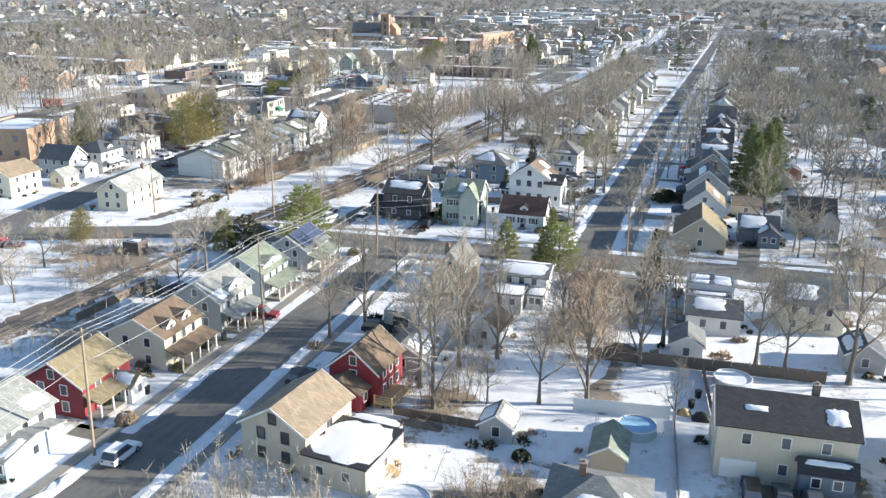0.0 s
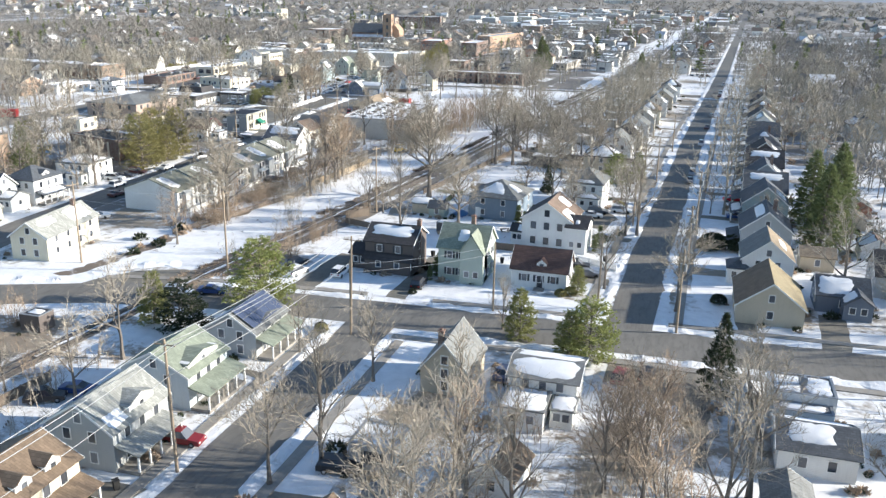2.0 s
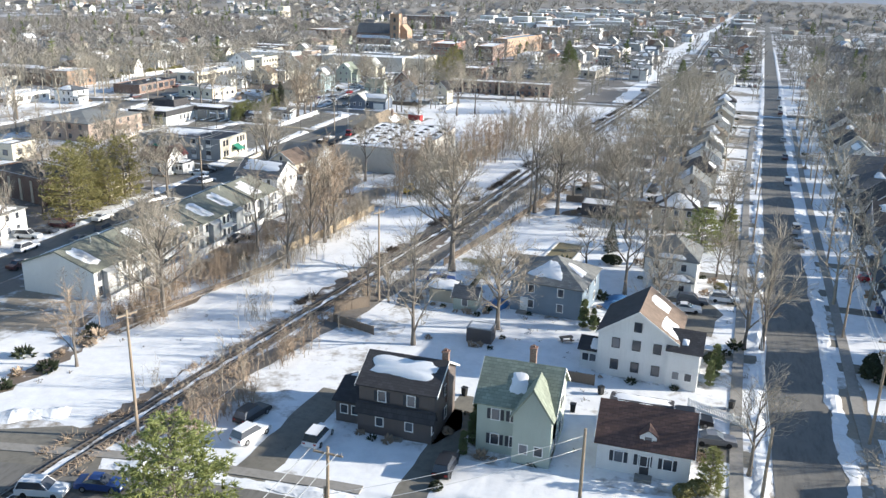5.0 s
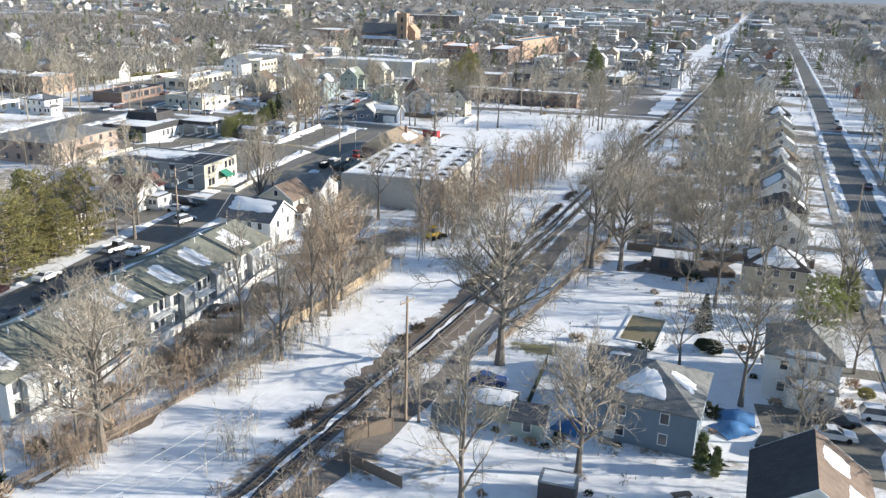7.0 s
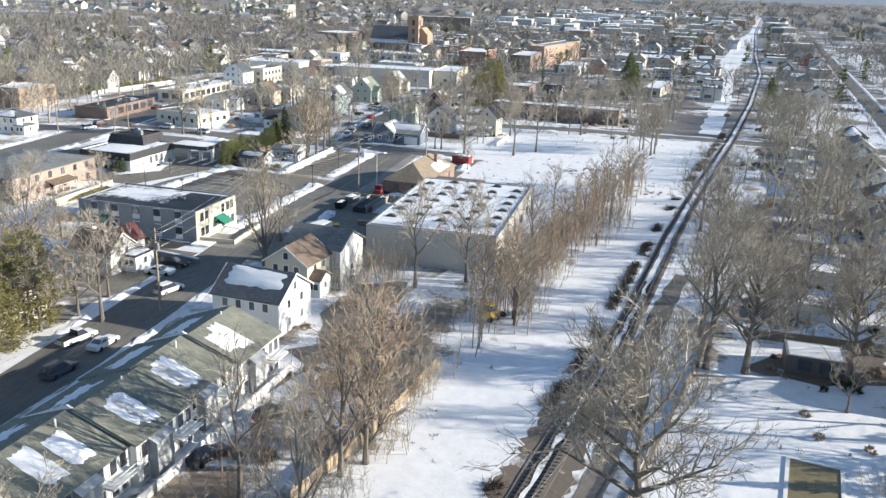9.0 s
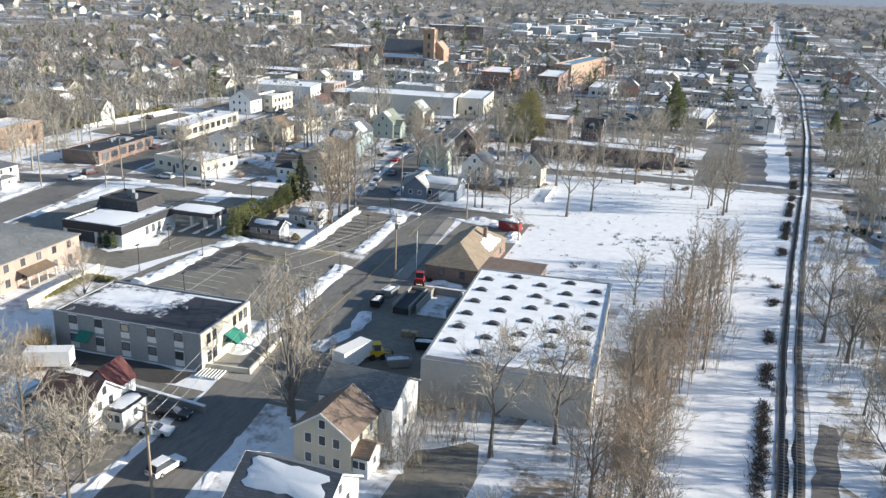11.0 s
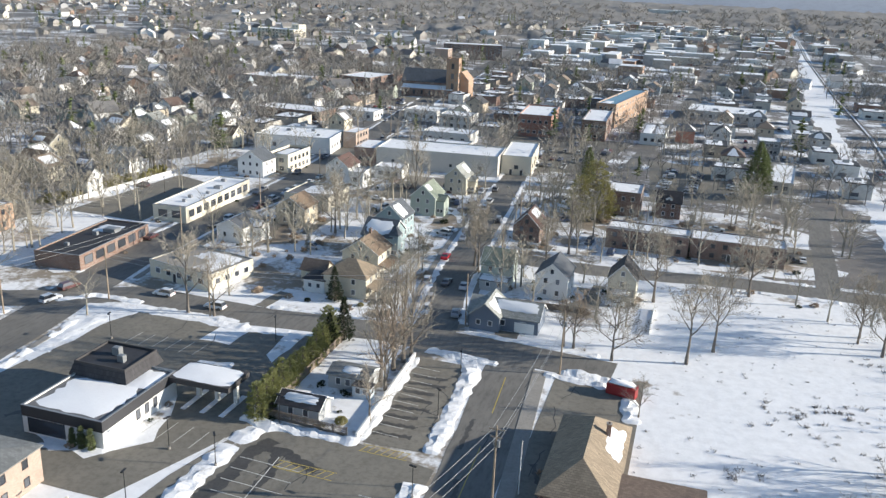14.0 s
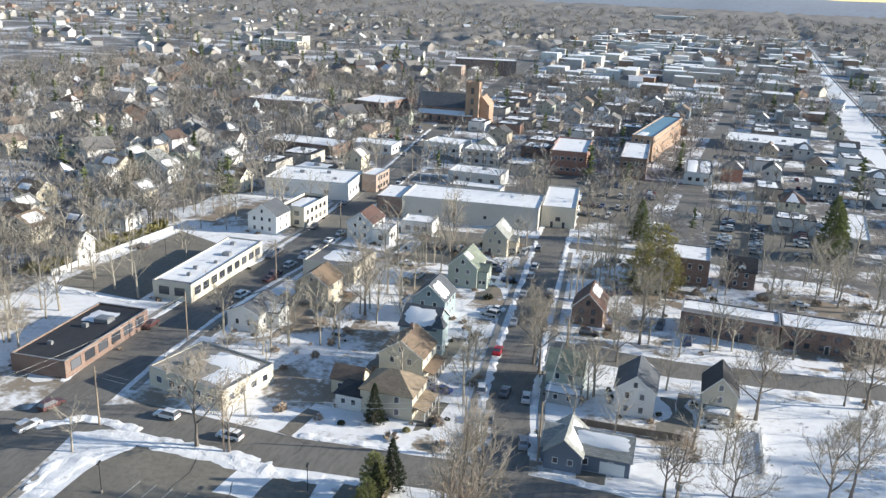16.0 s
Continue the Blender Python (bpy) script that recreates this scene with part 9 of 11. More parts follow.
def conifer(seed, h, width, mat, label, droop=0.15, name="conifer", bare=0.08, top=0.9, fine=1.0):
    """An evergreen: a trunk and whorls of boughs, each carrying many needle sprays."""
    r = random.Random(seed)
    t, c = Shape(), Shape()
    t.tube([(0, 0, -0.2), (0, 0, h * 0.5), (0, 0, h * 0.98)], [h * 0.018 + 0.05, h * 0.011, 0.02], 6)
    rows = int(h * (1.9 if h < 15 else 1.3))
    for i in range(rows):
        k = bare + (1 - bare) * (i + r.random()) / rows
        ln = width * 0.5 * max(0.08, (1 - k) ** top) * r.uniform(0.75, 1.15)
        if k < 0.15:
            ln *= 0.6 + k * 2.6
        for j in range(9):
            a = j * math.tau / 9 + i * 1.1 + r.uniform(-0.25, 0.25)
            d = Vector((math.cos(a), math.sin(a), -droop + 0.35 * k + r.uniform(-0.1, 0.15)))
            p = Vector((0, 0, h * k))
            for m in range(int(6 * fine)):
                at = p + d * ln * (0.25 + 0.75 * (m + r.random()) / int(6 * fine))
                sz = (0.34 + 0.055 * width * (1 - k)) / fine ** 0.32
                for _ in range(2):
                    e = Vector((r.gauss(0, 1), r.gauss(0, 1), r.gauss(0, 0.6))).normalized()
                    f = e.orthogonal().normalized()
                    f.rotate(Matrix.Rotation(r.random() * math.tau, 3, e))
                    n = len(c.v)
                    c.v += [tuple(at + e * sz), tuple(at - e * sz * 0.4 + f * sz * 0.35), tuple(at - e * sz * 0.4 - f * sz * 0.35), tuple(at + e.cross(f) * sz * 0.25)]
                    c.f += [(n, n + 1, n + 3), (n + 1, n + 2, n + 3), (n + 2, n, n + 3)]
    th = Thing(name, label, "evergreen tree")
    th.add("trunk", t.mesh("trunk", "bark"))
    th.add("crown", c.mesh("crown", mat))
    return th


def soft_pine(seed, h, width, mat, label, name, base=0.05, full=0.5, lift=0.25, tuft=0.46, dens=1.0):
    """An evergreen with feathery boughs: each bough ends in many tufts of fine needles."""
    r = random.Random(seed)
    t, c = Shape(), Shape()
    t.tube([(0, 0, -0.2), (0, 0, h * 0.5), (0, 0, h * 0.97)], [h * 0.018 + 0.05, h * 0.011, 0.02], 6)
    boughs = int(h * 9.5 * dens)
    for i in range(boughs):
        k = base + (0.98 - base) * (i + r.random()) / boughs
        ln = width * 0.5 * max(0.07, (1 - k) ** full) * min(1.0, 0.55 + 2.4 * k) * r.uniform(0.66, 1.12)
        a = i * 2.4 + r.uniform(-0.3, 0.3)
        d = Vector((math.cos(a), math.sin(a), lift * r.uniform(-0.2, 1.0) + 0.5 * k * k))
        p = Vector((0, 0, h * k - 0.1 * ln))
        t.spike(p, p + d * ln, 0.03 + 0.006 * ln)
        side = Vector((-math.sin(a), math.cos(a), 0))
        for m in range(max(3, int(ln * 4.2))):
            u = r.uniform(0.3, 1.0) ** 0.7
            at = p + d * ln * u + side * r.gauss(0, 0.13) * ln * u + Vector((0, 0, r.gauss(0, 0.12)))
            for _ in range(6):
                e = Vector((d.x * 0.6 + r.gauss(0, 0.6), d.y * 0.6 + r.gauss(0, 0.6), 0.3 + r.gauss(0, 0.45))).normalized()
                c.blade(at, at + e * tuft * r.uniform(0.6, 1.25), tuft * 0.17, r.random() * math.pi)
    th = Thing(name, label, "evergreen tree")
    th.add("trunk", t.mesh("trunk", "bark"))
    th.add("crown", c.mesh("crown", mat))
    return th


PINE = soft_pine(41, 11, 13.5, "needle_gold", "bushy yellow-green pine beside the street", "pine_tree", 0.05, 0.42, 0.3, 0.5, 1.25)
SPRUCE = soft_pine(42, 11, 6.6, "needle_dark", "dark green spruce beside a street", "spruce_tree", 0.06, 0.85, -0.25, 0.42, 2.2)
CEDAR = soft_pine(43, 8, 6.2, "needle_olive", "olive-green cedar in a front yard", "cedar_tree", 0.04, 0.5, 0.35, 0.44, 1.9)
DARKBUSH = soft_pine(46, 7.5, 8.4, "needle_dark", "broad dark evergreen beside the street", "evergreen_tree", 0.03, 0.4, 0.3, 0.46, 1.2)
TALLPINE = soft_pine(44, 18, 11.0, "needle", "tall green pine rising over the roofs", "pine_tree", 0.1, 0.7, 0.1, 0.6, 1.2)
OLIVE = soft_pine(47, 11, 10.5, "hedge", "bushy olive-brown pine in a front yard", "pine_tree", 0.05, 0.45, 0.25, 0.38, 1.5)
ARBOR = conifer(45, 5, 2.2, "needle", "narrow green arborvitae by a wall", -0.4, "arborvitae", 0.02, 0.45)


def shrub_thing(seed, mat, label, s=1.0):
    r = random.Random(seed)
    c = Shape()
    for _ in range(420):
        a, z = r.random() * math.tau, r.uniform(-0.2, 1)
        q = math.sqrt(max(0, 1 - z * z * 0.9)) * r.uniform(0.75, 1.05)
        at = Vector((math.cos(a) * q, math.sin(a) * q, 0.45 + z * 0.75)) * s
        e = Vector((r.gauss(0, 1), r.gauss(0, 1), r.gauss(0, 1))).normalized()
        f = e.orthogonal().normalized()
        n = len(c.v)
        c.v += [tuple(at + e * 0.2), tuple(at - e * 0.1 + f * 0.12), tuple(at - e * 0.1 - f * 0.12), tuple(at + e.cross(f) * 0.1)]
        c.f += [(n, n + 1, n + 3), (n + 1, n + 2, n + 3), (n + 2, n, n + 3)]
    t = Thing("shrub", label, "shrub")
    t.add("shrub", c.mesh("shrub", mat))
    return t


SHRUB = [shrub_thing(51, "needle_dark", "dark evergreen shrub by a house"), shrub_thing(52, "hedge", "olive-green clipped shrub by a wall"), shrub_thing(53, "twig_red", "bare brown shrub in the snow")]

# single trees: kind, x, y, size
for _i, _x, _y, _s in [(2, -46.5, 103, 0.85), (1, -42.6, 107, 0.8), (1, -26, 87.3, 0.85), (6, -29.2, 92, 0.85), (4, -8.2, 93.6, 1.05), (5, -13.9, 92.4, 0.95), (1, -2.7, 107.4, 0.85), (6, 0.1, 115.5, 0.8), (0, 12.6, 112.3, 0.85), (2, 16.3, 112, 0.85),
                       (0, 24, 110, 1.1), (5, -20, 90.4, 0.6), (1, -21.7, 103.5, 0.75), (7, -102, 189, 0.85), (5, -112.3, 195, 0.7), (7, -54.3, 201.4, 0.72), (1, -64, 192, 0.85), (1, -17.6, 207, 0.9), (2, -8.5, 166, 0.95), (5, -20.5, 173, 0.9), (5, -57.8, 133, 0.7),
                       (7, -68, 224, 1.12), (7, -57, 268.4, 0.9), (7, -44.3, 270.4, 0.85), (2, -38, 223, 1.05), (6, -41, 256, 0.8), (1, -95, 215, 0.8), (1, -95.5, 231, 0.85), (5, -76, 205, 0.8), (5, -73, 206, 0.7),
                       (2, -110, 199, 1.0), (2, -145, 252, 1.05), (4, -97, 228, 1.05), (4, -96, 234, 1.15), (4, -96.5, 238, 1.0), (0, -101, 288, 0.95), (3, -64, 337, 0.9), (5, -96, 342, 0.8), (6, -118, 398, 0.85), (6, -113, 406, 0.8),
                       (2, -220, 383, 1.15), (5, -214, 383.5, 1.0), (1, -170, 374, 1.05), (1, -170.5, 369, 0.95), (1, -169.5, 378, 1.0), (4, -168.5, 366, 0.95), (1, -169, 381, 0.9), (3, -132, 394, 0.8), (0, -80, 417, 0.9), (5, -142, 397, 0.9),
                       (3, -105, 443, 0.95), (2, -79.1, 420.6, 0.95), (5, -83.8, 422.5, 0.9), (0, -126.5, 430, 1.0), (0, -83, 426, 0.8), (5, -125, 373, 0.55), (0, -172, 438, 1.0), (5, -109, 443, 0.8), (1, -206, 489, 1.15), (0, -170, 434, 0.95), (0, -216, 449, 1.0), (1, -151, 458, 0.9), (2, -155, 446, 0.85),
                       (5, -167, 355, 0.8), (1, -135.8, 282.4, 0.95), (1, -134.6, 281, 0.85), (6, -108, 282, 0.8), (6, -62, 268, 1.0), (1, -33, 150, 0.4), (5, -45, 128, 0.9), (4, -27, 107, 0.75), (1, -26, 99, 0.8), (1, -29, 112, 0.75), (4, -12, 117, 0.75), (4, -9, 121, 0.7),
                       (4, -10, 111, 0.8), (4, -13.9, 112, 0.75), (2, -74, 60, 0.9), (5, -140, 296, 1.1), (5, -148.7, 300, 1.0), (0, -183, 300, 0.7), (2, -160, 250, 1.0), (6, -166, 262, 0.9), (2, -172, 244, 1.0)]:
    plant(BARE[_i], _x, _y, _s * 1.18)
for _k in range(10):
    plant(FARB[(1, 2, 5, 6)[_k % 4]], -61.5 + 6.5 * (_k % 3) + rnd(-1.5, 1.5), 278 + 5.6 * _k + rnd(-2, 2), rnd(0.75, 1.05))
plant(SMALL[0], -140, 397, 1.6)
plant(BARE[1], 2.3, 93.9, 0.42)
for _i, _x, _y, _s in ((0, -36, 238, 0.9), (3, -31, 231, 0.9), (1, -34, 262, 1.0), (3, -45.5, 231, 0.75), (0, -29, 268, 0.95)):
    plant(FARB[_i], _x, _y, _s)
for _th, _x, _y, _s in [(OLIVE, -113.8, 134.2, 0.56), (PINE, -70.7, 146, 1.0), (DARKBUSH, -77.6, 134.5, 1.0), (DARKBUSH, -74.4, 133.0, 0.85), (CEDAR, -82.6, 135.5, 1.0), (CEDAR, -29.8, 147.2, 0.95), (PINE, -19.4, 143.6, 0.78), (CEDAR, -22, 142, 0.9), (SPRUCE, -2.6, 138.6, 1.0), (TALLPINE, 17, 206, 1.0), (TALLPINE, 20, 214, 1.05),
                        (TALLPINE, 17, 226, 0.95), (TALLPINE, 23, 232, 1.0), (TALLPINE, -100, 549, 1.15), (TALLPINE, -97.5, 552, 0.9), (TALLPINE, -158, 541, 0.8), (SPRUCE, -194.5, 401.5, 0.75), (SPRUCE, -346, 534, 1.2), (OLIVE, -150.4, 501, 1.6), (OLIVE, -154, 494, 1.25), (OLIVE, -147, 497, 1.1), (CEDAR, -186, 380, 1.0), (SPRUCE, -184, 383, 0.85),
                        (SPRUCE, -42.7, 245, 0.55), (PINE, -26.4, 253.7, 0.72), (CEDAR, -21.5, 262, 0.9), (TALLPINE, -176, 212, 0.75), (PINE, -182, 222, 1.1), (PINE, -149.6, 226, 1.35), (PINE, -153, 234, 1.05), (CEDAR, -152.6, 246.9, 1.25), (PINE, -161.5, 250, 0.85), (CEDAR, -156, 240, 1.3), (CEDAR, -150.5, 239, 0.9), (CEDAR, -180, 262, 1.0), (TALLPINE, -40, 540, 0.8), (OLIVE, -112.4, 131.4, 0.55), (CEDAR, -24.5, 168.5, 0.62)]:
    plant(OLIVE if _th in (PINE, CEDAR) and _x < -140 and _y < 262 else _th, _x, _y, _s)
for _k in range(11):
    plant(CEDAR if _k < 10 else SPRUCE, -184.2 + 0.2 * math.sin(_k * 2) - _k * 0.12, 349 + _k * 3.0, rnd(0.62, 0.85))
for _x, _y in ((-205.6, 331.3), (-204.0, 331.4), (-202.4, 331.5), (-49.7, 167), (-49.3, 169.5), (-49.6, 172), (-24.6, 193), (-24, 196), (-42.5, 206.5), (-41, 206)):
    plant(ARBOR, _x, _y, rnd(0.55, 0.95))
for _i, _x, _y, _s in [(0, -50.5, 160, 0.7), (1, -27, 167, 1.0), (1, -25.6, 168, 1.1), (0, -3.6, 202, 2.2), (0, -2.6, 204.4, 2.4), (0, 1.6, 203.6, 2.6), (0, -66, 89, 0.9), (0, -61.5, 94, 0.9), (1, -61, 87, 1.0), (2, -59, 73, 1.2), (2, -66, 86, 1.0), (0, -42.5, 239, 1.2), (0, -41.5, 238, 1.5), (1, -171, 352.6, 1.0), (0, -24, 200, 1.4), (0, -40.3, 198.5, 1.0),
                       (0, -2, 172, 1.3), (0, -58.5, 141.5, 0.9), (1, -58, 140.6, 1.0), (0, -64, 76, 1.0), (1, -22, 66, 1.2), (0, -13.5, 79, 1.0), (2, -60.5, 103, 1.0), (1, -23, 231, 1.0), (0, -200, 399, 0.7), (1, -188, 401, 0.7)]:
    plant(SHRUB[_i], _x, _y, _s)
for _k in range(18):                                            # clipped hedge beside the brick building
    plant(SHRUB[1], -195.4 + 0.06 * _k if _k < 13 else -194.2 + 1.1 * (_k - 13), 302.4 + _k * 1.0 if _k < 13 else 315.0, 0.9)

# thickets along the railway, behind the townhouses and between the lots
_zones = [(-111, -101, 182, 248, 46), (-99, -94, 205, 262, 26), (-95, -87, 275, 318, 16), (-82, -77, 158, 222, 30), (-90, -86, 160, 200, 10), (-90, -80, 318, 370, 16), (-30, -22, 84, 128, 12), (-15, -5, 108, 136, 22), (-122, -112, 272, 296, 16),
          (-110, -80, 108, 132, 8), (-96, -74, 84, 112, 12), (-45, -28, 52, 66, 22), (-18, -8, 64, 72, 14), (-165, -158, 244, 262, 10), (-66, -57, 300, 400, 14), (-54, -30, 300, 400, 12), (-73, -62, 255, 285, 10), (-195, -160, 200, 236, 24), (-182, -172, 268, 284, 10)]
def joined(name, shapes, spots, material, label, category):
    """Many small shapes as one mesh."""
    vs, fs, n = [], [], 0
    for i, (x, y, z, a, sc) in enumerate(spots):
        v, f = shapes[i % len(shapes)]
        c, s = math.cos(a) * sc, math.sin(a) * sc
        vs.append(np.stack([v[:, 0] * c - v[:, 1] * s + x, v[:, 0] * s + v[:, 1] * c + y, v[:, 2] * sc + z], 1))
        fs += [tuple(k + n for k in q) for q in f]
        n += len(v)
    me = bpy.data.meshes.new(name)
    me.from_pydata(np.concatenate(vs).tolist(), [], fs)
    me.materials.append(M[material])
    me.update()
    return tagged(new(name, me), label, category, "", "stuff")


_ths = [(np.array([v.co for v in k.parts[0][1].vertices]), [tuple(q.vertices) for q in k.parts[0][1].polygons]) for k in THICK]
for _zi, (_x0, _x1, _y0, _y1, _n) in enumerate(_zones):
    _spots = []
    for _ in range(int(_n * (2.6 if _zi == 0 else 1.7))):
        _x, _y = rnd(_x0, _x1), rnd(_y0, _y1)
        if free(_x, _y):
            _spots.append((_x, _y, 0, rnd(0, 6.28), rnd(0.6, 1.15) * (0.78 if _zi == 0 else 1.0)))
    joined("thicket", _ths, _spots, "twig_red" if _zi % 3 == 0 else "twig", "leafless brown thicket of thin stems", "thicket")
_far = []
for _x0, _x1, _y0, _y1, _n, _ks in [(-113, -102, 165, 262, 6, (1, 2, 4, 5)), (-95, -87, 262, 318, 9, (1, 4, 4, 5)), (-90, -80, 318, 366, 9, (1, 4, 4, 5)), (-84, -79, 350, 374, 3, (1, 4)), (-64, -54, 280, 480, 20, (1, 2, 5, 6)), (-54, -34, 250, 520, 56, (0, 1, 2, 3, 6)), (-36, -20, 195, 520, 44, (0, 1, 2, 3, 6)), (-235, -212, 395, 520, 34, (0, 1, 2, 3)), (-190, -160, 405, 540, 26, (0, 1, 2, 3)), (-165, -130, 408, 445, 12, (0, 1, 2)), (-240, -230, 300, 375, 6, (0, 2)), (-110, -76, 95, 130, 8, (0, 2, 5)), 
                                    (-24, -19, 180, 520, 24, (1, 2, 5)), (-7, -2, 170, 520, 18, (1, 2, 5)), (26, 60, 96, 150, 10, (0, 2, 3, 6)), (16, 80, 160, 420, 80, (0, 2, 3, 6)), (-200, -155, 190, 240, 16, (0, 2, 6)), (-240, -205, 240, 320, 14, (0, 2, 6)), (-340, -275, 280, 430, 50, (0, 2, 6)), (-345, -302, 430, 560, 50, (0, 2, 6)),
                                    (-230, -170, 410, 520, 16, (0, 1, 2)), (-165, -100, 458, 540, 22, (0, 1, 2)), (-100, -75, 430, 475, 8, (0, 1, 6)), (-95, -30, 462, 640, 70, (0, 1, 2, 6)), (-172, -149, 200, 262, 14, (0, 2, 3, 6)), (-250, -200, 530, 640, 8, (0, 2, 6)), (-200, -110, 545, 660, 12, (0, 2, 6)),
                                    (-230, -130, 400, 540, 60, (0, 1, 2)), (4, 40, 200, 520, 46, (0, 1, 2)), (-50, -20, 330, 520, 36, (0, 1, 2)), (-300, -230, 420, 640, 40, (0, 1, 2)), (-160, -100, 455, 530, 24, (0, 1, 2)), (-345, -272, 375, 470, 44, (0, 1, 2)), (-92, -62, 456, 560, 18, (0, 1, 2))]:
    for _ in range(_n):
        _x, _y = rnd(_x0, _x1), rnd(_y0, _y1)
        if -57 < _x < -19 and _y < 330 and random.random() < (0.8 if _x < -42 else 0.6):
            continue
        if free(_x, _y) and not open_yard(_x, _y) and not (-75 < _x < rail_x(_y) + 5) and not (335 < _y < 445 and -70 < _x < -46 and random.random() < 0.5):
            if _y > 330 or _x > 30:
                _far.append((_x, _y, 0, rnd(0, 6.28), rnd(0.7, 1.1)))
            else:
                plant(FARB[random.choice(_ks)], _x, _y, rnd(0.7, 1.1))

def mid_tree(seed, h, spread):
    """A leafless tree for the blocks beyond: trunk, limbs, branches and a haze of twigs."""
    r = random.Random(seed)
    s = Shape()
    top = Vector((r.gauss(0, 0.3), r.gauss(0, 0.3), h * 0.62))
    s.tube([(0, 0, -0.1), tuple(top * 0.5), tuple(top)], [h * 0.021, h * 0.015, h * 0.006], 5, False)
    for c in range(8):
        k = 0.36 + 0.64 * (c + r.random() * 0.7) / 8
        at = top * k
        a = c * 2.4 + r.random()
        d = Vector((math.cos(a) * spread * (1.5 - 0.8 * k), math.sin(a) * spread * (1.5 - 0.8 * k), 0.75)).normalized()
        ln = h * r.uniform(0.32, 0.44)
        s.tube([at, at + d * ln * 0.5, at + (d + Vector((0, 0, 0.18))) * ln], [h * 0.007, h * 0.004, 0.02], 3, False)
        for j in range(6):
            m = at + d * ln * (0.25 + 0.75 * (j + r.random()) / 6)
            e = (d + Vector((r.gauss(0, 0.6), r.gauss(0, 0.6), 0.2 + r.gauss(0, 0.25)))).normalized()
            bl = ln * r.uniform(0.3, 0.55)
            s.spike(m, m + e * bl, 0.045)
            for _ in range(5):
                o = m + e * bl * r.uniform(0.15, 1.0)
                s.blade(o, o + (e + Vector((r.gauss(0, 0.7), r.gauss(0, 0.7), r.gauss(0.15, 0.4)))).normalized() * bl * r.uniform(0.35, 0.7), 0.042, r.random() * math.pi)
    return np.array(s.v), s.f


_fts = [mid_tree(71, 12, 0.75), mid_tree(72, 14, 0.5), mid_tree(73, 11, 0.6), mid_tree(74, 15, 0.85), mid_tree(75, 13, 0.65)]
for _x0, _x1, _y0, _y1, _n in ((-46, -20, 330, 530, 50), (-6, 60, 195, 540, 130), (-300, -236, 250, 400, 40), (-345, -270, 380, 560, 60), (-345, -300, 375, 470, 60), (-110, -30, 468, 560, 40), (22, 70, 150, 300, 60), (14, 90, 300, 620, 150)):
    for _ in range(_n):
        _x, _y = rnd(_x0, _x1), rnd(_y0, _y1)
        if free(_x, _y, 0.6) and not open_yard(_x, _y) and not (-75 < _x < rail_x(_y) + 5):
            _far.append((_x, _y, 0, rnd(0, 6.28), rnd(0.75, 1.2)))
for _nm, _lo, _hi in (("leafless_trees", -999, -100), ("street_trees", -100, 10), ("backyard_trees", 10, 999)):
    joined(_nm, _fts, [q for q in _far if _lo <= q[0] < _hi], "twig_mid", "leafless grey-brown trees between far yards and roofs", "trees")

# thin self-sown saplings along the railway and behind the townhouses
def _sapling(seed):
    r = random.Random(seed)
    s = Shape()
    h = r.uniform(4.5, 9.0)
    lx, ly = r.gauss(0, 0.35), r.gauss(0, 0.35)
    s.tube([(0, 0, -0.1), (lx * 0.4, ly * 0.4, h * 0.5), (lx, ly, h)], [0.075, 0.05, 0.012], 4, False)
    for k in range(20):
        q = 0.25 + 0.75 * (k + r.random()) / 20
        at = Vector((lx * q, ly * q, h * q))
        d = Vector((r.gauss(0, 0.62), r.gauss(0, 0.62), 0.75)).normalized()
        e = at + d * h * r.uniform(0.1, 0.26) * (1.3 - q * 0.65)
        s.spike(at, e, 0.028)
        for _ in range(7):
            m = at.lerp(e, r.uniform(0.2, 0.95))
            s.blade(m, m + (d + Vector((r.gauss(0, 0.65), r.gauss(0, 0.65), 0.2))).normalized() * h * r.uniform(0.05, 0.13), 0.022, r.random() * math.pi)
    return np.array(s.v), s.f


_rs = random.Random(77)
_saps = [_sapling(700 + i) for i in range(9)]
_s1, _s2, _s3 = [], [], []
for _ in range(80):
    _y = _rs.uniform(180, 248)
    _e = -107 + (_y - 165) * 0.15
    _s1.append((_e - abs(_rs.gauss(0, 4.2)), _y, 0, _rs.random() * 6, _rs.uniform(0.45, 1.1)))
for _ in range(26):
    _y = _rs.uniform(164, 216)
    _s2.append((rail_x(_y) + 5.6 + _rs.gauss(0, 1.0), _y, 0, _rs.random() * 6, _rs.uniform(0.35, 0.95)))
for _x0, _x1, _y0, _y1, _n in ((-99, -91, 248, 300, 30), (-63, -54, 290, 420, 24), (-56, -40, 270, 340, 40)):
    for _ in range(_n):
        _x, _y = _rs.uniform(_x0, _x1), _rs.uniform(_y0, _y1)
        if free(_x, _y):
            _s3.append((_x, _y, 0, _rs.random() * 6, _rs.uniform(0.6, 1.3)))
joined("saplings", _saps, [q for q in _s1 if free(q[0], q[1])], "twig_red", "thin leafless saplings in a thicket behind townhouses", "saplings")
_s4 = []
for _ in range(150):
    _y = _rs.uniform(262, 372)
    _x = -90.5 + (_y - 295) * 0.13 + _rs.gauss(0, 2.6)
    if free(_x, _y):
        _s4.append((_x, _y, 0, _rs.random() * 6, _rs.uniform(0.7, 1.6)))
joined("saplings", _saps, _s4, "twig_red", "reddish leafless saplings beside a warehouse", "saplings")
joined("saplings", _saps, _s2, "twig", "thin leafless saplings along the railway", "saplings")
joined("saplings", _saps, _s3, "twig", "thin leafless saplings between the yards", "saplings")

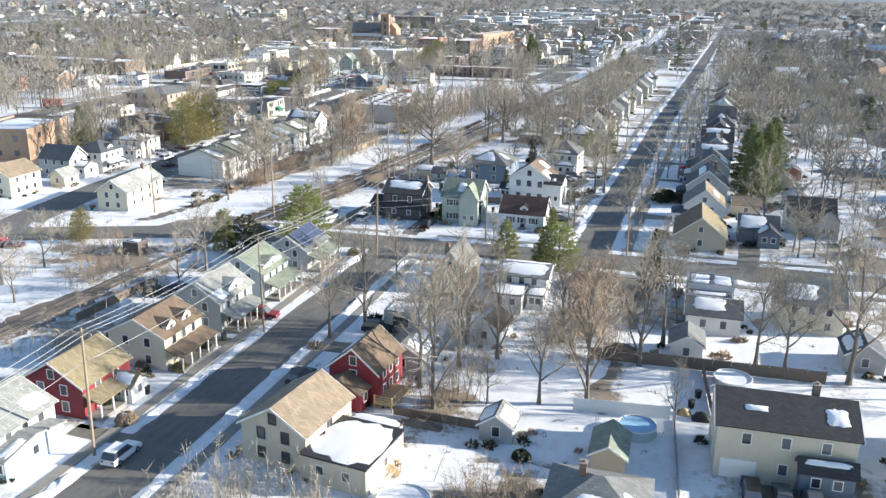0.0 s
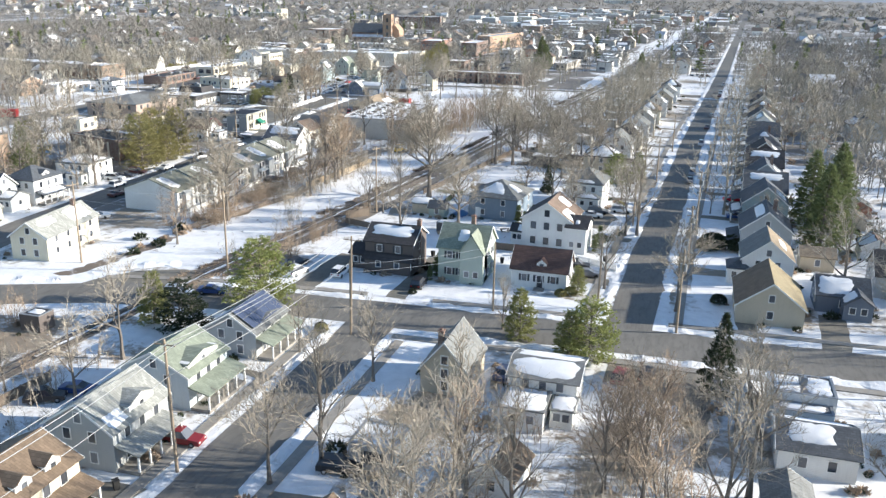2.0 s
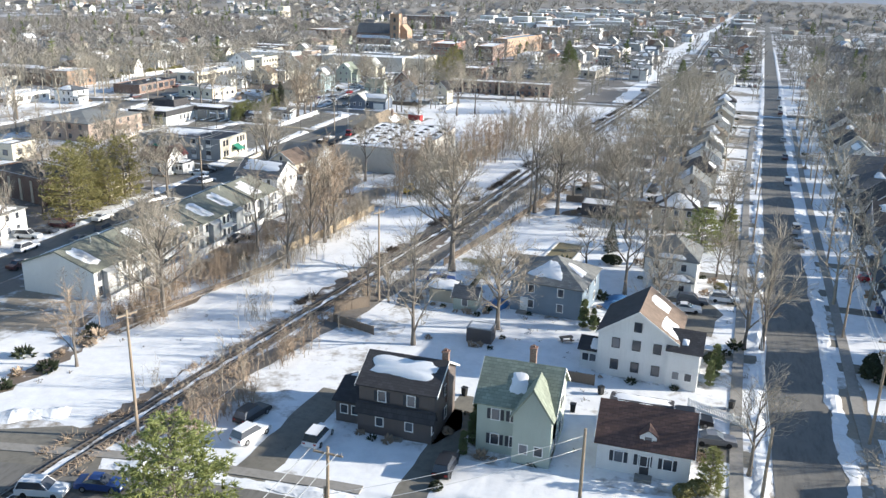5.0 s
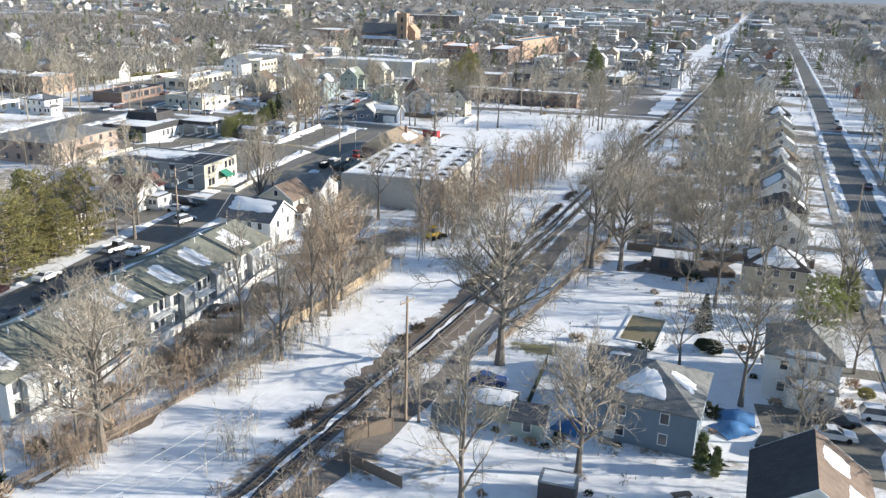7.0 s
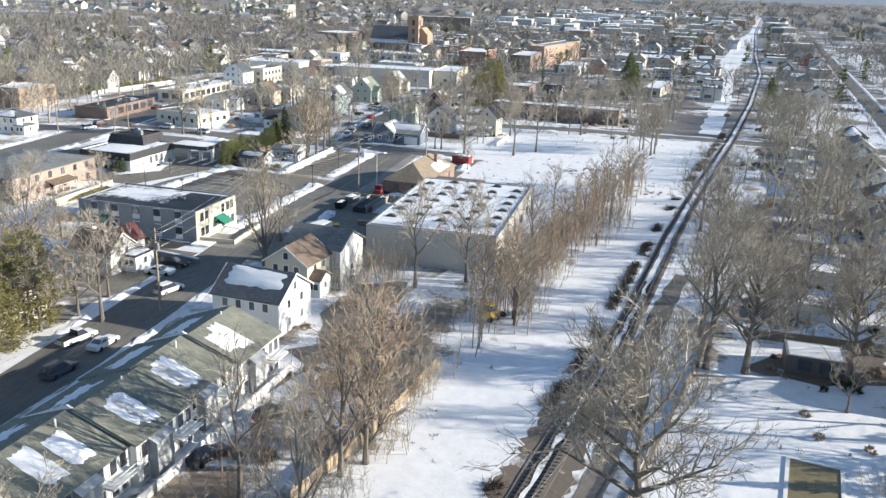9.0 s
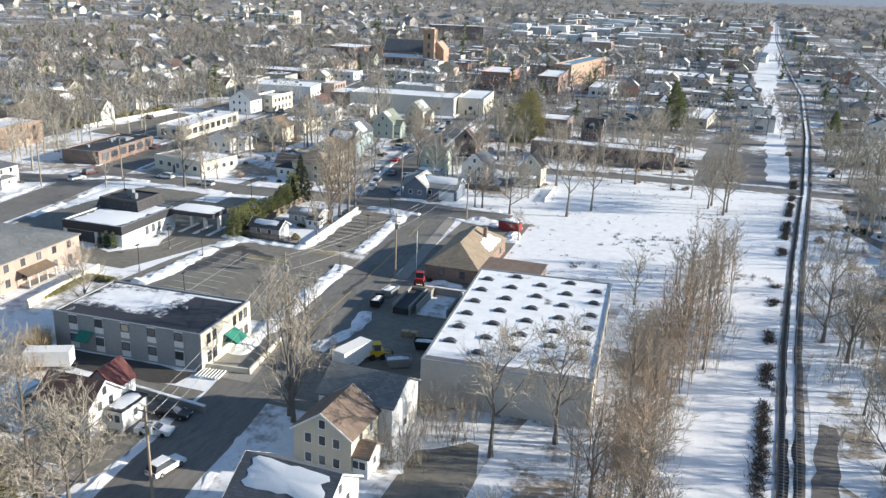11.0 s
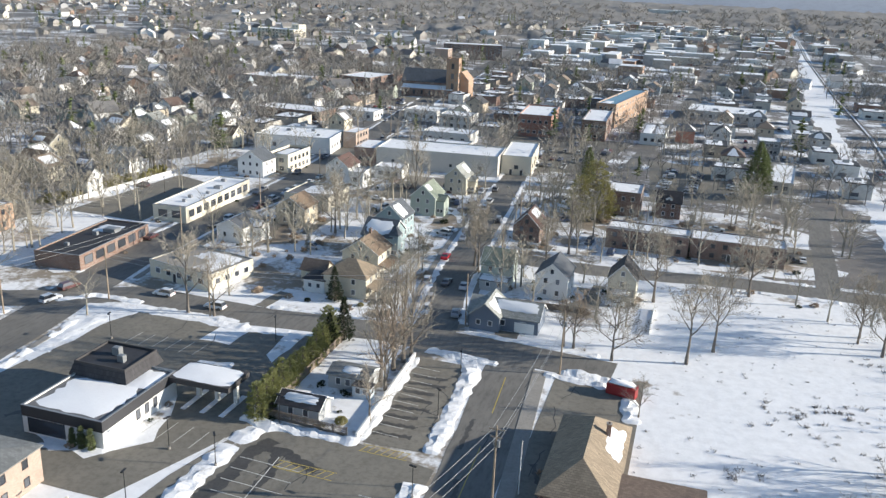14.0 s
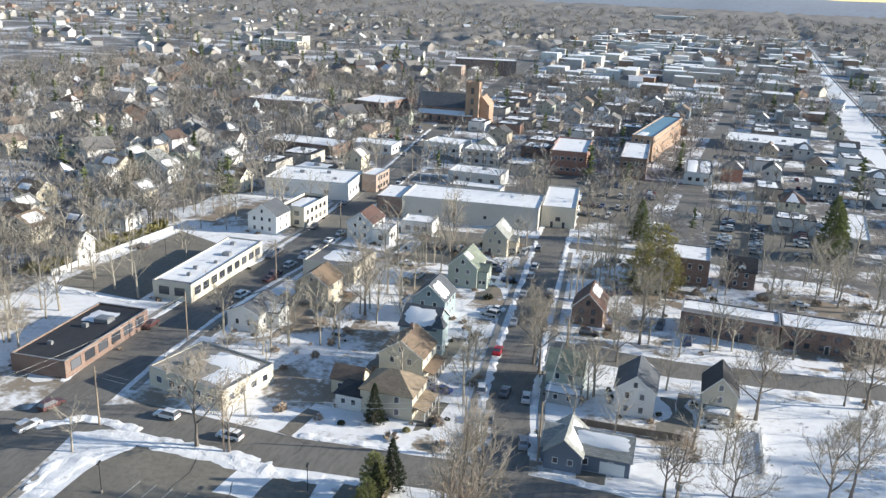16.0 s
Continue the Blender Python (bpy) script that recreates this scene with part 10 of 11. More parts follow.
# dark brush tufts beside the track and scattered over the field
def _tuft(seed):
    r = random.Random(seed)
    s = Shape()
    for _ in range(14):
        p = Vector((r.gauss(0, 0.3), r.gauss(0, 0.3), 0))
        s.spike(p, p + Vector((r.gauss(0, 0.35), r.gauss(0, 0.35), r.uniform(0.15, 0.6))), 0.042)
    return np.array(s.v), s.f


_rt = random.Random(9)
_sp = []
for _ in range(1700):
    _y = _rt.uniform(200, 470)
    if noise.noise((_y * 0.13, 0.3, 0)) < -0.12:
        continue
    _x = rail_x(_y)
    _sp.append((_x - _rt.uniform(2.9, 4.1) - 0.5 * noise.noise((_y * 0.3, 4.1, 0)), _y, 0.01, _rt.random() * 6, _rt.uniform(0.5, 1.5)))
for _ in range(150):
    _sp.append((_rt.uniform(-134, -70), _rt.uniform(352, 440), 0.015, _rt.random() * 6, _rt.uniform(0.2, 0.7)))
for _x, _y, _n, _w in ((-94, 387, 26, 5), (-78, 366, 24, 5), (-83, 412, 10, 3), (-90, 375, 20, 8), (-99, 383, 10, 3), (-110, 360, 8, 4)):
    for _ in range(_n):
        _sp.append((_x + _rt.gauss(0, _w), _y + _rt.gauss(0, _w * 0.5), 0.015, _rt.random() * 6, _rt.uniform(0.5, 1.3)))


_low = []
for _ in range(230):
    _y = _rt.uniform(150, 226)
    _x = rail_x(_y) + _rt.choice((-1, 1, 1)) * _rt.uniform(1.3, 3.8)
    _low.append((_x, _y, 0.02, _rt.random() * 6, _rt.uniform(0.5, 1.6) * (1 if _y < 205 else 0.7)))
joined("track_brush", [_tuft(420 + i) for i in range(5)], _low, "twig_red", "dry brown brush growing along the railway", "brush")
joined("brush", [_tuft(400 + i) for i in range(5)], _sp, "tie", "dark brush and debris poking through the snow", "brush")

# ---- clutter round the houses: melted ground, foundation shrubs, driveways, tufts ----
_rk = random.Random(41)
_homes = [q for q in FOOT if q[1] < 560 and q[2] < 8.5]
_k = 0
for _x, _y, _hw, _hd in _homes:
    if _hw > 3.4 and _rk.random() < 0.8 and not (_x > -30 and _y < 140):
        _k += 1
        patch("bare_ground", blob(_x + _rk.uniform(-0.5, 1.5), _y - _rk.uniform(0, 1.5), _hw + _rk.uniform(0.6, 3.0), _hd + _rk.uniform(0.6, 3.0), 0.18, seed=_k), 0.0206 + 0.0001 * _k, "litter", "bare brown ground melted out round a house", "ground", "stuff")


for _i in range(30):
    _x, _y = _rk.uniform(-242, -100), _rk.uniform(398, 520)
    if free(_x, _y, 1.0) and not (-140 < _x and _y < 445):
        _k += 1
        patch("bare_ground", blob(_x, _y, _rk.uniform(3, 7), _rk.uniform(3, 6), 0.2, seed=900 + _i), 0.0206 + 0.0001 * _k, "litter", "bare brown ground melted out in a yard", "ground", "stuff")


def _bush(seed):
    r = random.Random(seed)
    c = Shape()
    for _ in range(46):
        a, z = r.random() * math.tau, r.uniform(-0.1, 1)
        q = math.sqrt(max(0, 1 - z * z * 0.9)) * r.uniform(0.6, 1.05)
        at = Vector((math.cos(a) * q, math.sin(a) * q, 0.2 + z * 0.7))
        d = Vector((at.x, at.y, at.z + r.uniform(-0.2, 0.5))).normalized()
        c.spike(at - d * 0.25, at + d * r.uniform(0.15, 0.42), 0.17)
    return np.array(c.v), c.f


_green, _brown = [], []
for _x, _y, _hw, _hd in _homes:
    for _ in range(_rk.randrange(3, 8)):
        _sd = _rk.choice("SSEW")
        if _sd == "S":
            _p = (_x + _rk.uniform(-_hw, _hw) * 0.9, _y - _hd - _rk.uniform(-0.2, 0.8))
        else:
            _p = (_x + (_hw + _rk.uniform(-0.2, 0.8)) * (1 if _sd == "E" else -1), _y + _rk.uniform(-_hd, _hd) * 0.9)
        (_green if _rk.random() < 0.55 else _brown).append((*_p, 0.0, _rk.random() * 6, _rk.uniform(0.35, 0.9)))
for _x0, _x1, _y0, _y1, _n in ((-64, -20, 190, 300, 40), (-8, 30, 60, 140, 30), (-64, -20, 60, 140, 24), (-240, -160, 395, 520, 130), (-160, -90, 440, 520, 80), (-60, -20, 300, 520, 60), (0, 40, 160, 420, 60), (-112, -104, 160, 250, 40)):
    for _ in range(_n):
        _x, _y = _rk.uniform(_x0, _x1), _rk.uniform(_y0, _y1)
        if free(_x, _y):
            (_green if _rk.random() < 0.3 else _brown).append((_x, _y, 0.0, _rk.random() * 6, _rk.uniform(0.5, 1.5)))
joined("foundation_shrubs", [_bush(500 + i) for i in range(4)], _green, "needle_dark", "dark evergreen shrubs along house walls", "shrubs")
joined("garden_shrubs", [_bush(510 + i) for i in range(4)], _brown, "twig_red", "brown leafless shrubs in the yards", "shrubs")

_sp = []
for _x0, _x1, _y0, _y1, _n in ((-70, -20, 160, 300, 380), (-62, 30, 55, 145, 420), (-240, -100, 396, 530, 520), (-136, -70, 350, 445, 110), (-104, -84, 165, 330, 160), (-60, 20, 300, 500, 260), (-200, -145, 180, 290, 160)):
    for _ in range(_n):
        _x, _y = _rk.uniform(_x0, _x1), _rk.uniform(_y0, _y1)
        if noise.noise((_x * 0.06, _y * 0.06, 7.7)) > _rk.uniform(-0.35, 0.25) and free(_x, _y):
            _sp.append((_x, _y, 0.015, _rk.random() * 6, _rk.uniform(0.25, 0.9)))


def _wisp(seed):
    r = random.Random(seed)
    s = Shape()
    for _ in range(7):
        p = Vector((r.gauss(0, 0.35), r.gauss(0, 0.35), 0))
        s.spike(p, p + Vector((r.gauss(0, 0.3), r.gauss(0, 0.3), r.uniform(0.15, 0.6))), 0.07)
    return np.array(s.v), s.f


joined("dead_stalks", [_wisp(600 + i) for i in range(5)], _sp, "bark", "dead stalks poking through the snow", "stalks")
_k = 0
for _x, _y, _hw, _hd in _homes:                                # drives beside the houses of the two long streets and the town
    if (_y > 190 and -36 < _x < 12) or (400 < _y < 520 and -245 < _x < -125):
        _k += 1
        _st = -12 + (_y - 240) * 0.05 if _x > -60 else None
        _sx = _x + (_hw + 1.6) * (1 if _k % 2 else -1)
        _line = [(_st + (4.2 if _x > _st else -4.2), _y + _hd + 0.8), (_x + (4 if _x > _st else -4), _y + _hd + 0.8)] if _st is not None else [(_sx, _y - _hd - 5), (_sx, _y + _hd)]
        ribbon("driveway", _line, _rk.uniform(2.6, 3.6), 0.0222 + 0.00006 * _k, "lot", "cleared asphalt driveway with snow beside it", "driveway", edge=0.25, step=2)

# cars along the kerbs of the town
_rk2 = random.Random(12)
for _line, _y0, _y1, _offs, _n in ((I_ST, 402, 520, (3.4, -3.4), 9), (C_ST, 190, 520, (3.0,), 9), (F_ST, 400, 700, (4.8, -4.8), 16)):
    for _ in range(_n):
        _yy = _rk2.uniform(_y0, _y1)
        (_ax, _ay), (_bx, _by) = clip_y(_line, _yy, _yy + 0.5)[:2]
        _o = _rk2.choice(_offs)
        _rk2.choice(C_ANY).put(pose(_ax + _o, _ay, 0.045, 0, 0, math.degrees(math.atan2(_by - _ay, _bx - _ax)) + _rk2.choice((0, 180))))
for _ in range(46):                                            # and in the drives between the houses
    _x, _yy = _rk2.uniform(-240, -110), _rk2.uniform(398, 530)
    if free(_x, _yy, 1.6):
        _rk2.choice(C_ANY).put(pose(_x, _yy, 0.025, 0, 0, _rk2.choice((0, 90, 180, 270)) + _rk2.uniform(-8, 8)))
        FOOT.append((_x, _yy, 2.6, 2.6))

# hedge and low wall along the far side of the shop-row lot
_w = Thing("low_wall", "low white retaining wall behind the shop lot", "low wall", kind="structure")
_w.add("wall", Shape().box(-0.2, 0.2, -24, 24, -0.1, 1.3).mesh("wall", "whitewall"))
_w.put(pose(-300.4, 466, 0, 0, 0, -5))
_sp = [(-304 + _rk2.uniform(-4, 1.5) + (466 - y) * -0.09, y, 0, _rk2.random() * 6, _rk2.uniform(1.2, 2.4)) for y in range(440, 494)]
joined("garden_shrubs", [_bush(520 + i) for i in range(4)], _sp, "hedge", "olive hedge and shrubs behind the shop lot", "shrubs")

# the warehouse yard: skips, a box trailer, stacked pallets, a snow heap
def skip(x, y, rz, mat, label):
    t = Thing("rubbish_skip", label, "skip")
    t.add("tub", Shape().add([(-1.5, -0.8, 0.1), (1.5, -0.8, 0.1), (1.5, 0.8, 0.1), (-1.5, 0.8, 0.1), (-1.9, -0.9, 1.5), (1.9, -0.9, 1.5), (1.9, 0.9, 1.5), (-1.9, 0.9, 1.5)], [(3, 2, 1, 0), (0, 1, 5, 4), (1, 2, 6, 5), (2, 3, 7, 6), (3, 0, 4, 7)]).mesh("tub", mat))
    t.add("rim", Shape().box(-1.95, 1.95, -0.98, -0.88, 1.44, 1.54).box(-1.95, 1.95, 0.88, 0.98, 1.44, 1.54).box(-1.95, -1.85, -0.88, 0.88, 1.44, 1.54).box(1.85, 1.95, -0.88, 0.88, 1.44, 1.54).mesh("rim", mat))
    t.add("load", Shape().add([(-1.7, -0.8, 1.2), (1.7, -0.8, 1.25), (1.7, 0.8, 1.15), (-1.7, 0.8, 1.3), (0.2, 0.1, 1.7)], [(0, 1, 4), (1, 2, 4), (2, 3, 4), (3, 0, 4)]).mesh("load", "dirty"))
    t.put(pose(x, y, 0.03, 0, 0, rz))


for _x, _y, _a, _m, _l in ((-139.4, 329, 80, "grey_metal", "grey steel rubbish skip in the yard"), (-139.8, 323.5, 95, "black_metal", "black steel rubbish skip in the yard"), (-125.6, 309, 12, "black_metal", "dark steel rubbish skip beside the warehouse"), (-127.5, 301.5, 30, "grey_metal", "grey rubbish skip with dirty snow")):
    skip(_x, _y, _a, _m, _l)
_t = Thing("box_trailer", "white box trailer parked in the yard", "trailer")
_t.add("box", Shape().box(-3.2, 3.2, -1.2, 1.2, 0.9, 3.2).mesh("box", "whitewall"))
_t.add("chassis", Shape().box(-3.2, 3.8, -0.5, 0.5, 0.6, 0.9).mesh("chassis", "black_metal"))
for _wx in (-2.2, -1.3):
    for _wy in (-1.05, 1.05):
        _t.add("wheel", Shape().tube([(_wx, _wy - 0.13, 0.42), (_wx, _wy + 0.13, 0.42)], [0.42, 0.42], 10).mesh("wheel", "tyre"))
_t.put(pose(-134.2, 299.6, 0.03, 0, 0, 72))
_t.put(pose(-174.4, 281.9, 0.03, 0, 0, 24))
_pl = Thing("pallet", "wooden pallet stacked in the yard", "pallet", "pallets in the yard")
_pl.add("deck", Shape().box(-0.6, 0.6, -0.5, 0.5, 0.1, 0.14).box(-0.6, -0.5, -0.5, 0.5, 0, 0.1).box(0.5, 0.6, -0.5, 0.5, 0, 0.1).box(-0.05, 0.05, -0.5, 0.5, 0, 0.1).mesh("deck", "fence_tan"))
for _k in range(14):
    _pl.put(pose(-130.4 + 1.5 * (_k // 7), 312.5 + 0.06 * (_k % 3), 0.03 + 0.145 * (_k % 7), 0, 0, (_k * 7) % 11 - 5))
snowbank([(-142, 302), (-139, 312), (-140.4, 320)], 3.0, 1.0, 88, "dirty", "dirty heap of ploughed snow in the yard")
snowbank([(-137, 337), (-133, 338.5), (-128, 338)], 2.0, 0.9, 89, "bank", "heap of ploughed snow behind the bays")

# a low annex and lean-to behind the blue house, hung with snow
house(-53.2, 226.4, 6.6, 3.6, 2.4, 1.3, "x", "s_brown", "r_grey", "dark garden shed with a grey roof beside the pool", floors=1, win={"S": 1}, name="shed", category="shed", snow=[(0, 0.35, 0.75, 0.1, 0.8)])
fence([(-62, 213), (-62.1, 226)], 1.5, "needle_dark", "dark green board fence between back yards")

# ---- the suburb beyond: blocks of houses, shops and woods to the horizon ----
def far_house(seed):
    r = random.Random(seed)
    w, d, e, ri = r.uniform(7.5, 10), r.uniform(8, 11), r.uniform(4.6, 5.8), r.uniform(2.4, 3.4)
    al = r.choice("xyyh")
    th = Thing("house", "suburban house with snow on its roof", "house", "houses of the suburb")
    th.add("wall", gable_walls(w, d, e, ri, al).mesh("wall", "s_any"))
    q = roof_quads(w, d, e, ri, al)
    s = Shape()
    for a in q:
        s.slab(a, 0.2)
    i = th.add("roof", s.mesh("roof", "r_any"))
    k = r.randrange(2)
    th.add("snow_patch", snow_on(q[k], r.uniform(0, 0.2), r.uniform(0.7, 1), r.uniform(0, 0.2), r.uniform(0.6, 0.95), seed=seed).mesh("snow_patch", "roofsnow"), i)
    for side in "S":
        for z in (e * 0.62,):
            for u in ((-0.22, 0.22) if side == "S" else (0.0,)):
                f, p, _, _ = window_meshes(0.95, 1.35, "dark")
                th.add("window", p, m=wall_pose(side, u * (w if side == "S" else d), z, w, d))
    return th


def far_flat(seed):
    r = random.Random(seed)
    w, d, h = r.uniform(9, 20), r.uniform(9, 16), r.uniform(3.4, 6.5)
    th = Thing("commercial_building", "flat-roofed building with snow on its roof", "building", "flat-roofed buildings of the town")
    th.add("wall", Shape().box(-w / 2, w / 2, -d / 2, d / 2, -0.2, h).mesh("wall", "flat_any"))
    th.add("roof", Shape().box(-w / 2 - 0.1, w / 2 + 0.1, -d / 2 - 0.1, d / 2 + 0.1, h, h + 0.3).mesh("roof", "tar"))
    th.add("snow_patch", snow_on([(-w / 2, -d / 2, h + 0.3), (w / 2, -d / 2, h + 0.3), (w / 2, d / 2, h + 0.3), (-w / 2, d / 2, h + 0.3)], 0.02, r.uniform(0.8, 0.99), 0.02, r.uniform(0.7, 0.99), seed=seed).mesh("snow_patch", "roofsnow"))
    th.add("roof_unit", Shape().box(-1.2, 1.2, -0.8, 0.8, h + 0.3, h + 1.4).mesh("roof_unit", "grey_metal"))
    for k in range(int(w / 7)):
        f, p, _, _ = window_meshes(3.2, 1.4, "dark")
        th.add("window", p, m=wall_pose("S", -w / 2 + 3.5 + 7 * k, 1.0, w, d))
    return th


FARH = [far_house(100 + i) for i in range(8)]
FARF = [far_flat(200 + i) for i in range(6)]
_rf = random.Random(77)
_count = 0
# town core: flat roofs mixed with houses
_back = []
for _gy in range(0, 12):
    for _gx in range(0, 17):
        _x, _y = -330 + _gx * 22 + _rf.uniform(-5, 5), 575 + _gy * 29 + _rf.uniform(-6, 6)
        if not free(_x, _y, 7) or _x > 30:
            continue
        if _gy > 9:
            _back.append((_x, _y, 0, _rf.choice((0, 1.57)), _rf.uniform(0.85, 1.15)))
            continue
        _core = -330 < _x < 0
        _t = _rf.choice(FARF) if _core and _rf.random() < 0.66 else _rf.choice(FARH)
        _t.put(pose(_x, _y, 0, 0, 0, _rf.choice((0, 0, 90, -4))))
        FOOT.append((_x, _y, 9, 8))
# suburb to the west and east, and farther on
for _x0, _x1, _y0, _y1, _n in ((-500, -335, 430, 760, 60), (-440, -270, 250, 420, 16), (30, 130, 170, 520, 20)):
    for _ in range(_n):
        _x, _y = _rf.uniform(_x0, _x1), _rf.uniform(_y0, _y1)
        if free(_x, _y, 6):
            _rf.choice(FARH).put(pose(_x, _y, 0, 0, 0, _rf.choice((0, 90, 8, -10, 84))))
            FOOT.append((_x, _y, 9, 9))

# distant roofs and woods, too many and too small to tell apart
def far_tree_shape(seed, h=11.0, n=30, thick=0.24):
    r = random.Random(seed)
    s = Shape()
    s.tube([(0, 0, 0), (0, 0, h * 0.55)], [0.2, 0.1], 3, False)
    for c in range(5):
        p = Vector((0, 0, h * r.uniform(0.25, 0.5)))
        d = Vector((math.cos(c * 1.26), math.sin(c * 1.26), r.uniform(0.8, 1.6))).normalized()
        ln = h * r.uniform(0.35, 0.5)
        s.spike(p, p + d * ln, 0.12)
        for _ in range(n // 5):
            o = p + d * ln * r.uniform(0.3, 1.0)
            s.blade(o, o + (d + Vector((r.gauss(0, 0.7), r.gauss(0, 0.7), r.gauss(0.1, 0.5)))).normalized() * h * r.uniform(0.12, 0.26), thick, r.random() * math.pi)
    return np.array(s.v), s.f


_tm = [far_tree_shape(320 + i, 9.5 + i * 0.9, 40, 0.11) for i in range(7)]
_tr = [far_tree_shape(300 + i, 9 + i * 0.8) for i in range(6)]


def scatter(n, x0, x1, y0, y1, dens=0.0, r=0.0):
    out = []
    while len(out) < n:
        x, y = _rf.uniform(x0, x1), _rf.uniform(y0, y1)
        if dens and noise.noise((x * 0.008, y * 0.008, 3.1)) < _rf.uniform(-0.5, 0.5) * dens:
            n -= 0.3
            continue
        if free(x, y, r):
            out.append((x, y, 0, _rf.random() * 6.3, _rf.uniform(0.7, 1.3)))
        else:
            n -= 0.5
    return out


joined("town_trees", _tm, scatter(1500, -340, 20, 545, 980, 0.5), "twig_far", "leafless trees between the roofs of the town", "trees")
joined("suburb_trees", _tm, scatter(3900, -640, -300, 330, 900) + scatter(2300, 24, 300, 180, 860) + scatter(260, -320, -250, 180, 330), "twig_far", "leafless trees of the suburb", "trees")
joined("far_woods", _tr, scatter(4200, -1300, 500, 850, 1700, 0.15) + [(x, y, z, a, s * 2.0) for x, y, z, a, s in scatter(1500, -2000, 900, 1500, 3000)], "twig_far", "leafless far woods to the horizon", "woods")
def far_pine_shape(seed, h=12.0):
    r = random.Random(seed)
    s = Shape()
    s.tube([(0, 0, 0), (0, 0, h * 0.9)], [0.2, 0.05], 3, False)
    for _ in range(46):
        k = r.uniform(0.12, 0.97)
        a = r.random() * math.tau
        ln = h * 0.3 * (1 - k) ** 0.6 * r.uniform(0.7, 1.1) + 0.3
        p = Vector((0, 0, h * k))
        s.spike(p, p + Vector((math.cos(a) * ln, math.sin(a) * ln, r.uniform(-0.2, 0.15) * ln)), 0.55)
    return np.array(s.v), s.f


_pn = [far_pine_shape(340 + i, 10 + 1.5 * i) for i in range(4)]
joined("far_pines", _pn, scatter(150, -620, -300, 340, 1100) + scatter(40, -290, 0, 560, 1000) + scatter(60, 20, 240, 180, 900) + scatter(200, -1200, 300, 1000, 1900), "needle", "dark green far pines among the bare trees", "trees")
_hs = []
for _i in range(5):
    _s = gable_walls(9, 10, 5, 3, "xy"[_i % 2])
    _hs.append((np.array(_s.v), _s.f))
_rs = []
for _i in range(5):
    _s = Shape()
    for _q in roof_quads(9, 10, 5, 3, "xy"[_i % 2]):
        _s.slab(_q, 0.25)
    _rs.append((np.array(_s.v), _s.f))
_spots = _back + scatter(230, -620, -330, 560, 1000, 0, 5) + scatter(70, 40, 260, 350, 900, 0, 5) + scatter(520, -1400, 420, 950, 2000, 0.0)
joined("far_houses", _hs, _spots, "s_isle", "walls of far small houses", "houses")
joined("far_roofs", _rs, _spots, "r_isle", "snowy roofs of far small houses", "roofs")
_ff, _fr = [], []
for _i in range(6):                                            # six sizes of far flat block, each with a thick snow sheet
    _w, _d, _h = 5 + 1.9 * _i, 4 + 1.1 * ((_i * 2) % 5), 3.4 + 1.3 * ((_i * 3) % 4)
    _s = Shape().box(-_w, _w, -_d, _d, 0, _h)
    _ff.append((np.array(_s.v), _s.f))
    _s = Shape().box(-_w + 0.4, _w * (0.97 if _i % 3 else 0.2), -_d + 0.3, _d * (0.95 if _i % 2 else 0.4), _h, _h + 0.25)
    _fr.append((np.array(_s.v), _s.f))
_spots = [(_rf.uniform(-320, 40), _rf.uniform(865, 1900), 0, _rf.choice((0, 1.57)) + _rf.uniform(-0.12, 0.12), _rf.uniform(0.8, 1.5)) for _ in range(420)]
_spots = [q for q in _spots if free(q[0], q[1], 12) and not (-62 < q[0] < 0 and 760 < q[1] < 1230)]
joined("far_blocks", _ff, _spots, "s_isle", "far flat-roofed blocks", "buildings")
joined("far_block_snow", _fr, _spots, "roofsnow", "snow on far flat roofs", "snow")


def far_canopy():
    """The grey-brown top of the far woods, broken by gaps where roofs and snow show through."""
    s = Shape()
    vs, y, rows = [], 1150.0, []
    nx = 210
    while y < 4400:
        rows.append(y)
        y *= 1.012
    for j, yy in enumerate(rows):
        for i in range(nx + 1):
            x = -0.62 * yy - 60 + (1.05 * yy + 120) * i / nx
            town = max(0.0, 1 - abs(x + 120) / 240) * max(0.0, 1 - (yy - 1150) / 900)
            z = 2 + 9 * noise.noise((x * 0.012, yy * 0.006, 1.3)) + 8 * noise.noise((x * 0.05, yy * 0.03, 4.2)) + 3 * noise.noise((x * 0.2, yy * 0.12, 9.1)) - 16 * town - max(0.0, 1 - (yy - 1150) / 250) * 9
            if abs(x - (-15 + (yy - 1304) * 0.058)) < 12:
                z = -2
            if yy > 1900:
                z += min(4.0, (yy - 1900) * 0.01)
            vs.append((x, yy + 4 * noise.noise((x * 0.1, yy * 0.1, 0)), max(z, -1.5)))
    fs = [(j * (nx + 1) + i, j * (nx + 1) + i + 1, (j + 1) * (nx + 1) + i + 1, (j + 1) * (nx + 1) + i) for j in range(len(rows) - 1) for i in range(nx)]
    s.add(vs, fs)
    single("far_canopy", s, "canopy", "grey-brown leafless canopy of far woods", "woods", "stuff", smooth=True)


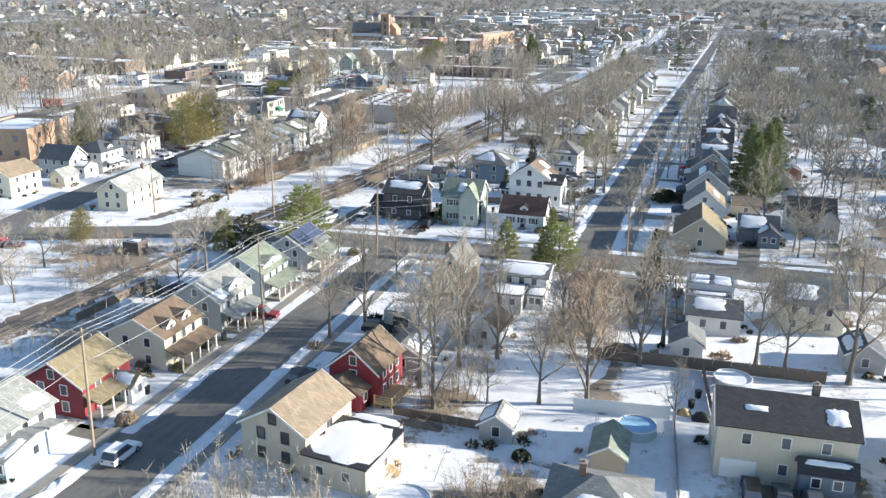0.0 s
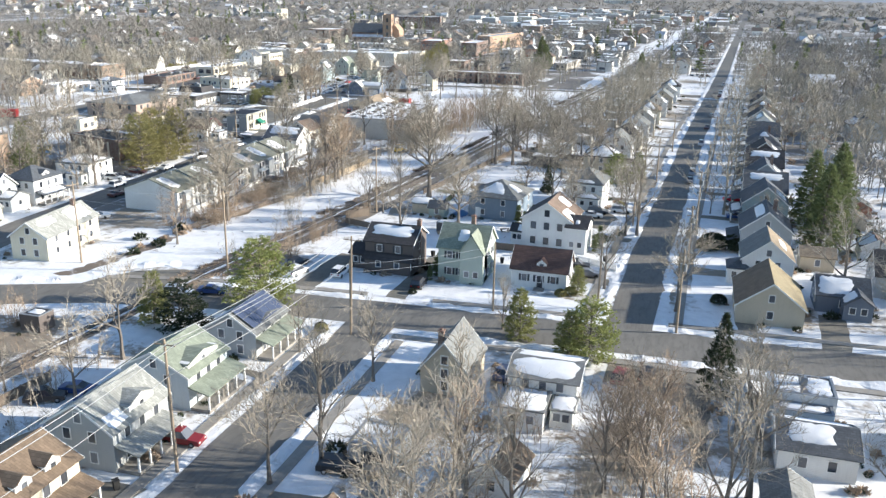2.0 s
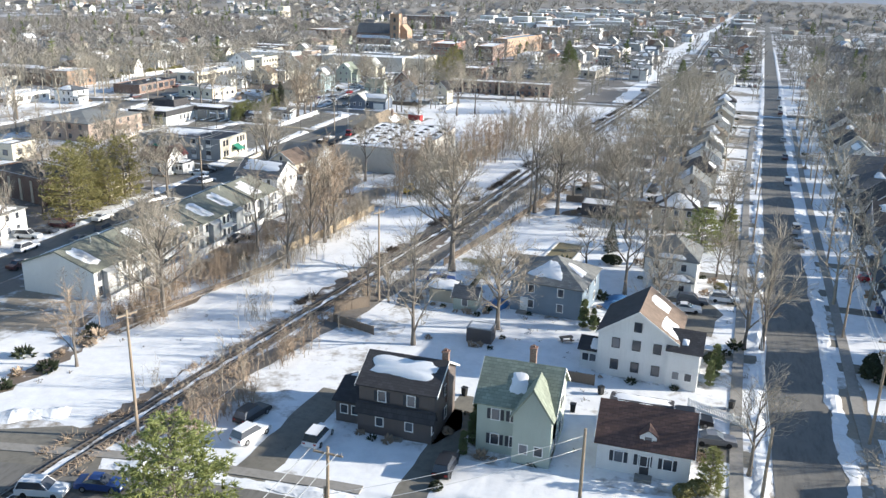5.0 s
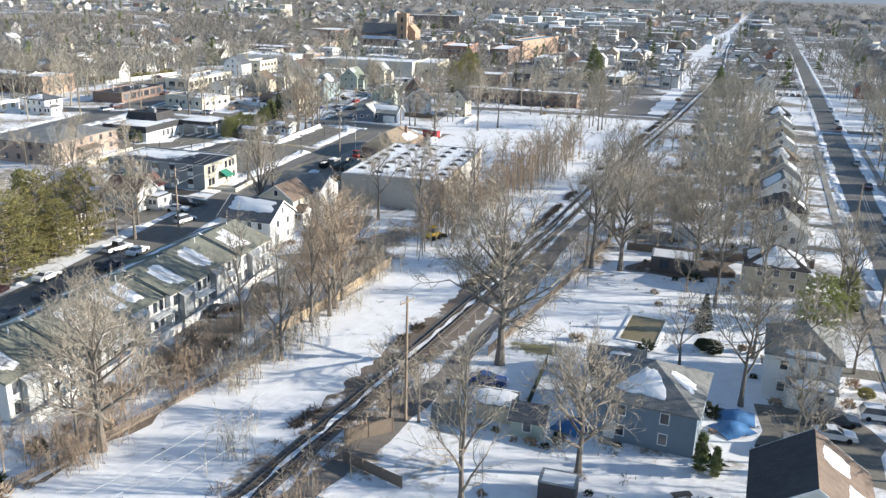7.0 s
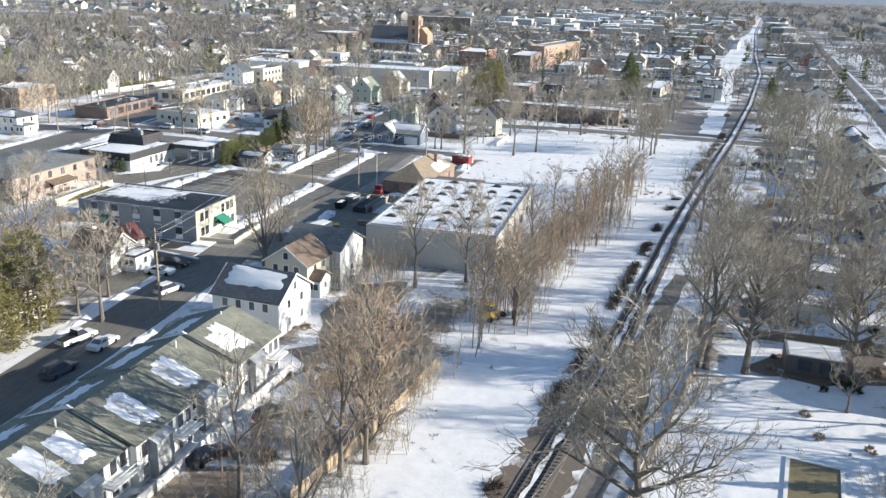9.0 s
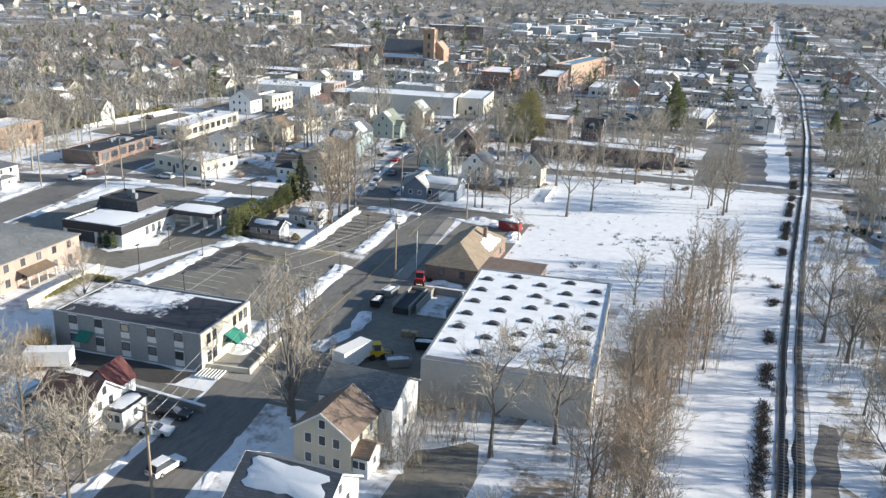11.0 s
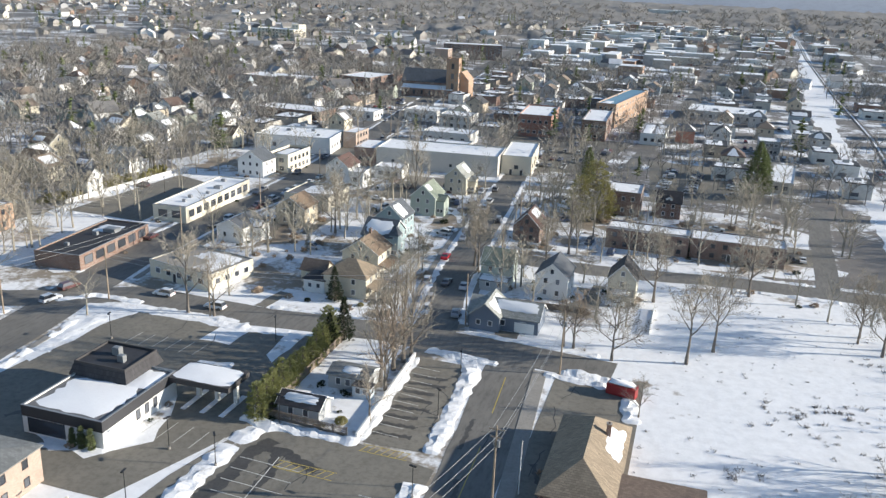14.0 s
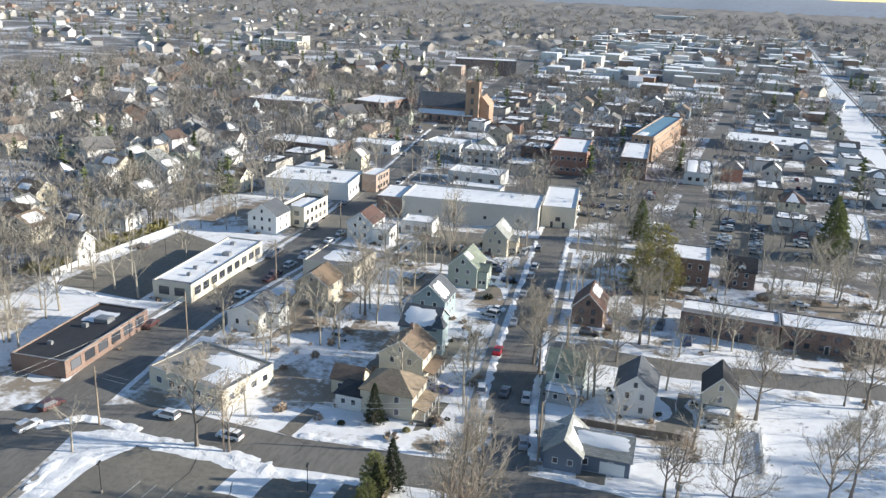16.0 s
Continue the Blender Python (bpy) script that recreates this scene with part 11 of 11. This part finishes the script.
far_canopy()
_s = Shape().box(-2.2, 2.2, -0.85, 0.85, 0.25, 0.9).add([(-1.4, -0.75, 0.9), (1.1, -0.75, 0.9), (1.1, 0.75, 0.9), (-1.4, 0.75, 0.9), (-0.9, -0.6, 1.45), (0.6, -0.6, 1.45), (0.6, 0.6, 1.45), (-0.9, 0.6, 1.45)], [(0, 1, 5, 4), (1, 2, 6, 5), (2, 3, 7, 6), (3, 0, 4, 7), (4, 5, 6, 7)])
_spots = []
for _ in range(110):                                           # rows of cars in the lots behind the shops
    _x, _y, _a = _rf.uniform(-320, 0), _rf.uniform(560, 1100), _rf.choice((0, 1.57))
    for _k in range(_rf.randrange(3, 10)):
        _px, _py = _x + 2.8 * _k * (_a == 1.57), _y + 2.8 * _k * (_a == 0)
        if free(_px, _py, 1.0):
            _spots.append((_px, _py, 0.02, _a + _rf.uniform(-0.05, 0.05), 1.0))
joined("far_cars", [(np.array(_s.v), _s.f)], _spots, "car_isle", "rows of far parked cars", "cars")
patch("far_field", [(-3000, 1000), (-330, 980), (40, 980), (1500, 700), (3000, 4500), (-3000, 4500)], 0.02, "far_ground", "thinly snowed ground under far woods", "ground", "stuff")
patch("suburb_ground", [(-1500, 330), (-303, 330), (-303, 436), (-303, 600), (-340, 985), (-1500, 985)], 0.008, "far_ground", "thinly snowed ground of the suburb", "ground", "stuff")
patch("suburb_ground", [(44, 210), (60, 176), (900, 170), (900, 985), (60, 985), (46, 520)], 0.008, "far_ground", "thinly snowed ground under trees", "ground", "stuff")
patch("town_ground", [(-335, 540), (-100, 540), (20, 600), (40, 980), (-335, 980)], 0.010, "town_snow", "patchy snow and worn ground between town buildings", "ground", "stuff")
for _i, (_x, _y, _rx, _ry) in enumerate([(-232, 445, 16, 40), (-215, 492, 22, 26), (-150, 492, 26, 24), (-110, 500, 24, 22), (-190, 480, 16, 34), (-160, 450, 10, 10), (-240, 560, 26, 20), (-290, 520, 22, 30)]):
    patch("worn_ground", blob(_x, _y, _rx, _ry, 0.15, seed=_i + 60), 0.0215 + 0.0004 * _i, "litter", "worn brown ground showing between houses", "ground", "stuff")

# low hills along the horizon, with the haze put into their colour
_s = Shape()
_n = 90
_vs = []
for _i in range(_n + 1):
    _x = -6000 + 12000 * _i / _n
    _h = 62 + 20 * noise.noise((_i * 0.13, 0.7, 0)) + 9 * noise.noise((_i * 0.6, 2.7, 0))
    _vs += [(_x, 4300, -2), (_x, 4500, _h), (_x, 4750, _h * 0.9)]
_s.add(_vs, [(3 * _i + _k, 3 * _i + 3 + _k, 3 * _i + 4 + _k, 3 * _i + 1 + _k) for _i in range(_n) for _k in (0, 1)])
single("backdrop", _s, "ridge", "distant wooded hills on the horizon, coloured blue-grey for haze", "hills", "structure", smooth=True)

# litter patches that also darken the ground where the eastern trees shade it
for _i, (_x, _y, _rx, _ry) in enumerate([(52, 190, 22, 26), (80, 230, 26, 34), (48, 250, 20, 30), (70, 150, 26, 18), (44, 300, 20, 32), (95, 180, 24, 30), (38, 345, 18, 30)]):
    patch("worn_ground", blob(_x, _y, _rx, _ry, 0.15, seed=_i + 80), 0.0122 + 0.0004 * _i, "litter", "brown ground under bare trees, darkened for their shade", "ground", "stuff")
